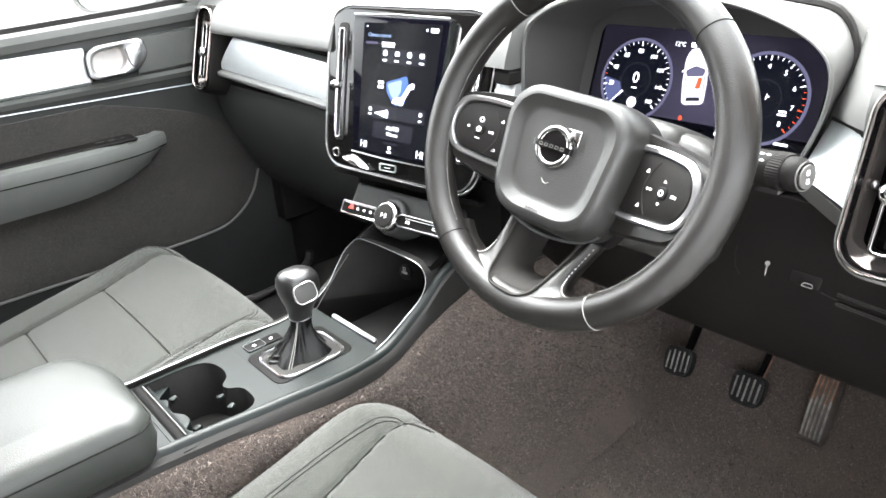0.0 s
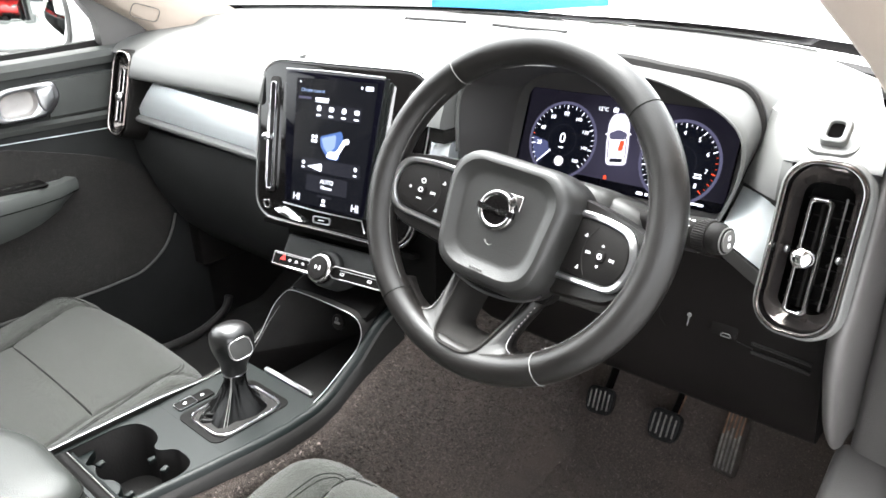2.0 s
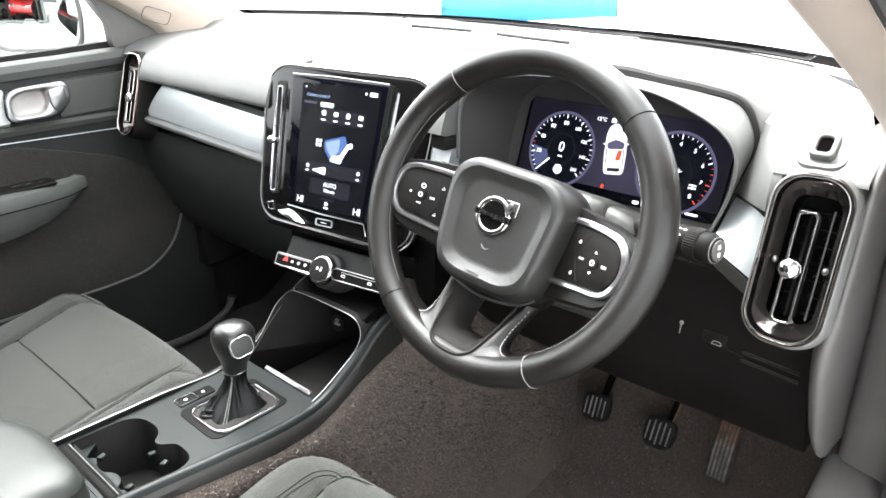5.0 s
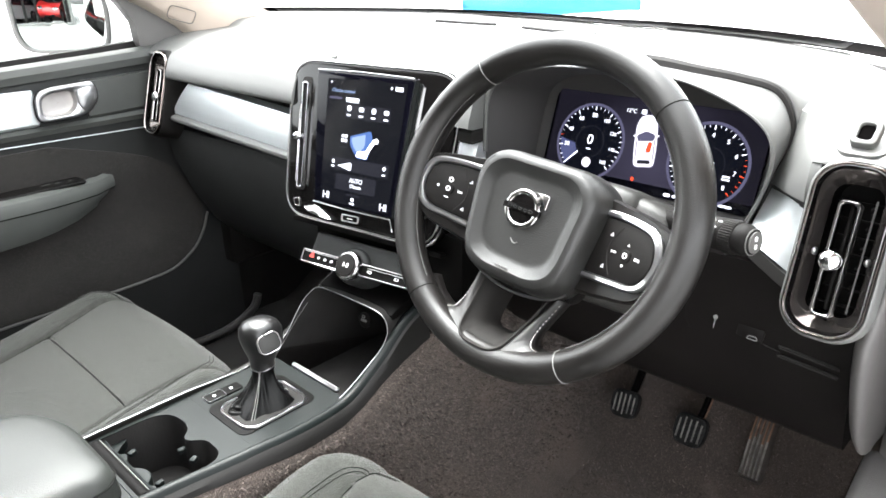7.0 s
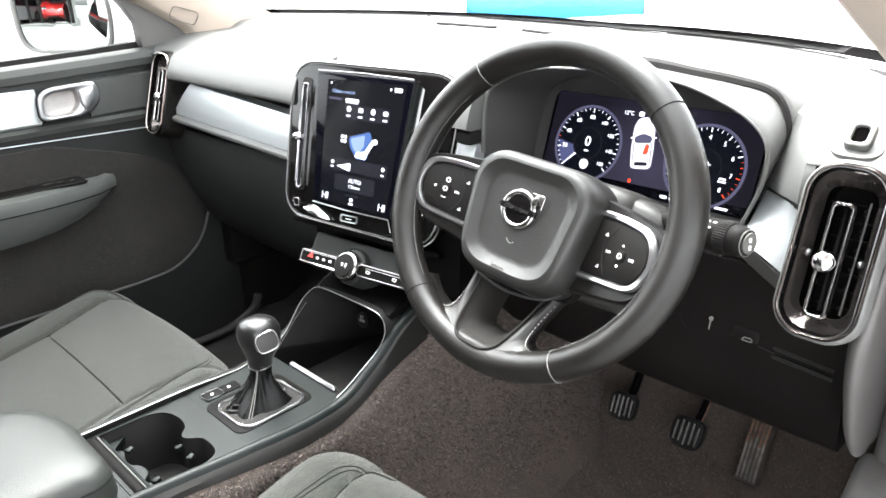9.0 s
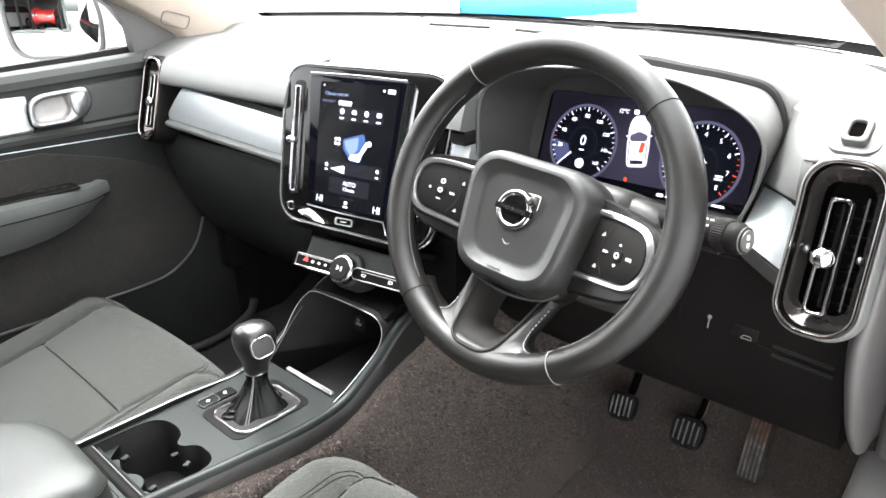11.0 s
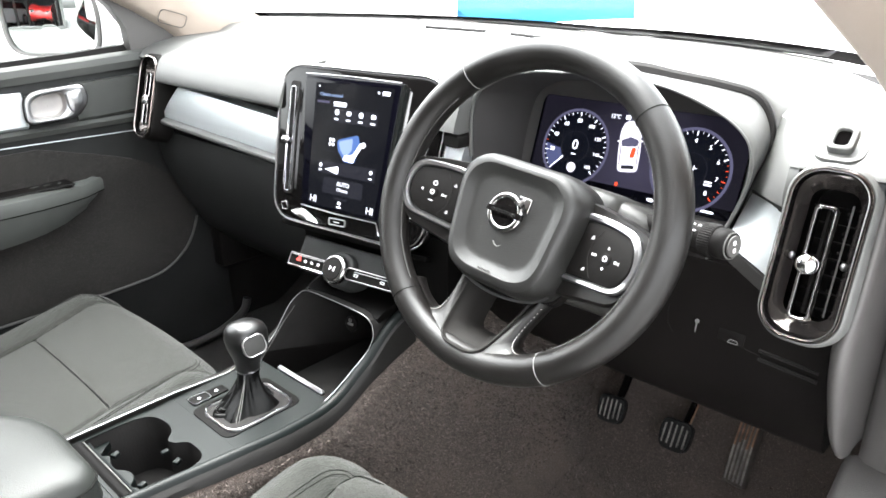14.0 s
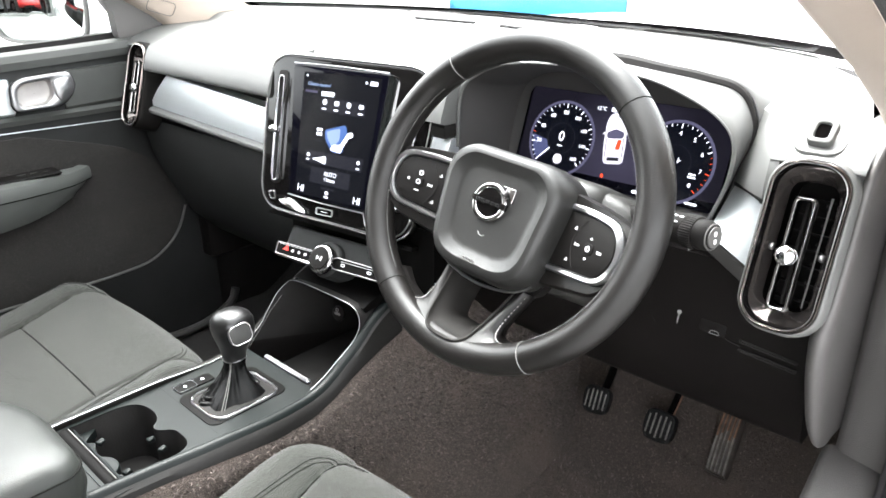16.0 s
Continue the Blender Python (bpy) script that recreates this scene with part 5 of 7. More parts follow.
for x in (-0.0365, 0.064):
    G("slider_end", circle(0.0030, 12, x, -0.0365 if x < 0 else -0.0345), LIT_WHITE, 0.0022)
    G("slider_end_bar", rrect(0.006, 0.0025, 0.0008, 2, x, -0.0435), LIT_WHITE, 0.0022)
G("auto_button", rrect(0.080, 0.024, 0.002, 3, 0.012, -0.0650), LIT_DIM, 0.0018)
letter_sub("auto_word", "AUTO", 0.0092, SC @ Matrix.Translation((0.013, -0.0605, 0.0022)), LIT_WHITE, glass)
letter_sub("auto_word", "Climate", 0.0072, SC @ Matrix.Translation((0.013, -0.0690, 0.0022)), LIT_WHITE, glass)
letter_sub("setting", "HI", 0.0150, SC @ Matrix.Translation((-0.044, -0.0895, 0.0022)), LIT_WHITE, glass)
letter_sub("setting", "HI", 0.0150, SC @ Matrix.Translation((0.0705, -0.0900, 0.0022)), LIT_WHITE, glass)
G("seat_button", rrect(0.028, 0.003, 0.001, 2, 0.010, -0.0825), LIT_DIM, 0.0018)
G("seat_button_icon", rrect(0.006, 0.005, 0.001, 2, 0.010, -0.0885), LIT_WHITE, 0.0022)
G("seat_button_caption", rrect(0.009, 0.0028, 0.001, 2, 0.010, -0.0945), LIT_WHITE, 0.0022)
home = S("home_button", Geo().band(rrect(0.034, 0.011, 0.003, 4), rrect(0.031, 0.008, 0.002, 4), 0.003, 0.0005).move(pose(0.004, -0.1185, -0.0035, 0, 0, 2)), SATIN, "satin home key frame")
_sub("dash_mark", Geo().plate(rrect(0.012, 0.0012, 0.0004, 2), 0.0005).move(SC @ pose(0.004, -0.1185, -0.004, 0, 0, 2)), LIGHT_GREY, home)
for sx, c in ((-1, -0.1125), (1, 0.1425)):
    lean = pose(c, -0.004, -0.004, 0, 0, 3.0 if sx < 0 else -3.0)
    S("vent_slot", Geo().plate(rrect(0.020, 0.176, 0.006, 5), 0.002).move(lean @ Matrix.Translation((0, 0, -0.001))), DEEP_BLACK)
    S("vent_slat_rim", Geo().band(rrect(0.0125, 0.164, 0.005, 5), rrect(0.0085, 0.160, 0.003, 5), 0.008, 0.001).move(lean @ Matrix.Translation((0.002, -0.002, 0.005))), CHROME, "chrome slat rim")
    S("vent_edge", Geo().box((-0.0006, -0.065, -0.004), (0.0006, 0.055, 0.001), 0.0003).move(lean @ Matrix.Translation((-sx * -0.010, -0.01, 0))), CHROME)
    S("vent_knob", Geo().ball((0, 0, 0), 0.0085, 14, (1.1, 0.75, 0.75)).move(lean @ Matrix.Translation((-0.003, -0.004, 0.009))), CHROME, "chrome knob")
    S("vent_stem", Geo().tube([(-0.003, -0.004, 0.0), (-0.003, -0.004, 0.008)], 0.004, 8).move(lean), SATIN)
S("edge_facet", Geo().loft([[(0.0995 - 0.0121 * f, 0.093 - 0.195 * f, 0.0008), (0.1030 - 0.0121 * f, 0.094 - 0.195 * f, 0.0006), (0.1170 - 0.0100 * f, 0.083 - 0.178 * f, -0.0080), (0.1200 - 0.0100 * f, 0.080 - 0.175 * f, -0.0120), (0.0995 - 0.0121 * f, 0.093 - 0.195 * f, -0.0120)] for f in (0.0, 0.35, 0.7, 1.0)]), SCREEN_EDGE, "bevelled glass edge that mirrors the window")
S("lower_lip", Geo().loft([[(x, y0, -0.0050), (x, y0 - 0.35 * (y0 - y1), -0.0012), (x, y1, 0.0022), (x, y1 - 0.001, -0.010), (x, y0, -0.012)] for x, y0, y1 in ((-0.088, -0.1145, -0.1160), (-0.083, -0.1115, -0.1190), (-0.074, -0.1100, -0.1225), (-0.060, -0.1120, -0.1250), (-0.045, -0.1160, -0.1262), (-0.030, -0.1225, -0.1262), (-0.024, -0.1255, -0.1260))]), SCREEN_EDGE, "upturned gloss lip below the screen")
S("corner_foot", Geo().band(rpoly([(-0.122, -0.108), (-0.108, -0.104), (-0.104, -0.118), (-0.116, -0.120)], 0.003, 3), rpoly([(-0.1195, -0.1095), (-0.1095, -0.1065), (-0.1062, -0.1162), (-0.1150, -0.1178)], 0.002, 3), 0.003, 0.0005).move(Matrix.Translation((0, 0, -0.0045))), DARK_CHROME)
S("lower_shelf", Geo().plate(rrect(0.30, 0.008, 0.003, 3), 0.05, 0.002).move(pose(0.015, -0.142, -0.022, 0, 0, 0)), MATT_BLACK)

# ---- control bar with volume knob ----
KBAR = basis((0.01, 0.052, 0.800), (0.9917, 0.1288, -0.055), (0.102, -0.82, 0.564))
ctl = thing("control_bar", (0.01, 0.08, 0.76), "slim chrome-edged control bar with a round volume knob", "audio controls")
K = lambda name, g, mat, label="": part(name, g.move(KBAR), mat, ctl, label)
K("hood", Geo().plate(rpoly([(-0.108, -0.014), (-0.110, 0.028), (0.112, 0.038), (0.112, -0.008)], 0.006, 4), 0.08, 0.010, steps=5).move(Matrix.Translation((0, 0.006, -0.012))), GLOVEBOX)
K("chrome_band", Geo().band(rpoly([(-0.106, -0.014), (-0.108, 0.006), (0.112, 0.019), (0.112, 0.001)], 0.003, 3), rpoly([(-0.1048, -0.0126), (-0.1068, 0.0048), (0.1108, 0.0178), (0.1108, 0.0022)], 0.002, 3), 0.02, 0.0006).move(Matrix.Translation((0, -0.006, 0.002))), SATIN_MID, "chrome edge")
K("key_strip", Geo().plate(rpoly([(-0.1052, -0.0130), (-0.1072, 0.0052), (0.1112, 0.0182), (0.1112, 0.0018)], 0.002, 3), 0.02).move(Matrix.Translation((0, -0.006, 0.0005))), MATT_BLACK)
K("hazard_mark", flat(rpoly([(-0.092, -0.0105), (-0.080, -0.010), (-0.085, 0.000)], 0.001, 2), Matrix(), 0.0015), RED_PLASTIC, "red hazard warning key")
for k, x in enumerate((-0.071, -0.057, -0.043, 0.036, 0.088)):
    w_ = 0.0046 if k < 3 else 0.0075
    K("key_symbol", Geo().band(rrect(w_, 0.0040, 0.001, 2, x, -0.0075 + 0.06 * (x + 0.07)), rrect(w_ - 0.0016, 0.0022, 0.0006, 2, x, -0.0075 + 0.06 * (x + 0.07)), 0.0006).move(Matrix.Translation((0, 0, 0.0013))), LIGHT_GREY)
K("chrome_sill", Geo().tube([(-0.104, -0.0205, 0.0016), (-0.060, -0.0180, 0.0024), (-0.022, -0.0158, 0.0024)], [0.0016, 0.0026, 0.0020], 8), CHROME, "bright chrome lower edge")
K("key_line", Geo().tube([(-0.103, -0.0025, 0.0012), (-0.028, 0.0018, 0.0012)], 0.0006, 5), SATIN_DARK)
K("key_line", Geo().tube([(0.030, 0.0035, 0.0012), (0.108, 0.0085, 0.0012)], 0.0006, 5), SATIN_DARK)
K("knob_collar", Geo().plate(circle(0.0285, 40), 0.05, 0.005).move(Matrix.Translation((-0.002, -0.001, 0.000))), GLOVEBOX)
knob = K("volume_knob", Geo().plate(circle(0.0230, 48), 0.022, 0.0055, steps=6).move(Matrix.Translation((-0.002, -0.003, 0.014))), BADGE_CHROME, "chrome ring knob")
_sub("knob_face", Geo().plate(circle(0.0178, 36), 0.003, 0.0008).move(KBAR @ Matrix.Translation((-0.002, -0.003, 0.0152))), HARD_BLACK, knob)
_sub("play_mark", Geo().add([KBAR @ Vector(p) for p in ((-0.0062, -0.0065, 0.0157), (-0.0062, 0.0005, 0.0157), (-0.0014, -0.003, 0.0157))], [(0, 1, 2)]), LIGHT_GREY, knob)
_sub("pause_mark", Geo().box((0.001, -0.0065, 0.0150), (0.0020, 0.0005, 0.0157), 0.0002).move(KBAR), LIGHT_GREY, knob)
_sub("pause_mark", Geo().box((0.0032, -0.0065, 0.0150), (0.0042, 0.0005, 0.0157), 0.0002).move(KBAR), LIGHT_GREY, knob)
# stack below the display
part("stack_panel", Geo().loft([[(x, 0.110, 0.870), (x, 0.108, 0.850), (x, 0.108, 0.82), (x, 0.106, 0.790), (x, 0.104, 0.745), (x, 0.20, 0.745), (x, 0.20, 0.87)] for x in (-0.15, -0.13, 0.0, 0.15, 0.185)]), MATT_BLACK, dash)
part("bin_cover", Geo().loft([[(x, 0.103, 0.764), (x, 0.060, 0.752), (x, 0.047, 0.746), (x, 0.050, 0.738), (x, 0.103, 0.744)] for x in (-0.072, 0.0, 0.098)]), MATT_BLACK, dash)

# ---- steering wheel ----
WH = basis((0.385, 0, 1.0), (1, 0, 0), (0, -math.cos(radians(24)), math.sin(radians(24))))
wheel = thing("steering_wheel", (0.385, 0.05, 0.98), "black leather steering wheel with satin silver spokes", "steering wheel")
WR = WH @ pose(0, 0, 0, 0, 0, -4.5)
WP = lambda name, g, mat, label="", sharp=40: part(name, g.move(WR), mat, wheel, label, sharp)
RP = lambda name, g, mat, label="", sharp=40: part(name, g.move(WH), mat, wheel, label, sharp)
RX, RZ, RC_Y, TUBE = 0.1728, 0.1655, -0.0058, 0.0165


def rim_point(a, extra=0.0):
    return Vector((0.0015 + (RX + extra) * math.cos(a), RC_Y + (RZ + extra) * math.sin(a), 0))


def rim_section(a, n=18):
    """The rim's cross-section: a soft oval, thicker at the grips."""
    c, out = rim_point(a), Vector((math.cos(a), math.sin(a), 0))
    grip = 1 + 0.06 * max(0, math.cos(2 * a)) ** 2
    ring = []
    for k in range(n):
        q = 2 * math.pi * k / n
        ring.append(c + out * TUBE * grip * math.cos(q) + Vector((0, 0, 1)) * TUBE * 1.12 * math.sin(q))
    return ring


RP("rim", Geo().loft([rim_section(2 * math.pi * i / 120) for i in range(120)], around=True), LEATHER, "black leather rim")
for deg in (126.5, 44.5, -60, -130.5):
    a = radians(deg)
    ring = [rim_point(a) + (p - rim_point(a)) * 1.012 for p in rim_section(a, 24)]
    RP("seam", Geo().tube(ring, 0.0005, 5, around=True), STITCH if deg in (126.5, -60) else THREAD)
# stitching along the inner edge of the grips
for d0, d1 in ((136, 226), (-56, 38)):
    n = int(abs(d1 - d0) / 1.15)
    st = Geo()
    for k in range(n):
        a = radians(d0 + (d1 - d0) * k / n)
        q = radians(196)
        c, out = rim_point(a), Vector((math.cos(a), math.sin(a), 0))
        p = c + out * TUBE * 1.045 * math.cos(q) * 1.0 + Vector((0, 0, 1)) * TUBE * 1.15 * math.sin(q) * -1.0
        t = Vector((-math.sin(a), math.cos(a), 0)) * 0.0011 + out * 0.0006
        st.tube([p - t, p + t], 0.0004, 4)
    tagged(RP("stitching", st, STITCH), kind="stuff")


# airbag pad: deep soft-cornered block, its face dished inside a raised border
def pad_ring(z, top, low, y1, y0):
    """Outline at height z: half-widths above and below, upper and lower edge."""
    h = y1 - y0
    return [(x, y, z) for x, y in rpoly([(-low, y0 + 0.12 * h), (-top, y1 - 0.16 * h), (-top * 0.70, y1), (top * 0.70, y1), (top, y1 - 0.16 * h), (low, y0 + 0.12 * h), (low * 0.62, y0), (-low * 0.62, y0)],
                                        [0.2 * h, 0.16 * h, 0.2 * top, 0.2 * top, 0.16 * h, 0.2 * h, 0.25 * low, 0.25 * low], 5)]


WP("airbag_cover", Geo().loft([pad_ring(-0.045, 0.084, 0.068, 0.043, -0.094), pad_ring(-0.030, 0.0855, 0.0705, 0.0450, -0.0945), pad_ring(-0.014, 0.0835, 0.0700, 0.0455, -0.0935), pad_ring(-0.003, 0.0805, 0.0685, 0.0445, -0.0910), pad_ring(0.0035, 0.0775, 0.0660, 0.0430, -0.0885),
                               pad_ring(0.0068, 0.0745, 0.0640, 0.0410, -0.0860), pad_ring(0.0084, 0.0715, 0.0615, 0.0388, -0.0830), pad_ring(0.0092, 0.0680, 0.0585, 0.0360, -0.0795), pad_ring(0.0093, 0.0662, 0.0570, 0.0345, -0.0777), pad_ring(0.0084, 0.0646, 0.0555, 0.0330, -0.0762),
                               pad_ring(0.0042, 0.0560, 0.0482, 0.0255, -0.0685), pad_ring(0.0030, 0.0535, 0.0458, 0.0232, -0.0660), pad_ring(0.0026, 0.0500, 0.0425, 0.0200, -0.0625), pad_ring(0.0026, 0.030, 0.027, 0.010, -0.042), pad_ring(0.0026, 0.004, 0.004, -0.012, -0.018)]),
   PAD_PLASTIC, "dark grey moulded airbag cover", 24)
# badge: a ring with an arrow and a bar, left blank
EM = Matrix.Translation((-0.0055, -0.0115, 0.0062)) @ Matrix.Diagonal((1.10, 1.04, 1.2, 1))
WP("badge_ring", Geo().band(circle(0.0208, 48), circle(0.0142, 48), 0.004, 0.0022).move(EM), BADGE_CHROME, "chrome ring badge")
WP("badge_ground", Geo().plate(circle(0.0155, 32), 0.003).move(EM @ Matrix.Translation((0, 0, -0.0012))), GLOSS_BLACK)
WP("badge_bar", Geo().plate([(-0.0215, -0.0032), (0.0215, -0.0032), (0.0215, 0.0032), (-0.0215, 0.0032)], 0.004, 0.0006).move(EM @ Matrix.Translation((0, 0, 0.0006))), GLOSS_BLACK)
for k in range(5):
    WP("badge_mark", Geo().band(rrect(0.0045, 0.0034, 0.0008, 2), rrect(0.0025, 0.0016, 0.0004, 2), 0.0008).move(EM @ Matrix.Translation((-0.0125 + 0.0062 * k, 0, 0.0012))), CHROME)
WP("badge_arrow", Geo().plate(rpoly([(0.0110, 0.0120), (0.0170, 0.0200), (0.0115, 0.0205), (0.0265, 0.0205), (0.0265, 0.0055), (0.0235, 0.0105), (0.0160, 0.0075)], 0.0006, 2), 0.004, 0.0006).move(EM), BADGE_CHROME)
WP("horn_mark", Geo().tube([(-0.008, -0.044, 0.0034), (-0.005, -0.047, 0.0034), (-0.001, -0.048, 0.0034), (0.002, -0.046, 0.0034)], 0.0006, 5), STITCH)
for k in range(4):
    WP("moulded_mark", Geo().band(rrect(0.0034, 0.0044, 0.0006, 2), rrect(0.0018, 0.0026, 0.0004, 2), 0.0006).move(Matrix.Translation((-0.010 + 0.0045 * k, -0.0765, 0.0092))), GREY_PLASTIC)


# side spokes with button pads
def spoke_z(u):
    t = min(1, max(0, (abs(u) - 0.06) / 0.09))
    return -0.024 + 0.026 * t


def side_spoke(sx):
    def lift(ol, up):
        return [(sx * x, y, spoke_z(x) + up) for x, y in ol]
    base = rpoly([(0.060, 0.030), (0.125, 0.022), (0.162, 0.012), (0.163, -0.038), (0.140, -0.062), (0.060, -0.075)], 0.012, 5)
    WP("spoke_arm", Geo().loft([lift(base, -0.022), lift(base, -0.006), lift([(x * 0.98 + 0.002, y * 0.95) for x, y in base], -0.001)]), LEATHER)
    out = rpoly([(0.060, 0.0165), (0.105, 0.0185), (0.150, 0.0130), (0.1605, -0.020), (0.147, -0.0500), (0.060, -0.0560)], [0.004, 0.02, 0.020, 0.024, 0.018, 0.004], 6)
    inn = rpoly([(0.060, 0.0095), (0.104, 0.0120), (0.143, 0.0065), (0.1525, -0.020), (0.1405, -0.0438), (0.060, -0.0492)], [0.004, 0.018, 0.014, 0.018, 0.012, 0.004], 6)
    rings = [lift(out, -0.004), lift(out, 0.002), lift([(a[0] * 0.7 + b[0] * 0.3, a[1] * 0.7 + b[1] * 0.3) for a, b in zip(out, inn)], 0.0042), lift([(a[0] * 0.2 + b[0] * 0.8, a[1] * 0.2 + b[1] * 0.8) for a, b in zip(out, inn)], 0.004), lift(inn, 0.001), lift(inn, -0.006)]
    fr = WP("silver_frame", Geo().loft(rings, around=True), SPOKE_SILVER, "satin silver spoke frame")
    pad = WP("button_pad", Geo().loft([lift(inn, -0.006), lift([(x * 0.995 + 0.0005, y * 0.98) for x, y in inn], 0.0005), lift([(x * 0.965 + 0.0037, y * 0.86 - 0.0025) for x, y in inn], 0.0022)]), HARD_BLACK, "black button pad")
    cx, cy = sx * 0.118, -0.0195
    at = lambda x, y, up: Vector((x, y, spoke_z(abs(x)) + up))
    _sub("pad_joint", Geo().tube([WR @ at(sx * (0.106 - 0.011 * math.sin(math.pi * k / 10)), 0.006 - 0.049 * k / 10, 0.0024) for k in range(11)], 0.0005, 5), DEEP_BLACK, pad)
    tilt = Matrix.Translation((cx, cy, spoke_z(abs(cx)) + 0.0038)) @ pose(0, 0, 0, 0, -sx * 16, 0)
    _sub("button", Geo().plate(rrect(0.0120, 0.0110, 0.0035, 4), 0.003, 0.001).move(WR @ tilt), HARD_BLACK, pad)
    mark = Geo().band(circle(0.0029, 16), circle(0.0018, 16), 0.0004).move(WR @ tilt @ Matrix.Translation((0, 0, 0.0004)))
    _sub("symbol", mark, LIGHT_GREY, pad)
    for dx, dy, r in ((0.0140, 0.0, 0), (-0.0140, 0.0, 180), (0.0, 0.0105, 90), (0.0, -0.0100, 270)):
        p = at(cx + dx, cy + dy, 0.0030)
        tri = [(-0.0012, -0.0016), (0.0016, 0.0), (-0.0012, 0.0016)]
        if dx:
            sym = flat([(x - 0.0013, y) for x, y in tri], Matrix(), 0.0, 0.0004)
            for ol in ([(x + 0.0010, y) for x, y in tri], rrect(0.0007, 0.0032, 0.0001, 1, 0.0030, 0)):
                g2 = flat(ol, Matrix(), 0.0, 0.0004)
                sym.add(g2.v, g2.f)
        elif sx > 0:
            sym = flat(tri, Matrix(), 0.0, 0.0004)
        else:
            sym = Geo().band(circle(0.0030, 12), circle(0.0018, 12), 0.0004) if dy > 0 else flat(rrect(0.006, 0.0012, 0.0004, 2), Matrix(), 0, 0.0004)
        _sub("symbol", sym.move(WR @ Matrix.Translation(p) @ pose(0, 0, 0, 0, -sx * 16, r if dx or sx > 0 else 0)), LIGHT_GREY, pad)
    for dy, dx in ((0.0055, 0.094), (-0.0265, 0.095)):
        p = at(sx * dx, dy - 0.010, 0.0028)
        _sub("symbol", Geo().band(rpoly([(-0.0022, -0.0017), (0.0022, -0.0017), (0.0006, 0.0022)], 0.0006, 3), rpoly([(-0.0013, -0.0010), (0.0013, -0.0010), (0.0004, 0.0012)], 0.0004, 3), 0.0004).move(WR @ Matrix.Translation(p) @ pose(0, 0, 0, 0, -sx * 16, 0)), LIGHT_GREY, pad)


side_spoke(1)
side_spoke(-1)
# lower spoke: an open fork
fork_o = rpoly([(-0.0445, -0.084), (-0.0365, -0.130), (-0.0265, -0.1615), (0.0265, -0.1615), (0.0365, -0.130), (0.0445, -0.084)], [0.004, 0.03, 0.020, 0.020, 0.03, 0.004], 6)
fork_i = rpoly([(-0.031, -0.084), (-0.027, -0.124), (-0.019, -0.1440), (0.019, -0.1440), (0.027, -0.124), (0.031, -0.084)], [0.004, 0.02, 0.010, 0.010, 0.02, 0.004], 6)
fz = lambda y: -0.031 + 0.043 * (min(0.080, max(0, -y - 0.088)) / 0.07) ** 1.15
blend = lambda f: [(a[0] * (1 - f) + b[0] * f, a[1] * (1 - f) + b[1] * f) for a, b in zip(fork_o, fork_i)]
rings = [[(x, y, fz(y) - 0.030) for x, y in fork_o], [(x, y, fz(y) + 0.0005) for x, y in fork_o], [(x, y, fz(y) + 0.0018) for x, y in blend(0.06)], [(x, y, fz(y) - 0.0010) for x, y in blend(0.14)], [(x, y, fz(y) - 0.0035) for x, y in blend(0.22)],
         [(x, y, fz(y) - 0.0070) for x, y in blend(0.55)], [(x, y, fz(y) - 0.0140) for x, y in blend(0.85)], [(x, y, fz(y) - 0.020) for x, y in fork_i], [(x * 0.9, y * 0.99 - 0.002, fz(y) - 0.045) for x, y in fork_i]]
WP("lower_spoke", Geo().loft(rings, around=True), SPOKE_PLASTIC, "dark grey forked lower spoke", 60)
WP("spoke_piping", Geo().tube([(x, y, fz(y) + 0.0018) for x, y in fork_o[3:-3]], 0.0016, 6), SPOKE_PLASTIC, "raised edge of the fork")
# leather casting between the fork, the rim and each side opening
rim_in = lambda deg, d: (0.0015 + (RX - d) * math.cos(radians(deg)), RC_Y + (RZ - d) * math.sin(radians(deg)))
near = [(0.0465, -0.086), (0.0425, -0.106), (0.0390, -0.122), (0.0345, -0.139), (0.0290, -0.152), (0.0250, -0.1605)] + [rim_in(a_, 0.0085) for a_ in (-78, -68, -60, -53, -47)]
far = [(0.0580, -0.089), (0.0555, -0.102), (0.0535, -0.114), (0.0525, -0.126), (0.0535, -0.134), (0.0570, -0.1390), (0.0640, -0.1412), (0.0740, -0.1388), (0.0860, -0.1335), (0.0960, -0.1262), (0.1050, -0.1180)]


def casting_z(p):
    """Height of the leather: the sloping spoke flows into the round of the rim."""
    d = 0.169 - math.hypot((p.x - 0.0015) * 0.978, p.y - RC_Y)
    a = 0.0186 * math.sqrt(max(0.0, 1 - (d / 0.0165) ** 2)) if d < 0.0165 else -2.0 * (d - 0.0165)
    b, k = fz(p.y) + 0.0005, 0.007
    h = min(1.0, max(0.0, 0.5 + 0.5 * (a - b) / k))
    return b + (a - b) * h + k * h * (1 - h)


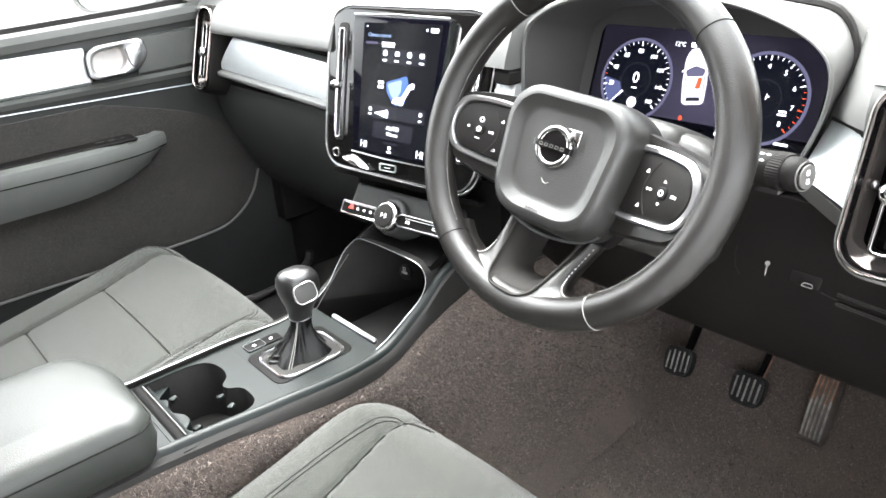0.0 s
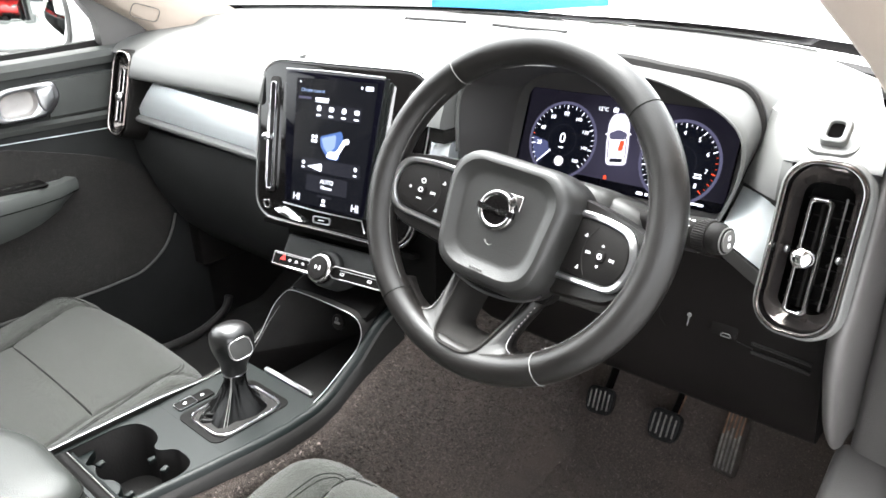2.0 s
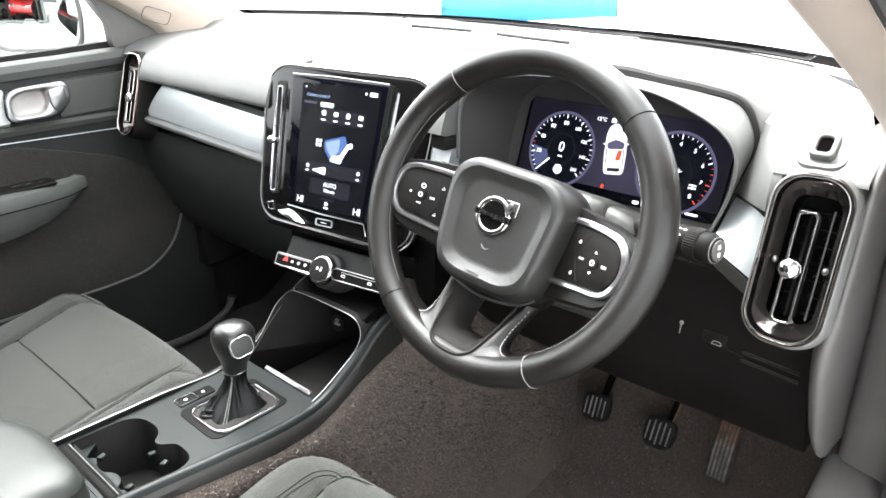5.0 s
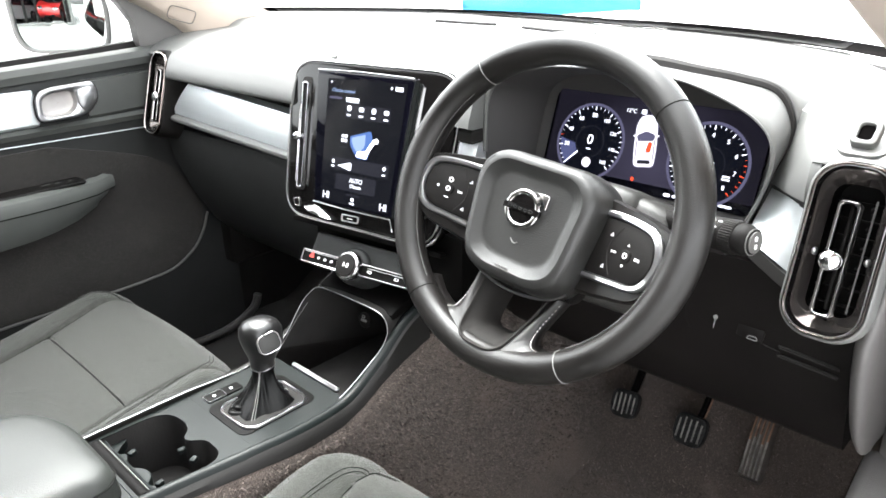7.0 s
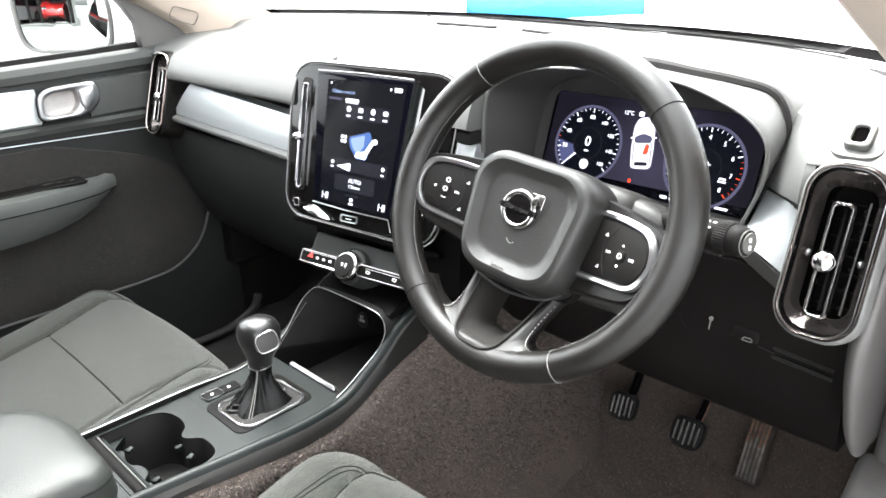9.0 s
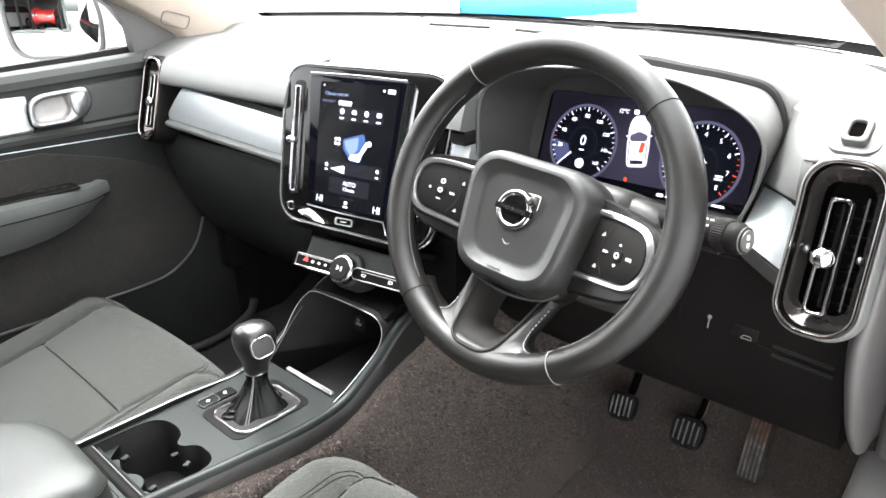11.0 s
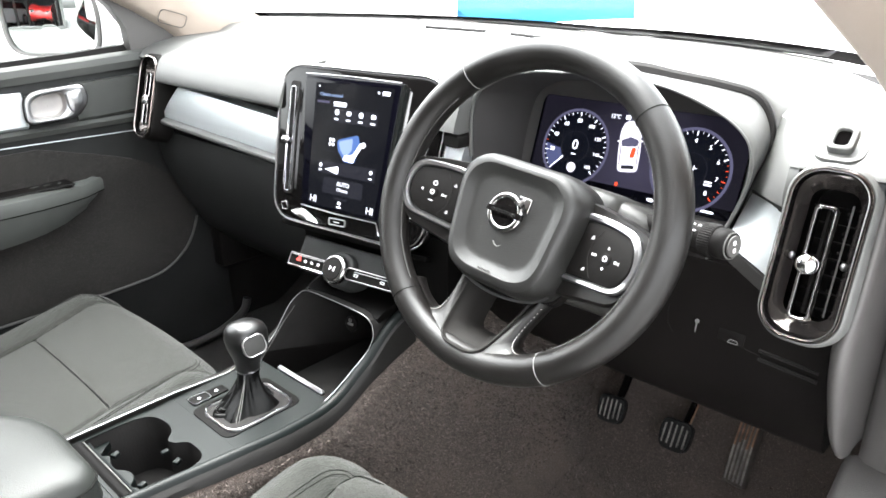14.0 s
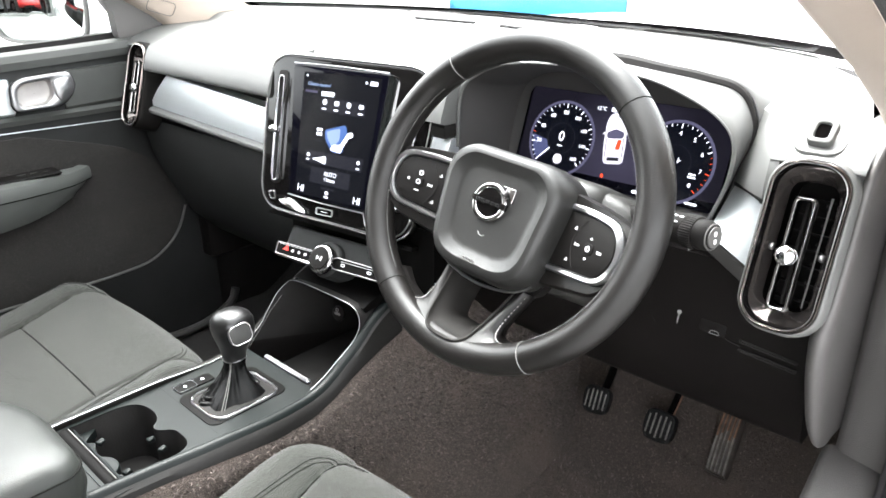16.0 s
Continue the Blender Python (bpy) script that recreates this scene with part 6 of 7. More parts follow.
a_side, b_side = spline([(x, y, 0) for x, y in near], 6), spline([(x, y, 0) for x, y in far], 6)
for sx in (-1, 1):
    rows = []
    for p, q in zip(a_side, b_side):
        row = []
        for k in range(15):
            f = k / 14
            r = p.lerp(q, f)
            z = casting_z(r) + 0.0035 * math.sin(math.pi * f) * max(0.0, min(1.0, (0.150 + p.y) / 0.03)) - 0.0060 * f ** 7
            row.append((sx * r.x, r.y, z))
        zb = row[-1][2]
        row += [(sx * q.x, q.y, zb - 0.006), (sx * (q.x - 0.002), q.y, zb - 0.016), (sx * p.x, p.y, min(row[0][2], zb) - 0.020)]
        rows.append(row)
    WP("spoke_web", Geo().loft(rows), LEATHER, "leather-covered lower spoke", 80)
    st = Geo()
    for k in range(3, len(b_side) - 2, 2):
        q, nx_ = b_side[k], b_side[k + 1]
        inw = (a_side[k] - q).normalized() * 0.0012
        d = (nx_ - q).normalized() * 0.0009
        st.tube([Vector((sx * (q.x + inw.x + e * d.x), q.y + inw.y + e * d.y, casting_z(q + inw + d * e) - 0.0024)) for e in (-1, 1)], 0.00055, 4)
    tagged(WP("stitching", st, STITCH_PALE), kind="stuff")
trim = [(0.0, -0.0990), (0.020, -0.0975), (0.036, -0.0945), (0.050, -0.0900), (0.060, -0.0840), (0.0665, -0.0780)]
trim = [(-x, y) for x, y in trim[:0:-1]] + trim
WP("hub_trim", Geo().tube(spline([(x, y, -0.016 if abs(x) < 0.08 else spoke_z(abs(x)) - 0.004) for x, y in trim], 5), 0.0016, 8), SATIN_DARK, "thin silver trim under the airbag cover")
WP("hub_back", Geo().loft([pad_ring(-0.085, 0.060, 0.055, 0.020, -0.09), pad_ring(-0.060, 0.070, 0.066, 0.030, -0.100), pad_ring(-0.040, 0.080, 0.068, 0.042, -0.101)]), HARD_BLACK)
col = thing("steering_column", (0.385, 0.12, 0.95), "grey plastic steering column shroud", "steering column")
part("shroud", Geo().loft([[(x * s, y * s - 0.034 + 0.004 * math.cos(x * 22), z) for x, y in rrect(0.165, 0.125, 0.045, 8)] for z, s in ((-0.27, 1.15), (-0.17, 1.1), (-0.12, 1.0), (-0.090, 0.95), (-0.081, 0.90), (-0.078, 0.8))]).move(WH), COLUMN_GREY, col, sharp=60)


def shroud_row(x, top, front, low=-0.060):
    """Upright section of the upper shroud at x, rounded over its top towards the wheel."""
    pts = [(low, front), (0.25 * top + low * 0.3, front + 0.003), (0.62 * top, front + 0.001), (0.86 * top, front - 0.004), (0.97 * top, front - 0.012), (top, front - 0.024), (top + 0.001, front - 0.060), (top, front - 0.110), (low, front - 0.110)]
    return [WH @ Vector((x, y, z)) for y, z in pts]


for sx in (1, -1):
    part("upper_shroud", Geo().loft([shroud_row(sx * x, t_, f_) for x, t_, f_ in ((0.0, 0.0425, -0.060), (0.030, 0.0420, -0.060), (0.055, 0.0405, -0.061), (0.070, 0.0380, -0.063), (0.077, 0.0340, -0.067), (0.080, 0.026, -0.075))]), COLUMN_GREY, col, sharp=60)
    part("stalk_collar", Geo().loft([shroud_row(sx * x, t_, f_, -0.028 + 0.3 * (x - 0.07)) for x, t_, f_ in ((0.070, 0.0345, -0.074), (0.085, 0.0340, -0.074), (0.098, 0.0300, -0.075), (0.108, 0.0255, -0.077), (0.114, 0.0205, -0.080), (0.117, 0.0130, -0.086))]), COLUMN_GREY, col, sharp=60)
# light stalk on the outer side, wiper stalk half hidden on the inner side
for sx, name, lab in ((1, "light_stalk", "black column stalk with a ribbed twist end and white symbols"), (-1, "wiper_stalk", "black column stalk behind the wheel")):
    stalk = thing(name, (0.385 + sx * 0.08, 0.09, 0.96), lab, "column stalk")
    root, tip = Vector((0.385 + sx * 0.07, 0.098, 0.976)), Vector((0.385 + sx * 0.203, 0.070, 0.985))
    if sx < 0:
        tip = Vector((0.20, 0.085, 0.985))
    ax = (tip - root).normalized()
    ST = basis(root, (0, 0, 1), ax)
    ln = (tip - root).length
    ST = ST @ Matrix.Diagonal((0.84, 0.84, 1, 1))
    prof = [(0.0, 0.010), (0.04, 0.012), (0.055, 0.0165), (ln - 0.050, 0.0185), (ln - 0.029, 0.0198), (ln - 0.026, 0.0190)]
    part("arm", Geo().loft([[(r * math.cos(q), r * 0.9 * math.sin(q), z) for q in (2 * math.pi * j / 20 for j in range(20))] for z, r in prof]).move(ST), HARD_BLACK, stalk)
    ring = []
    g = Geo()
    for z, r in ((ln - 0.028, 0.0185), (ln - 0.026, 0.0202), (ln - 0.0165, 0.0202), (ln - 0.0145, 0.0190)):
        ring.append([((r - (0.0007 if j % 2 else 0)) * math.cos(2 * math.pi * j / 84), (r - (0.0007 if j % 2 else 0)) * math.sin(2 * math.pi * j / 84), z) for j in range(84)])
    part("ribbed_ring", g.loft(ring).move(ST), HARD_BLACK, stalk)
    part("end_cap", Geo().loft([[(r * math.cos(q), r * math.sin(q), z) for q in (2 * math.pi * j / 28 for j in range(28))] for z, r in ((ln - 0.015, 0.0175), (ln - 0.010, 0.0184), (ln - 0.005, 0.0182), (ln - 0.002, 0.0164), (ln, 0.0146), (ln + 0.0020, 0.0140), (ln + 0.003, 0.004))]).move(ST), HARD_BLACK, stalk)
    part("end_disc", Geo().plate(circle(0.0125, 24), 0.002, 0.0006).move(ST @ Matrix.Translation((0, 0, ln + 0.0038))), GREY_PLASTIC, stalk)
    part("end_ring", Geo().tube([ST @ Vector((0.0150 * math.cos(q), 0.0150 * math.sin(q), ln + 0.0008)) for q in (2 * math.pi * j / 32 for j in range(32))], 0.0008, 5, around=True), GREY_PLASTIC, stalk)
    if sx > 0:
        for k in range(2):
            part("end_symbol", Geo().band(rrect(0.0055, 0.0045, 0.0012, 3), rrect(0.0032, 0.0024, 0.0006, 3), 0.0005).move(ST @ Matrix.Translation((0.0045 - 0.009 * k, 0.001, ln + 0.0044))), LIGHT_GREY, stalk)
        for k, (up, dz) in enumerate(((66, 0.031), (66, 0.038), (66, 0.046), (40, 0.034), (40, 0.042))):
            q = radians(90 - up)
            part("stalk_symbol", Geo().ball((0.0190 * math.cos(q), 0.0172 * math.sin(q), ln - dz), 0.0020, 8, (0.5, 0.9, 1.3)).move(ST), LIGHT_GREY, stalk)

# ---- centre console ----
con = thing("centre_console", (0.02, -0.2, 0.4), "satin charcoal centre console with cup holders and open storage bin", "centre console")
DECK = 0.660
CX0, CX1 = -0.066, 0.112


def far_x(y):
    """Inner edge of the console's far rail, spreading to the bin."""
    f = min(1.0, max(0.0, (y + 0.13) / 0.09))
    return CX0 - 0.016 * f * f * (3 - 2 * f)



def rail_z(y):
    """Height of the console's side rails, rising forward to the stack."""
    pts = [(-0.60, 0.670), (-0.20, 0.668), (-0.12, 0.662), (-0.07, 0.661), (-0.04, 0.668), (-0.009, 0.686), (0.025, 0.707), (0.045, 0.728), (0.08, 0.748), (0.12, 0.758)]
    for (a, za), (b, zb) in zip(pts, pts[1:]):
        if y <= b:
            t = max(0, (y - a) / (b - a))
            return za + (zb - za) * t
    return pts[-1][1]


def rail(name, sgn):
    rows, side = [], []
    for i in range(61):
        y = -0.60 + 0.70 * i / 60
        x = (rail_x(y - 0.03) + 2 * rail_x(y) + rail_x(y + 0.03)) / 4 if sgn > 0 else far_x(y)
        z = (rail_z(y - 0.012) + rail_z(y) + rail_z(y + 0.012)) / 3
        d = tunnel_top(y) - 0.003 if sgn > 0 else 0.62
        rows.append([(x + sgn * 0.002, y, z - 0.014), (x, y, z - 0.002), (x + sgn * 0.004, y, z + 0.0005), (x + sgn * 0.010, y, z - 0.001), (x + sgn * 0.0145, y, z - 0.006), (x + sgn * 0.0145, y, z - 0.014)])
        side.append([(x + sgn * 0.0140, y, z - 0.0062), (x + sgn * 0.0185, y, z - 0.0095), (x + sgn * 0.0215, y, z * 0.4 + d * 0.6), (x + sgn * 0.0235, y, d), (x + sgn * 0.010, y, d)])
    ob = part(name, Geo().loft(rows), CONSOLE_GREY if sgn > 0 else FLANK, con, sharp=50)
    _sub("rail_flank", Geo().loft(side), FLANK, ob, "darker matt flank")


rail("side_rail", 1)
rail("side_rail", -1)
# bright line along the inner edges
part("edge_line", Geo().tube([(far_x(-0.60 + 0.545 * i / 40) + 0.001, -0.60 + 0.545 * i / 40, rail_z(-0.60 + 0.545 * i / 40) + 0.0004) for i in range(41)], 0.0005, 6), SATIN_DARK, con)
# deck pieces around the openings: cup bay y -0.345..-0.240, gate plate y -0.20..-0.085
CUP = rpoly([(-0.060, -0.345), (0.086, -0.345), (0.0945, -0.320), (0.0935, -0.252), (0.080, -0.238), (0.044, -0.238), (0.032, -0.254), (0.020, -0.257), (0.008, -0.243), (-0.012, -0.237), (-0.044, -0.242), (-0.058, -0.262)], [0.004, 0.004, 0.012, 0.014, 0.014, 0.010, 0.006, 0.007, 0.008, 0.014, 0.016, 0.018], 5)


def around(outline, lo, hi):
    """Points on the box lo..hi in the direction of each outline point from the box's middle."""
    cx, cy = (lo[0] + hi[0]) / 2, (lo[1] + hi[1]) / 2
    out = []
    for x, y in outline:
        dx, dy = x - cx, y - cy
        k = min((hi[0] - cx) / abs(dx) if dx else 99, (hi[1] - cy) / abs(dy) if dy else 99)
        out.append((cx + dx * k, cy + dy * k))
    return out


part("cup_deck", Geo().band(around(CUP, (CX0, -0.352), (CX1, -0.205)), CUP, 0.012, 0.0).move(Matrix.Translation((0, 0, DECK))), CONSOLE_GREY, con)
part("cup_well", Geo().loft([[(x, y, DECK - 0.002) for x, y in CUP], [(x * 0.99, y * 0.998 - 0.001, DECK - 0.012) for x, y in CUP], [(x * 0.97, y * 0.99 - 0.003, DECK - 0.05) for x, y in CUP], [(x * 0.95, y * 0.98 - 0.006, DECK - 0.085) for x, y in CUP], [(x * 0.02, -0.29 + (y + 0.29) * 0.02, DECK - 0.086) for x, y in CUP]], ends=False), DEEP_BLACK, con, sharp=60)
# insert with scalloped edge that holds the cups, and its soft tabs
ins = rpoly([(-0.058, -0.343), (0.088, -0.343), (0.084, -0.326), (0.066, -0.318), (0.056, -0.326), (0.041, -0.311), (0.024, -0.311), (0.010, -0.322), (-0.010, -0.323), (-0.026, -0.314), (-0.034, -0.326), (-0.046, -0.314), (-0.057, -0.300)], [0.002, 0.002, 0.006, 0.006, 0.007, 0.007, 0.007, 0.008, 0.008, 0.006, 0.006, 0.006, 0.003], 4)
part("cup_insert", Geo().plate(ins, 0.014, 0.002).move(Matrix.Translation((0, 0, DECK - 0.014))), CONSOLE_GREY, con)
for x, y, w, r in ((-0.024, -0.309, 0.0065, 20), (0.019, -0.262, 0.006, -10), (0.049, -0.261, 0.006, 30), (0.059, -0.312, 0.006, 15)):
    part("cup_tab", Geo().plate(rpoly([(-w, -0.006), (w * 0.7, -0.006), (w, 0.005), (-w * 0.4, 0.007)], 0.003, 3), 0.006, 0.002).move(pose(x, y, DECK - 0.014, 14, 0, r) @ Matrix.Scale(0.85, 4)), CONSOLE_GREY, con)
part("divider", Geo().loft([[(x, -0.340, DECK - 0.020), (x, -0.336, DECK - 0.014), (x, -0.328, DECK - 0.016), (x, -0.326, DECK - 0.030), (x, -0.340, DECK - 0.030)] for x in (-0.058, 0.0, 0.083)]), CONSOLE_GREY, con)
part("roller_frame", Geo().box((CX0, -0.378, DECK - 0.020), (0.092, -0.3525, DECK), 0.0005), CONSOLE_GREY, con)
part("roller_cover", Geo().loft([[(-0.058, y, z), (0.086, y, z)] for y, z in ((-0.352, DECK - 0.006), (-0.346, DECK + 0.0015), (-0.339, DECK + 0.003), (-0.333, DECK + 0.0005), (-0.330, DECK - 0.008), (-0.336, DECK - 0.012), (-0.350, DECK - 0.012))], closed=False), MATT_BLACK, con, "black roller cover, open", sharp=50)
# thin grey tube paints the highlight along the black roller
part("roller_highlight", Geo().tube([(-0.056, -0.3335, DECK + 0.0008), (0.084, -0.3335, DECK + 0.0008)], 0.0009, 6), GREY_PLASTIC, con)
part("roller_groove", Geo().tube([(-0.058, -0.3275, DECK - 0.006), (0.084, -0.3275, DECK - 0.006)], 0.0020, 8), CONSOLE_GREY, con)
part("rear_deck", Geo().box((CX0, -0.60, DECK - 0.02), (0.090, -0.378, DECK), 0.0005), CONSOLE_GREY, con)
part("gear_deck", Geo().box((CX0, -0.205, DECK - 0.012), (CX1, -0.058, DECK), 0.0002), CONSOLE_GREY, con)
part("console_core", Geo().box((-0.10, -0.60, 0.36), (0.110, 0.80, 0.565), 0.01), DEEP_BLACK, con)
part("stack_core", Geo().box((-0.12, 0.215, 0.56), (0.125, 0.80, 0.80), 0.01), DEEP_BLACK, con)
part("console_side", Geo().box((-0.098, -0.60, 0.56), (-0.086, 0.20, 0.640), 0.004), HARD_BLACK, con)
# switches beside the gate
sw = part("brake_switch", Geo().plate(rrect(0.021, 0.056, 0.004, 3, -0.034, -0.166), 0.004, 0.001).move(Matrix.Translation((0, 0, DECK + 0.002))), MATT_BLACK, con)
for y in (-0.180, -0.153):
    _sub("switch_symbol", Geo().plate(circle(0.0024, 12, -0.034, y), 0.001).move(Matrix.Translation((0, 0, DECK + 0.0028))), LIGHT_GREY, sw)
_sub("switch_frame", Geo().band(rrect(0.0210, 0.029, 0.004, 3, -0.034, -0.1795), rrect(0.0200, 0.0280, 0.0035, 3, -0.034, -0.1795), 0.002, 0.0004).move(Matrix.Translation((0, 0, DECK + 0.0028))), SATIN_DARK, sw)
# open bin with bright lip
BX0, BX1 = -0.082, 0.104
lip = spline([(BX0, -0.050, 0.660), (BX0, -0.020, 0.680), (BX0, -0.002, 0.702), (BX0 + 0.001, 0.016, 0.724), (BX0 + 0.008, 0.030, 0.739), (-0.060, 0.036, 0.747), (-0.012, 0.036, 0.751), (0.055, 0.036, 0.752), (0.084, 0.036, 0.750), (0.098, 0.036, 0.740), (0.102, 0.033, 0.722), (0.102, 0.020, 0.704), (0.102, -0.009, 0.686), (0.102, -0.043, 0.667), (0.102, -0.062, 0.660)], 5)
part("bin_seam", Geo().tube([(-0.078, -0.062, 0.636), (-0.078, -0.025, 0.674), (-0.078, 0.0, 0.700), (-0.078, 0.023, 0.719)], 0.0005, 5), GREY_PLASTIC, con)
part("bin_lip", Geo().tube(lip, 0.0007, 8), SATIN_DARK, con, "bright lip round the storage bin")
part("bin_shell", Geo().loft([lip, [(p.x * 0.985, p.y + 0.03, p.z - 0.006) for p in lip], [(p.x * 0.97, 0.20 + 0.1 * p.y, 0.60 + (p.z - 0.67) * 0.9) for p in lip], [(p.x * 0.1, 0.21, 0.63) for p in lip]], closed=False), DEEP_BLACK, con)
part("bin_floor", Geo().box((BX0, -0.055, 0.588), (BX1, 0.21, 0.596), 0.002), DEEP_BLACK, con)
for x in (BX0 - 0.004, BX1 + 0.001):
    part("bin_wall", Geo().loft([[(x, y, 0.59), (x, y, rail_z(y) - 0.006), (x + 0.003, y, rail_z(y) - 0.006), (x + 0.003, y, 0.59)] for y in (-0.06, -0.03, 0.0, 0.03, 0.06, 0.10, 0.20)]), HARD_BLACK, con)
part("tray_bar", Geo().box((-0.022, -0.057, DECK - 0.004), (0.088, -0.049, DECK + 0.006), 0.003), SATIN_DARK, con, "satin bar at the bin's edge")
part("socket", Geo().plate(circle(0.013, 24), 0.004, 0.001).move(basis((-0.005, 0.078, 0.690), (1, 0, 0), (0.1, -0.9, 0.2))), HARD_BLACK, con)
part("socket_symbol", Geo().plate(rrect(0.012, 0.004, 0.001, 2), 0.001).move(basis((-0.005, 0.0765, 0.690), (1, 0, 0), (0.1, -0.9, 0.2))), STITCH, con)
part("socket_symbol", Geo().band(rrect(0.006, 0.005, 0.001, 2), rrect(0.004, 0.003, 0.0006, 2), 0.001).move(basis((-0.005, 0.0765, 0.697), (1, 0, 0), (0.1, -0.9, 0.2))), STITCH, con)

# ---- gear lever ----
gear = thing("gear_lever", (0.028, -0.14, DECK), "black leather gear lever with gaiter in a chrome frame", "gear lever")
GM = Matrix.Translation((0.036, -0.143, DECK - 0.002))
part("gate_plate", Geo().plate(rrect(0.096, 0.122, 0.014, 5), 0.006, 0.0005).move(GM @ Matrix.Translation((-0.005, 0.0, 0.0032))), MATT_BLACK, gear)
part("chrome_frame", Geo().band(rrect(0.0835, 0.1040, 0.020, 8), rrect(0.0770, 0.0975, 0.0170, 8), 0.006, 0.0020).move(GM @ Matrix.Translation((0, 0, 0.0064))), SATIN_MID, gear, "chrome gaiter frame")
part("frame_line", Geo().tube([GM @ Vector((x, y, 0.0068)) for x, y in rrect(0.0805, 0.1010, 0.0186, 8)], 0.0007, 6, around=True), CHROME, gear)
part("well", Geo().plate(rrect(0.0775, 0.098, 0.017, 8), 0.001).move(GM @ Matrix.Translation((0, 0, 0.0036))), DEEP_BLACK, gear)
top = Vector((0.006, -0.120, 0.700))
foot = Vector((0.036, -0.143, DECK - 0.001))
rings = []
for k in range(25):
    s = k / 24
    c = foot.lerp(top, s ** 0.75) + Vector((0, 0, 0.003 * math.sin(math.pi * s)))
    open_ = (1 - s) ** 2.9
    wave = math.sin(math.pi * min(1, 0.10 + s * 0.9))
    ring = []
    for j in range(72):
        q = 2 * math.pi * j / 72
        # sharp pleats that run from the corners up to the collar
        ridge = sum(amp * math.exp(-(((q - at - sw_ * s + math.pi) % (2 * math.pi) - math.pi) / wd) ** 2) for at, sw_, wd, amp in
                    ((-1.05, 0.45, 0.15, 0.42), (-0.25, -0.35, 0.14, 0.34), (0.6, 0.1, 0.2, 0.3), (1.7, 0.0, 0.2, 0.3), (2.6, 0.3, 0.17, 0.40), (-2.25, -0.55, 0.14, 0.46), (-1.70, 0.2, 0.09, 0.24), (3.1, -0.4, 0.12, 0.3)))
        fold = 0.86 + (ridge * 0.5 - 0.04) * wave + 0.22 * (1 - wave)
        box_r = 1 / max(abs(math.cos(q)), abs(math.sin(q))) ** (0.75 * (1 - s))
        ring.append(c + Vector(((0.0140 + 0.0195 * open_) * math.cos(q) * fold * box_r, (0.0155 + 0.0275 * open_) * math.sin(q) * fold * box_r, 0.004 * math.sin(4 * q + 0.6) * open_ - 0.004 * open_ ** 3)))
    rings.append(ring)
part("gaiter", Geo().loft(rings), GAITER, gear, "creased black leather gaiter", sharp=70)
for a in (-0.86, -0.78):
    part("gaiter_seam", Geo().tube([r[int((a % (2 * math.pi)) / (2 * math.pi) * 72)] + Vector((0.0006, -0.0006, 0)) for r in rings], 0.0006, 5), STITCH_DIM, gear)
for at_, sz, dx, dy in ((0.0, 0.026, -0.016, -0.026), (1.2, 0.018, -0.018, -0.020)):
    part("gaiter_fold", Geo().tube([foot + Vector((dx + sz * 0.5 * math.cos(q), dy + sz * 0.62 * math.sin(q), 0.004 + 0.003 * math.sin(q + at_))) for q in (2 * math.pi * j / 26 for j in range(26))], [0.0042 + 0.0014 * math.sin(j * 0.7 + at_) for j in range(26)], 8, around=True), GAITER, gear, sharp=80)
part("collar", Geo().tube([top + Vector((0.0150 * math.cos(q), 0.0160 * math.sin(q), 0.001)) for q in (2 * math.pi * j / 24 for j in range(24))], 0.0012, 6, around=True), SATIN_DARK, gear)
KT = basis(top, (1, 0.1, 0.1), (-0.02, 0.06, 1))
prof = [(0.0, 0.0150, 0.0160, 0.0), (0.010, 0.0160, 0.0170, 0.0), (0.018, 0.0185, 0.0195, 0.001), (0.026, 0.0230, 0.0235, 0.002), (0.037, 0.0268, 0.0272, 0.002), (0.049, 0.0280, 0.0290, 0.001), (0.060, 0.0272, 0.0282, 0.001), (0.068, 0.0228, 0.024, 0.001), (0.0725, 0.0145, 0.0155, 0.001), (0.074, 0.003, 0.004, 0.001)]
part("knob", Geo().loft([[(w * math.copysign(abs(math.cos(q)) ** 0.8, math.cos(q)), y0 + d * math.copysign(abs(math.sin(q)) ** 0.8, math.sin(q)), z) for q in (2 * math.pi * j / 32 for j in range(32))] for z, w, d, y0 in prof]).move(KT), KNOB, gear, "smooth black leather knob", sharp=60)
BG = KT @ basis((0.0266, -0.0060, 0.0478), (0.28, 0.95, 0.22), (0.92, -0.27, 0.22))
bz = part("knob_badge", Geo().band(rrect(0.033, 0.029, 0.010, 5), rrect(0.030, 0.026, 0.009, 5), 0.010, 0.0012).move(BG @ Matrix.Translation((0, 0, 0.0030))), SATIN_MID, gear, "satin framed shift pattern badge")
_sub("badge_face", Geo().plate(rrect(0.0305, 0.0265, 0.009, 5), 0.008, 0.001).move(BG @ Matrix.Translation((0, 0, 0.0026))), COLUMN_GREY, bz)

# ---- armrest ----
arm = thing("armrest", (0.02, -0.5, 0.66), "padded charcoal vinyl armrest lid on the console", "armrest")


def arm_ring(z, ins):
    return [(x, y, z) for x, y in rpoly([(-0.098 + ins, -0.72), (0.118 - ins, -0.72), (0.120 - ins, -0.384 - ins), (0.100 - ins, -0.366 - ins), (-0.030 + ins, -0.366 - ins), (-0.098 + ins, -0.394 - ins)], [0.01, 0.01, 0.012, 0.012, 0.04, 0.03], 5)]


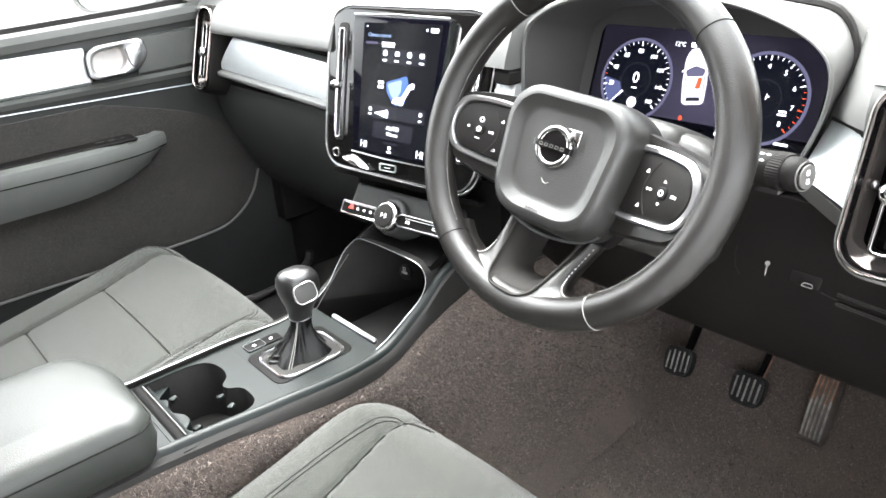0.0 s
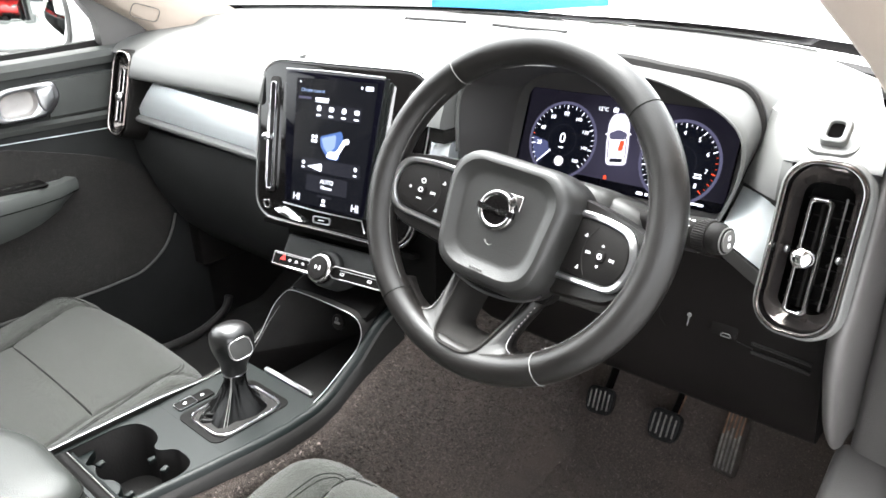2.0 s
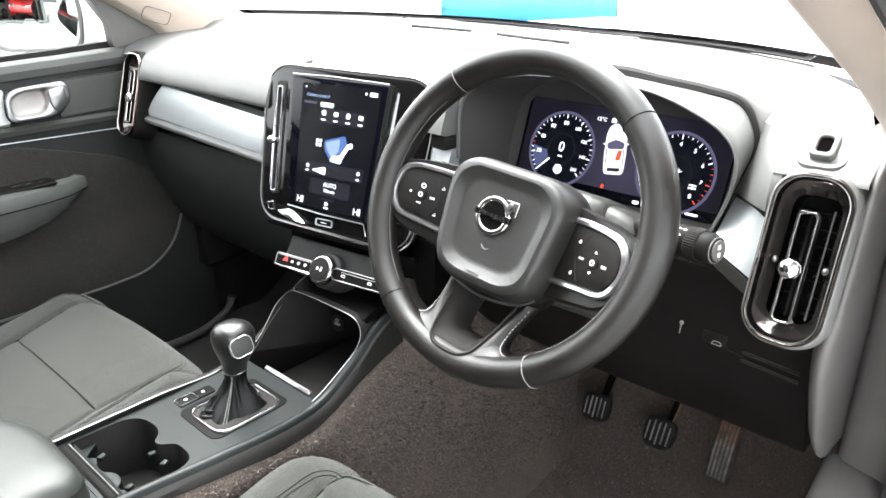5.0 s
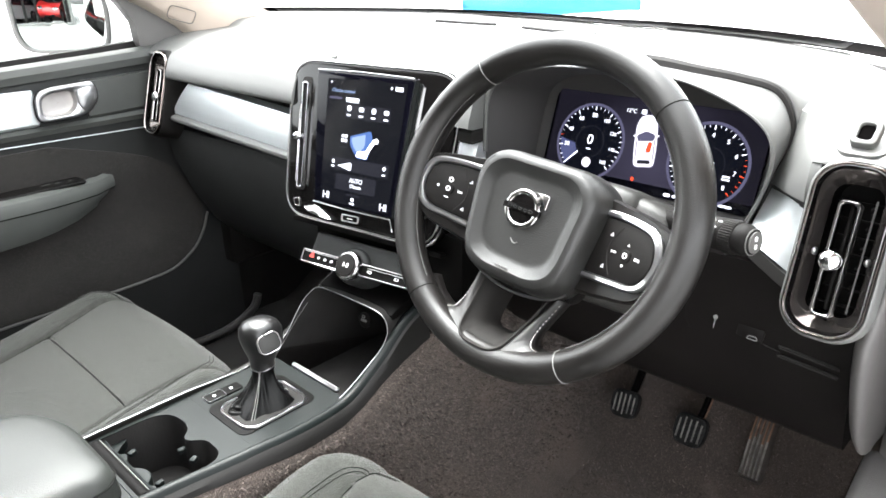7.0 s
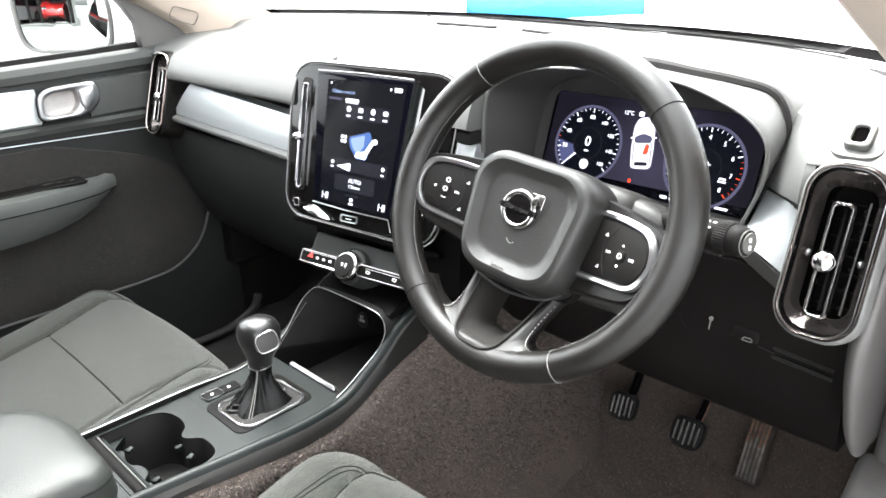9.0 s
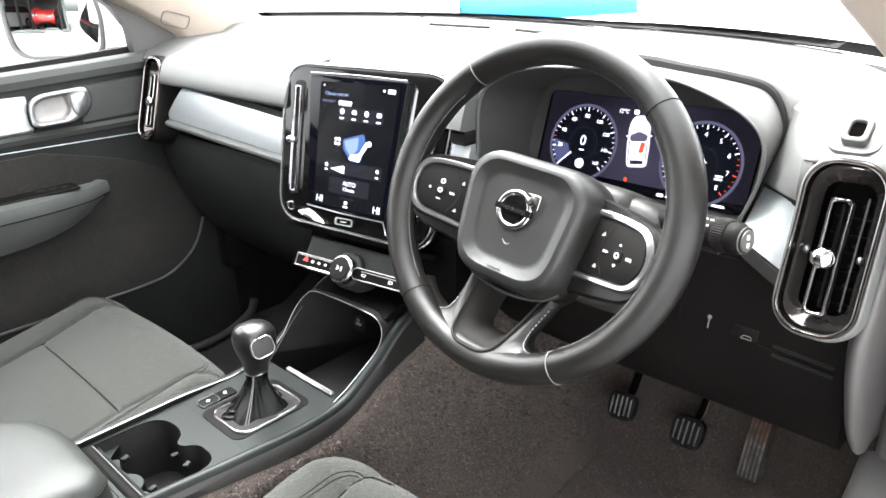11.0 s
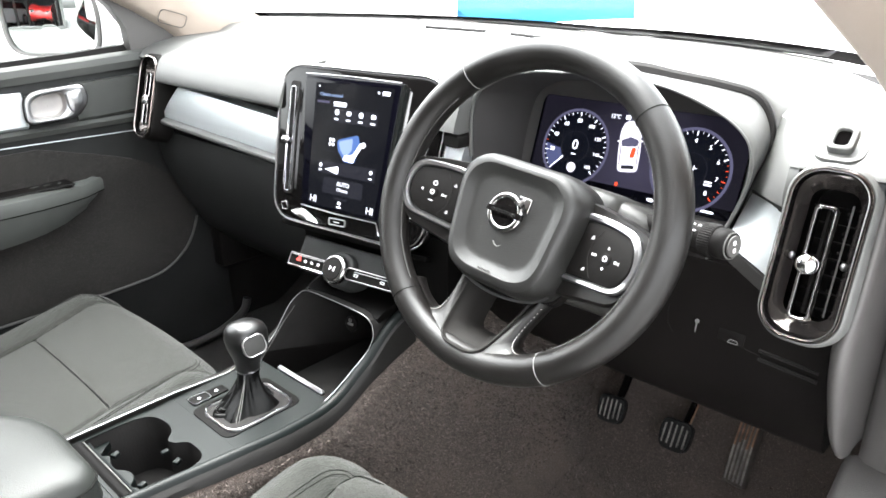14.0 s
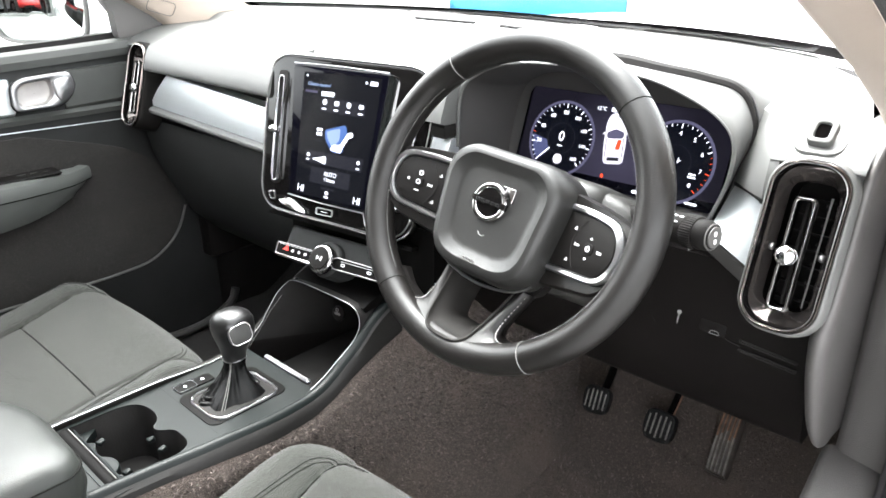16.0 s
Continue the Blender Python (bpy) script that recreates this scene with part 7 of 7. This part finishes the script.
part("lid", Geo().loft([arm_ring(0.664, 0.012), arm_ring(0.668, 0.004), arm_ring(0.690, 0.0), arm_ring(0.712, 0.002), arm_ring(0.7235, 0.005), arm_ring(0.7300, 0.011), arm_ring(0.7345, 0.022), arm_ring(0.738, 0.05)]), ARMREST, arm, sharp=70)
part("seam", Geo().tube(arm_ring(0.7145, 0.0015)[4:-2], 0.0010, 5), THREAD, arm)


# ---- seats: cushions ----
def seat(name, cx, label, half=0.132, off=0.0, dbl=0.199):
    """Cushion: raised side bolsters, a flatter middle, seams, rounded front."""
    s = thing(name, (cx, -0.35, 0.40), label, "car seat", "front seats")

    def front_y(x):
        over = max(0.0, abs(x) - 0.16)
        return -0.078 - 0.15 * x * x - (0.10 - math.sqrt(max(0.0, 0.0100001 - over * over)))

    def seam_x(y):
        """Where the cushion's middle meets the bolster."""
        return half + 0.16 * max(0.0, y + 0.26)

    def top(x, y):
        ax = abs(x - off)
        z = 0.643 - 0.20 * max(0.0, -0.15 - y)
        front = max(0.0, (y - front_y(x) + 0.075) / 0.075)
        z -= 0.036 * front ** 2.4
        sx_ = seam_x(y)
        if ax > sx_:
            b = (ax - sx_) / (0.2601 - sx_)
            z += 0.011 * math.sin(math.pi * min(1.0, b * 1.15)) - 0.034 * max(0.0, (b - 0.45) / 0.55) ** 2
        z -= 0.0050 * math.exp(-((ax - sx_) / 0.0034) ** 2)
        if ax < sx_:
            z += 0.004 * math.cos(math.pi * 0.5 * ax / sx_)
            z -= 0.0050 * math.exp(-((y + 0.255) / 0.0034) ** 2) + 0.0050 * math.exp(-((y + 0.395) / 0.0034) ** 2)
        return z

    g = Geo()
    nx, ny = 130, 120
    g.sheet(lambda u, v: ((lambda x: (cx + x, -0.66 + (front_y(x) + 0.66) * v, top(x, -0.66 + (front_y(x) + 0.66) * v)))((2 * u - 1) * 0.26)), nx, ny)
    part("cushion_top", g, SEAT_CLOTH, s, "charcoal woven cloth cushion with stitched bolsters", sharp=80)

    def edge(v):
        """The cushion's outline, from the back on one side round the front to the other."""
        if v < 0.3:
            x, y = -0.26, -0.66 + (front_y(0.26) + 0.66) * v / 0.3
        elif v < 0.7:
            x = -0.26 + 0.52 * (v - 0.3) / 0.4
            y = front_y(x)
        else:
            x, y = 0.26, front_y(0.26) + (-0.66 - front_y(0.26)) * (v - 0.7) / 0.3
        return x, y

    def skirt(u, v):
        x, y = edge(v)
        z = top(x, y)
        out = 0.016 * math.sin(math.pi * min(1, u * 1.3)) - 0.03 * u
        nx_, ny_ = (math.copysign(1, x), 0) if abs(x) > 0.259 else (math.copysign(min(1, max(0, abs(x) - 0.15) * 8), x), max(0.3, 1 - max(0, abs(x) - 0.16) * 6))
        return (cx + x + nx_ * out, y + ny_ * out, z - 0.17 * u)

    part("skirt", Geo().sheet(skirt, 10, 160), SEAT_SIDE, s, "darker cloth skirt", sharp=80)
    for sx in (-1, 1):
        part("seam", Geo().tube([(cx + off + sx * seam_x(y), y, top(off + sx * seam_x(y), y) + 0.0012) for y in (-0.66 + 0.56 * i / 40 for i in range(41))], 0.0015, 5), THREAD, s)
        for gap in (0.0, 0.006):
            path = [(dbl + gap, -0.60), (dbl + gap, -0.40), (dbl + gap, -0.29), (dbl - 0.002 + gap, -0.20), (dbl - 0.009 + gap, -0.145 + gap), (dbl - 0.023, -0.116 + gap), (dbl - 0.049, -0.102 + gap)]
            pts = [(cx + sx * p.x, p.y, top(sx * p.x, p.y) + 0.0004) for p in spline([(x, y, 0) for x, y in path], 6)]
            part("seam", Geo().tube(pts, 0.0006, 5), THREAD, s)
    for y in (-0.255, -0.395):
        part("seam", Geo().tube([(cx + off + half * (i / 12 - 1), y, top(off + half * (i / 12 - 1), y) + 0.0010) for i in range(25)], 0.0019, 5), THREAD, s)
    back = [(0.02, 0.60, 0.23), (0.0, 0.70, 0.245), (-0.03, 0.85, 0.25), (-0.08, 1.05, 0.245), (-0.13, 1.20, 0.20), (-0.145, 1.235, 0.15)]
    part("backrest", Geo().loft([[(cx + x, -0.74 + dy + y, z) for x, y in rrect(2 * w, 0.13, 0.06, 5)] for dy, z, w in back]), SEAT_SIDE, s, sharp=70)
    part("headrest", Geo().loft([[(cx + x, -0.90 + dy + y, z) for x, y in rrect(2 * w, 0.09, 0.04, 5)] for dy, z, w in ((0.0, 1.25, 0.11), (-0.005, 1.27, 0.13), (-0.02, 1.36, 0.13), (-0.03, 1.40, 0.10))]), SEAT_SIDE, s, sharp=70)
    part("base", Geo().box((cx - 0.20, -0.62, 0.36), (cx + 0.20, -0.20, 0.50), 0.02), DEEP_BLACK, s)
    return s


seat("passenger_seat", -0.345, "charcoal cloth passenger seat cushion with stitched side bolsters", 0.158, 0.017)
seat("driver_seat", 0.385, "charcoal cloth driver seat cushion, only its front edge in view", dbl=0.172)

# ---- passenger door ----
door = thing("door_1", (-0.72, -0.3, 0.4), "closed charcoal passenger door with aluminium strip and chrome handle", "car door", kind="structure")
DP = lambda name, g, mat, label="": part(name, g, mat, door, label)


def door_x(y, z):
    """Inner face of the door card."""
    return -0.700 - 0.012 * max(0, z - 0.95) / 0.1 - 0.015 * math.exp(-((z - 0.72) / 0.08) ** 2)


DP("door_card", Geo().sheet(lambda u, v: (door_x(-0.95 + 1.20 * u, 0.38 + 0.675 * v), -0.95 + 1.20 * u, 0.38 + 0.675 * v), 24, 30, -0.05), GLOVEBOX)
DP("upper_roll", Geo().loft([[(-0.700, y, z0 - 0.022), (-0.697, y, z0 - 0.008), (-0.703, y, z0 + 0.004), (-0.716, y, z0 + 0.010), (-0.735, y, z0 + 0.008), (-0.76, y, z0), (-0.76, y, z0 - 0.03)] for y, z0 in ((-0.95, 1.030), (-0.3, 1.045), (0.0, 1.055), (0.12, 1.060), (0.20, 1.070), (0.26, 1.072))]), DOOR_TRIM)
DP("window_rail", Geo().loft([[(-0.738, y, z0 + 0.006), (-0.742, y, z0 + 0.017), (-0.765, y, z0 + 0.017), (-0.77, y, z0 - 0.02)] for y, z0 in ((-0.95, 1.030), (-0.3, 1.045), (0.0, 1.055), (0.22, 1.070))]), HARD_BLACK)
ws = [(-0.95, 0.946, 1.018, 0), (-0.4, 0.946, 1.017, 0), (-0.16, 0.946, 1.015, 0), (-0.124, 0.946, 1.014, 0), (-0.116, 0.946, 1.014, 0.016), (-0.03, 0.945, 1.000, 0.016)]
DP("aluminium_strip", Geo().loft([[(-0.699 - d, y, lo), (-0.692 - d, y, lo + 0.006), (-0.693 - d, y, (lo + hi) / 2), (-0.698 - d, y, hi - 0.004), (-0.702 - d, y, hi), (-0.72 - d, y, hi), (-0.72 - d, y, lo)] for y, lo, hi, d in ws]), ALUMINIUM, "brushed aluminium door strip")
DP("strip_end", Geo().loft([[(-0.699, y, lo), (-0.694, y, lo + 0.006), (-0.697, y, hi - 0.004), (-0.72, y, hi), (-0.72, y, lo)] for y, lo, hi in ((-0.03, 0.945, 1.022), (0.0, 0.945, 1.022), (0.125, 0.949, 1.025))]), DOOR_TRIM)
DP("lower_ledge", Geo().loft([[(-0.698, y, 0.945), (-0.690, y, 0.938), (-0.694, y, 0.928), (-0.72, y, 0.93)] for y in (-0.95, -0.2, 0.0, 0.13)]), DOOR_TRIM)
DP("chrome_line", Geo().tube([(-0.694, -0.95 + 1.07 * i / 10, 0.921 - 0.013 * max(0, (i - 6) / 4)) for i in range(11)], 0.0010, 6), ALUMINIUM, "thin bright line")
# handle: recessed cup with chrome ring and lever
DHm = basis((-0.684, -0.070, 0.985), (0, 1, 0), (1, 0, 0.05))
ring_o = rpoly([(-0.060, -0.030), (-0.057, 0.020), (-0.036, 0.032), (0.056, 0.036), (0.061, 0.002), (0.034, -0.029)], [0.018, 0.016, 0.016, 0.016, 0.014, 0.022], 6)
ring_i = rpoly([(-0.049, -0.022), (-0.046, 0.012), (-0.030, 0.022), (0.016, 0.025), (0.020, -0.004), (0.006, -0.021)], [0.014, 0.012, 0.012, 0.010, 0.012, 0.014], 6)
DP("handle_ring", Geo().band(ring_o, ring_i, 0.014, 0.003).move(DHm @ Matrix.Translation((0, 0, 0.007))), SATIN_DARK, "satin chrome handle loop")
DP("handle_cup", Geo().loft([[(*p, 0.004) for p in ring_i], [(x * 0.97, y * 0.97, -0.004) for x, y in ring_i], [(x * 0.88 - 0.001, y * 0.88, -0.010) for x, y in ring_i], [(x * 0.5 - 0.006, y * 0.5, -0.012) for x, y in ring_i], [(x * 0.02 - 0.012, y * 0.02, -0.012) for x, y in ring_i]], ends=False).move(DHm), HANDLE_CUP, "warm grey recess behind the handle", )
DP("handle_lever", Geo().plate(rpoly([(0.020, -0.010), (0.030, -0.022), (0.052, 0.002), (0.050, 0.028), (0.018, 0.022)], [0.008, 0.012, 0.010, 0.010, 0.008], 5), 0.006, 0.003, 0.002).move(DHm @ Matrix.Translation((0, 0, 0.0095))), SATIN_DARK, "satin pull of the handle")
DP("handle_outline", Geo().tube([DHm @ Vector((x * 1.01, y * 1.01, 0.001)) for x, y in ring_o], 0.0014, 6, around=True), HARD_BLACK)
# armrest on the door with switches
rows = []
for i in range(21):
    s = i / 20
    y = -0.95 + 0.944 * s
    taper = (1 - max(0, (s - 0.72) / 0.28) ** 2.6) ** 0.7
    top_z, low = 0.842 - 0.014 * s, 0.728 + 0.010 * s
    mid = top_z - 0.030
    low = low + (mid - low) * (1 - taper)
    o = -0.708 + 0.074 * (0.15 + 0.85 * taper)
    rows.append([(-0.71, y, top_z - 0.004), (o - 0.016, y, top_z + 0.002), (o - 0.004, y, top_z - 0.004), (o, y, top_z - 0.016), (o - 0.002, y, mid), (o - 0.010, y, low + (mid - low) * 0.45), (o - 0.030, y, low), (-0.71, y, low)])
DP("door_armrest", Geo().loft(rows), DOOR_VINYL, "padded door armrest")
DP("armrest_seam", Geo().tube([(r[4][0] + 0.0008, r[4][1], r[4][2]) for r in rows], 0.0012, 5), THREAD)
DP("switch_panel", Geo().box((-0.700, -0.36, 0.829), (-0.655, -0.075, 0.836), 0.003), HARD_BLACK)
for k in range(3):
    DP("switch_mark", Geo().box((-0.684 + 0.003 * k, -0.150 + 0.024 * k, 0.8355), (-0.6815 + 0.003 * k, -0.134 + 0.020 * k, 0.8366), 0.0004), STITCH_DIM)
# carpeted pocket with bright edge
lim = [(p.x, p.y) for p in spline([(z, y, 0) for z, y in [(0.572, 0.0), (0.585, 0.085), (0.61, 0.135), (0.645, 0.165), (0.69, 0.184), (0.74, 0.176), (0.80, 0.135), (0.85, 0.06), (0.905, -0.12)]], 6)]


def pocket_front(z):
    for (a, ya), (b2, yb2) in zip(lim, lim[1:]):
        if z <= b2:
            return ya + (yb2 - ya) * (z - a) / (b2 - a)
    return lim[-1][1]


DP("pocket_carpet", Geo().sheet(lambda u, v: (door_x(0, 0.574 + 0.33 * v) + 0.004, -0.95 + (pocket_front(0.574 + 0.33 * v) + 0.95) * u, 0.574 + 0.33 * v), 40, 60, -0.006), LINING, "charcoal carpet lining of the door pocket")
edge = spline([(-0.690, -0.40, 0.573), (-0.690, -0.08, 0.572), (-0.690, 0.02, 0.574), (-0.690, 0.085, 0.582), (-0.690, 0.135, 0.610), (-0.690, 0.165, 0.645), (-0.690, 0.185, 0.690)], 6)
DP("pocket_edge", Geo().tube(edge, 0.003, 6), GREY_PLASTIC, "pale moulded pocket edge")
side = single("side_window", Geo().sheet(lambda u, v: (-0.752 + 0.12 * v, -0.93 + (1.12 - 0.50 * v) * u, 1.05 + 0.42 * v), 4, 4), SIDE_PANE, "clear passenger side window", "window", kind="structure")
side.visible_shadow = False
# dark corner piece in front of the window
wc = rpoly([(0.02, 1.205), (0.075, 1.160), (0.103, 1.118), (0.108, 1.068), (0.275, 1.072), (0.255, 1.100), (0.17, 1.160), (0.09, 1.215)], 0.006, 3)
single("window_corner", Geo().loft([[(-0.715 + 0.10 * max(0, z - 1.07) - d, y, z) for y, z in wc] for d in (0.0, 0.03)]), SIDE_PLASTIC, "grey plastic corner piece of the side window", "trim panel", kind="structure")

# ---- outside mirror on the far side ----
mir = thing("door_mirror", (-0.86, 0.10, 1.03), "outside mirror with white painted shell reflecting the forecourt", "door mirror")
MN = Vector((0.545, -0.838, 0.015)).normalized()
MM = basis((-0.955, 0.045, 1.13), (0.815, 0.579, 0), MN)
mo = rpoly([(-0.11, -0.055), (-0.115, 0.05), (-0.08, 0.085), (0.10, 0.085), (0.125, 0.02), (0.115, -0.075), (-0.08, -0.080)], 0.035, 6)
part("housing", Geo().loft([[(x * s, y * s + o, z) for x, y in mo] for z, s, o in ((0.006, 1.0, 0), (0.008, 1.07, 0), (0.0, 1.10, 0), (-0.04, 1.08, 0), (-0.09, 0.85, 0), (-0.12, 0.5, 0.0), (-0.125, 0.1, 0.0))]).move(MM), WHITE_PAINT, mir)
R = 1.35
part("rim", Geo().band([(x * 1.06, y * 1.06) for x, y in mo], [(x * 0.97, y * 0.97) for x, y in mo], 0.02, 0.003).move(MM @ Matrix.Translation((0, 0, 0.012))), GREY_PLASTIC, mir)
gl = Geo()
rings = [[(x * s, y * s, 0.011 - ((x * s) ** 2 + (y * s) ** 2) / (2 * R)) for x, y in mo] for s in (0.97, 0.8, 0.6, 0.4, 0.2, 0.02)]
part("glass", gl.loft(rings).move(MM), MIRROR, mir, "convex mirror glass", sharp=80)
part("foot", Geo().loft([[(-0.90, 0.14, 1.035), (-0.90, 0.20, 1.035), (-0.90, 0.20, 1.065), (-0.90, 0.14, 1.065)], [(-0.78, 0.16, 1.02), (-0.78, 0.24, 1.02), (-0.78, 0.24, 1.07), (-0.78, 0.16, 1.07)]]), HARD_BLACK, mir)


# ---- pedals ----
def pedal(name, x, y, z, turn, size, label):
    p = thing(name, (x, y, z - 0.06), label, "pedal", "foot pedals")
    m = basis((x, y, z), (1, 0.0, 0.0), (0, -0.86, 0.50)) @ pose(0, 0, 0, 0, 0, turn) @ Matrix.Scale(size, 4)
    ol = rpoly([(-0.022, -0.029), (0.020, -0.029), (0.029, -0.016), (0.030, 0.016), (0.024, 0.029), (-0.024, 0.029), (-0.030, 0.016), (-0.029, -0.012)], 0.010, 4)
    part("pad", Geo().plate(ol, 0.012, 0.004).move(m), PEDAL_RUBBER, p, "black rubber pad with worn ribs")
    part("pad_rim", Geo().tube([m @ Vector((a * 0.94, b * 0.94, 0.0006)) for a, b in ol], 0.0013, 6, around=True), PEDAL_RUBBER, p)
    part("pad_back", Geo().plate([(a * 0.97, b * 0.97) for a, b in ol], 0.006).move(m @ Matrix.Translation((0, 0, -0.012))), HARD_BLACK, p)
    for k in range(5):
        xx = -0.0205 + 0.0103 * k
        lo, hi = -0.0225 + 0.004 * abs(k - 2) / 2, 0.0235 - 0.003 * abs(k - 2) / 2
        part("rib", Geo().box((xx - 0.0024, lo - 0.001, -0.002), (xx + 0.0020, hi + 0.001, 0.0022), 0.0016).move(m), PEDAL_RUBBER, p)
        part("worn_edge", Geo().box((xx - 0.0014, lo + 0.002 * (k % 2), 0.0010), (xx + 0.0017, hi - 0.003 * ((k + 1) % 2), 0.0030), 0.0005).move(m), PEDAL_WORN, p)
    path = spline([m @ Vector((0.004, 0.012, -0.018)), m @ Vector((0.006, 0.05, -0.030)), m @ Vector((0.004, 0.11, -0.050)), m @ Vector((0.0, 0.22, -0.10))], 5)
    part("arm", Geo().tube(path, [0.012 if name == "clutch_pedal" else 0.009] * len(path), 10, flat=0.6), MATT_BLACK, p)
    if name == "brake_pedal":
        part("rusty_edge", Geo().tube([v_ + Vector((0.0085, -0.004, 0.002)) for v_ in path], 0.0016, 6), RUST, p, "rusty steel edge of the arm")


def accelerator(x, y, z):
    p = thing("accelerator_pedal", (x, y, z - 0.06), "long ribbed accelerator pedal, dusty and rusty at its top", "pedal")
    m = basis((x, y, z), (1, 0.02, 0.05), (-0.10, -0.90, 0.42)) @ pose(0, 0, 0, 0, 0, -3)
    rows = []
    for k in range(9):
        f = k / 8
        yy = -0.050 + 0.108 * f
        w = 0.0185 - 0.0015 * f
        bow = 0.003 * math.sin(math.pi * f)
        rows.append([(-w, yy, -0.014), (-w, yy, bow - 0.003), (-w + 0.002, yy, bow), (w - 0.002, yy, bow), (w, yy, bow - 0.003), (w, yy, -0.014)])
    part("pad", Geo().loft(rows).move(m), ACCEL, p, "dusty ribbed pad, rusty at the top")
    for k in range(5):
        xx = -0.0138 + 0.0069 * k
        cut = 0.010 + 0.007 * (k % 3)
        for nm, y0, y1, mt in (("rib", -0.047, cut, PEDAL_WORN), ("rusty_rib", cut + 0.0005, 0.056, RUST)):
            n_ = 5
            part(nm, Geo().loft([[(xx - 0.0017, yy, 0.003 * math.sin(math.pi * (yy + 0.05) / 0.108) - 0.001), (xx - 0.0011, yy, 0.003 * math.sin(math.pi * (yy + 0.05) / 0.108) + 0.0026), (xx + 0.0011, yy, 0.003 * math.sin(math.pi * (yy + 0.05) / 0.108) + 0.0026), (xx + 0.0017, yy, 0.003 * math.sin(math.pi * (yy + 0.05) / 0.108) - 0.001)]
                                 for yy in (y0 + (y1 - y0) * j / n_ for j in range(n_ + 1))]).move(m), mt, p)
    part("toe_lip", Geo().box((-0.0185, -0.0535, -0.012), (0.0185, -0.0495, 0.0015), 0.0018).move(m), ACCEL, p)
    part("arm", Geo().tube([m @ Vector((0, 0.03, -0.012)), m @ Vector((0, 0.08, -0.06)), m @ Vector((0, 0.16, -0.09))], 0.008, 8), HARD_BLACK, p)


pedal("clutch_pedal", 0.273, 0.442, 0.469, 5, 0.86, "clutch pedal with worn black rubber pad")
pedal("brake_pedal", 0.399, 0.440, 0.474, 1, 0.92, "brake pedal with worn black rubber pad and rusty arm")
accelerator(0.509, 0.450, 0.487)
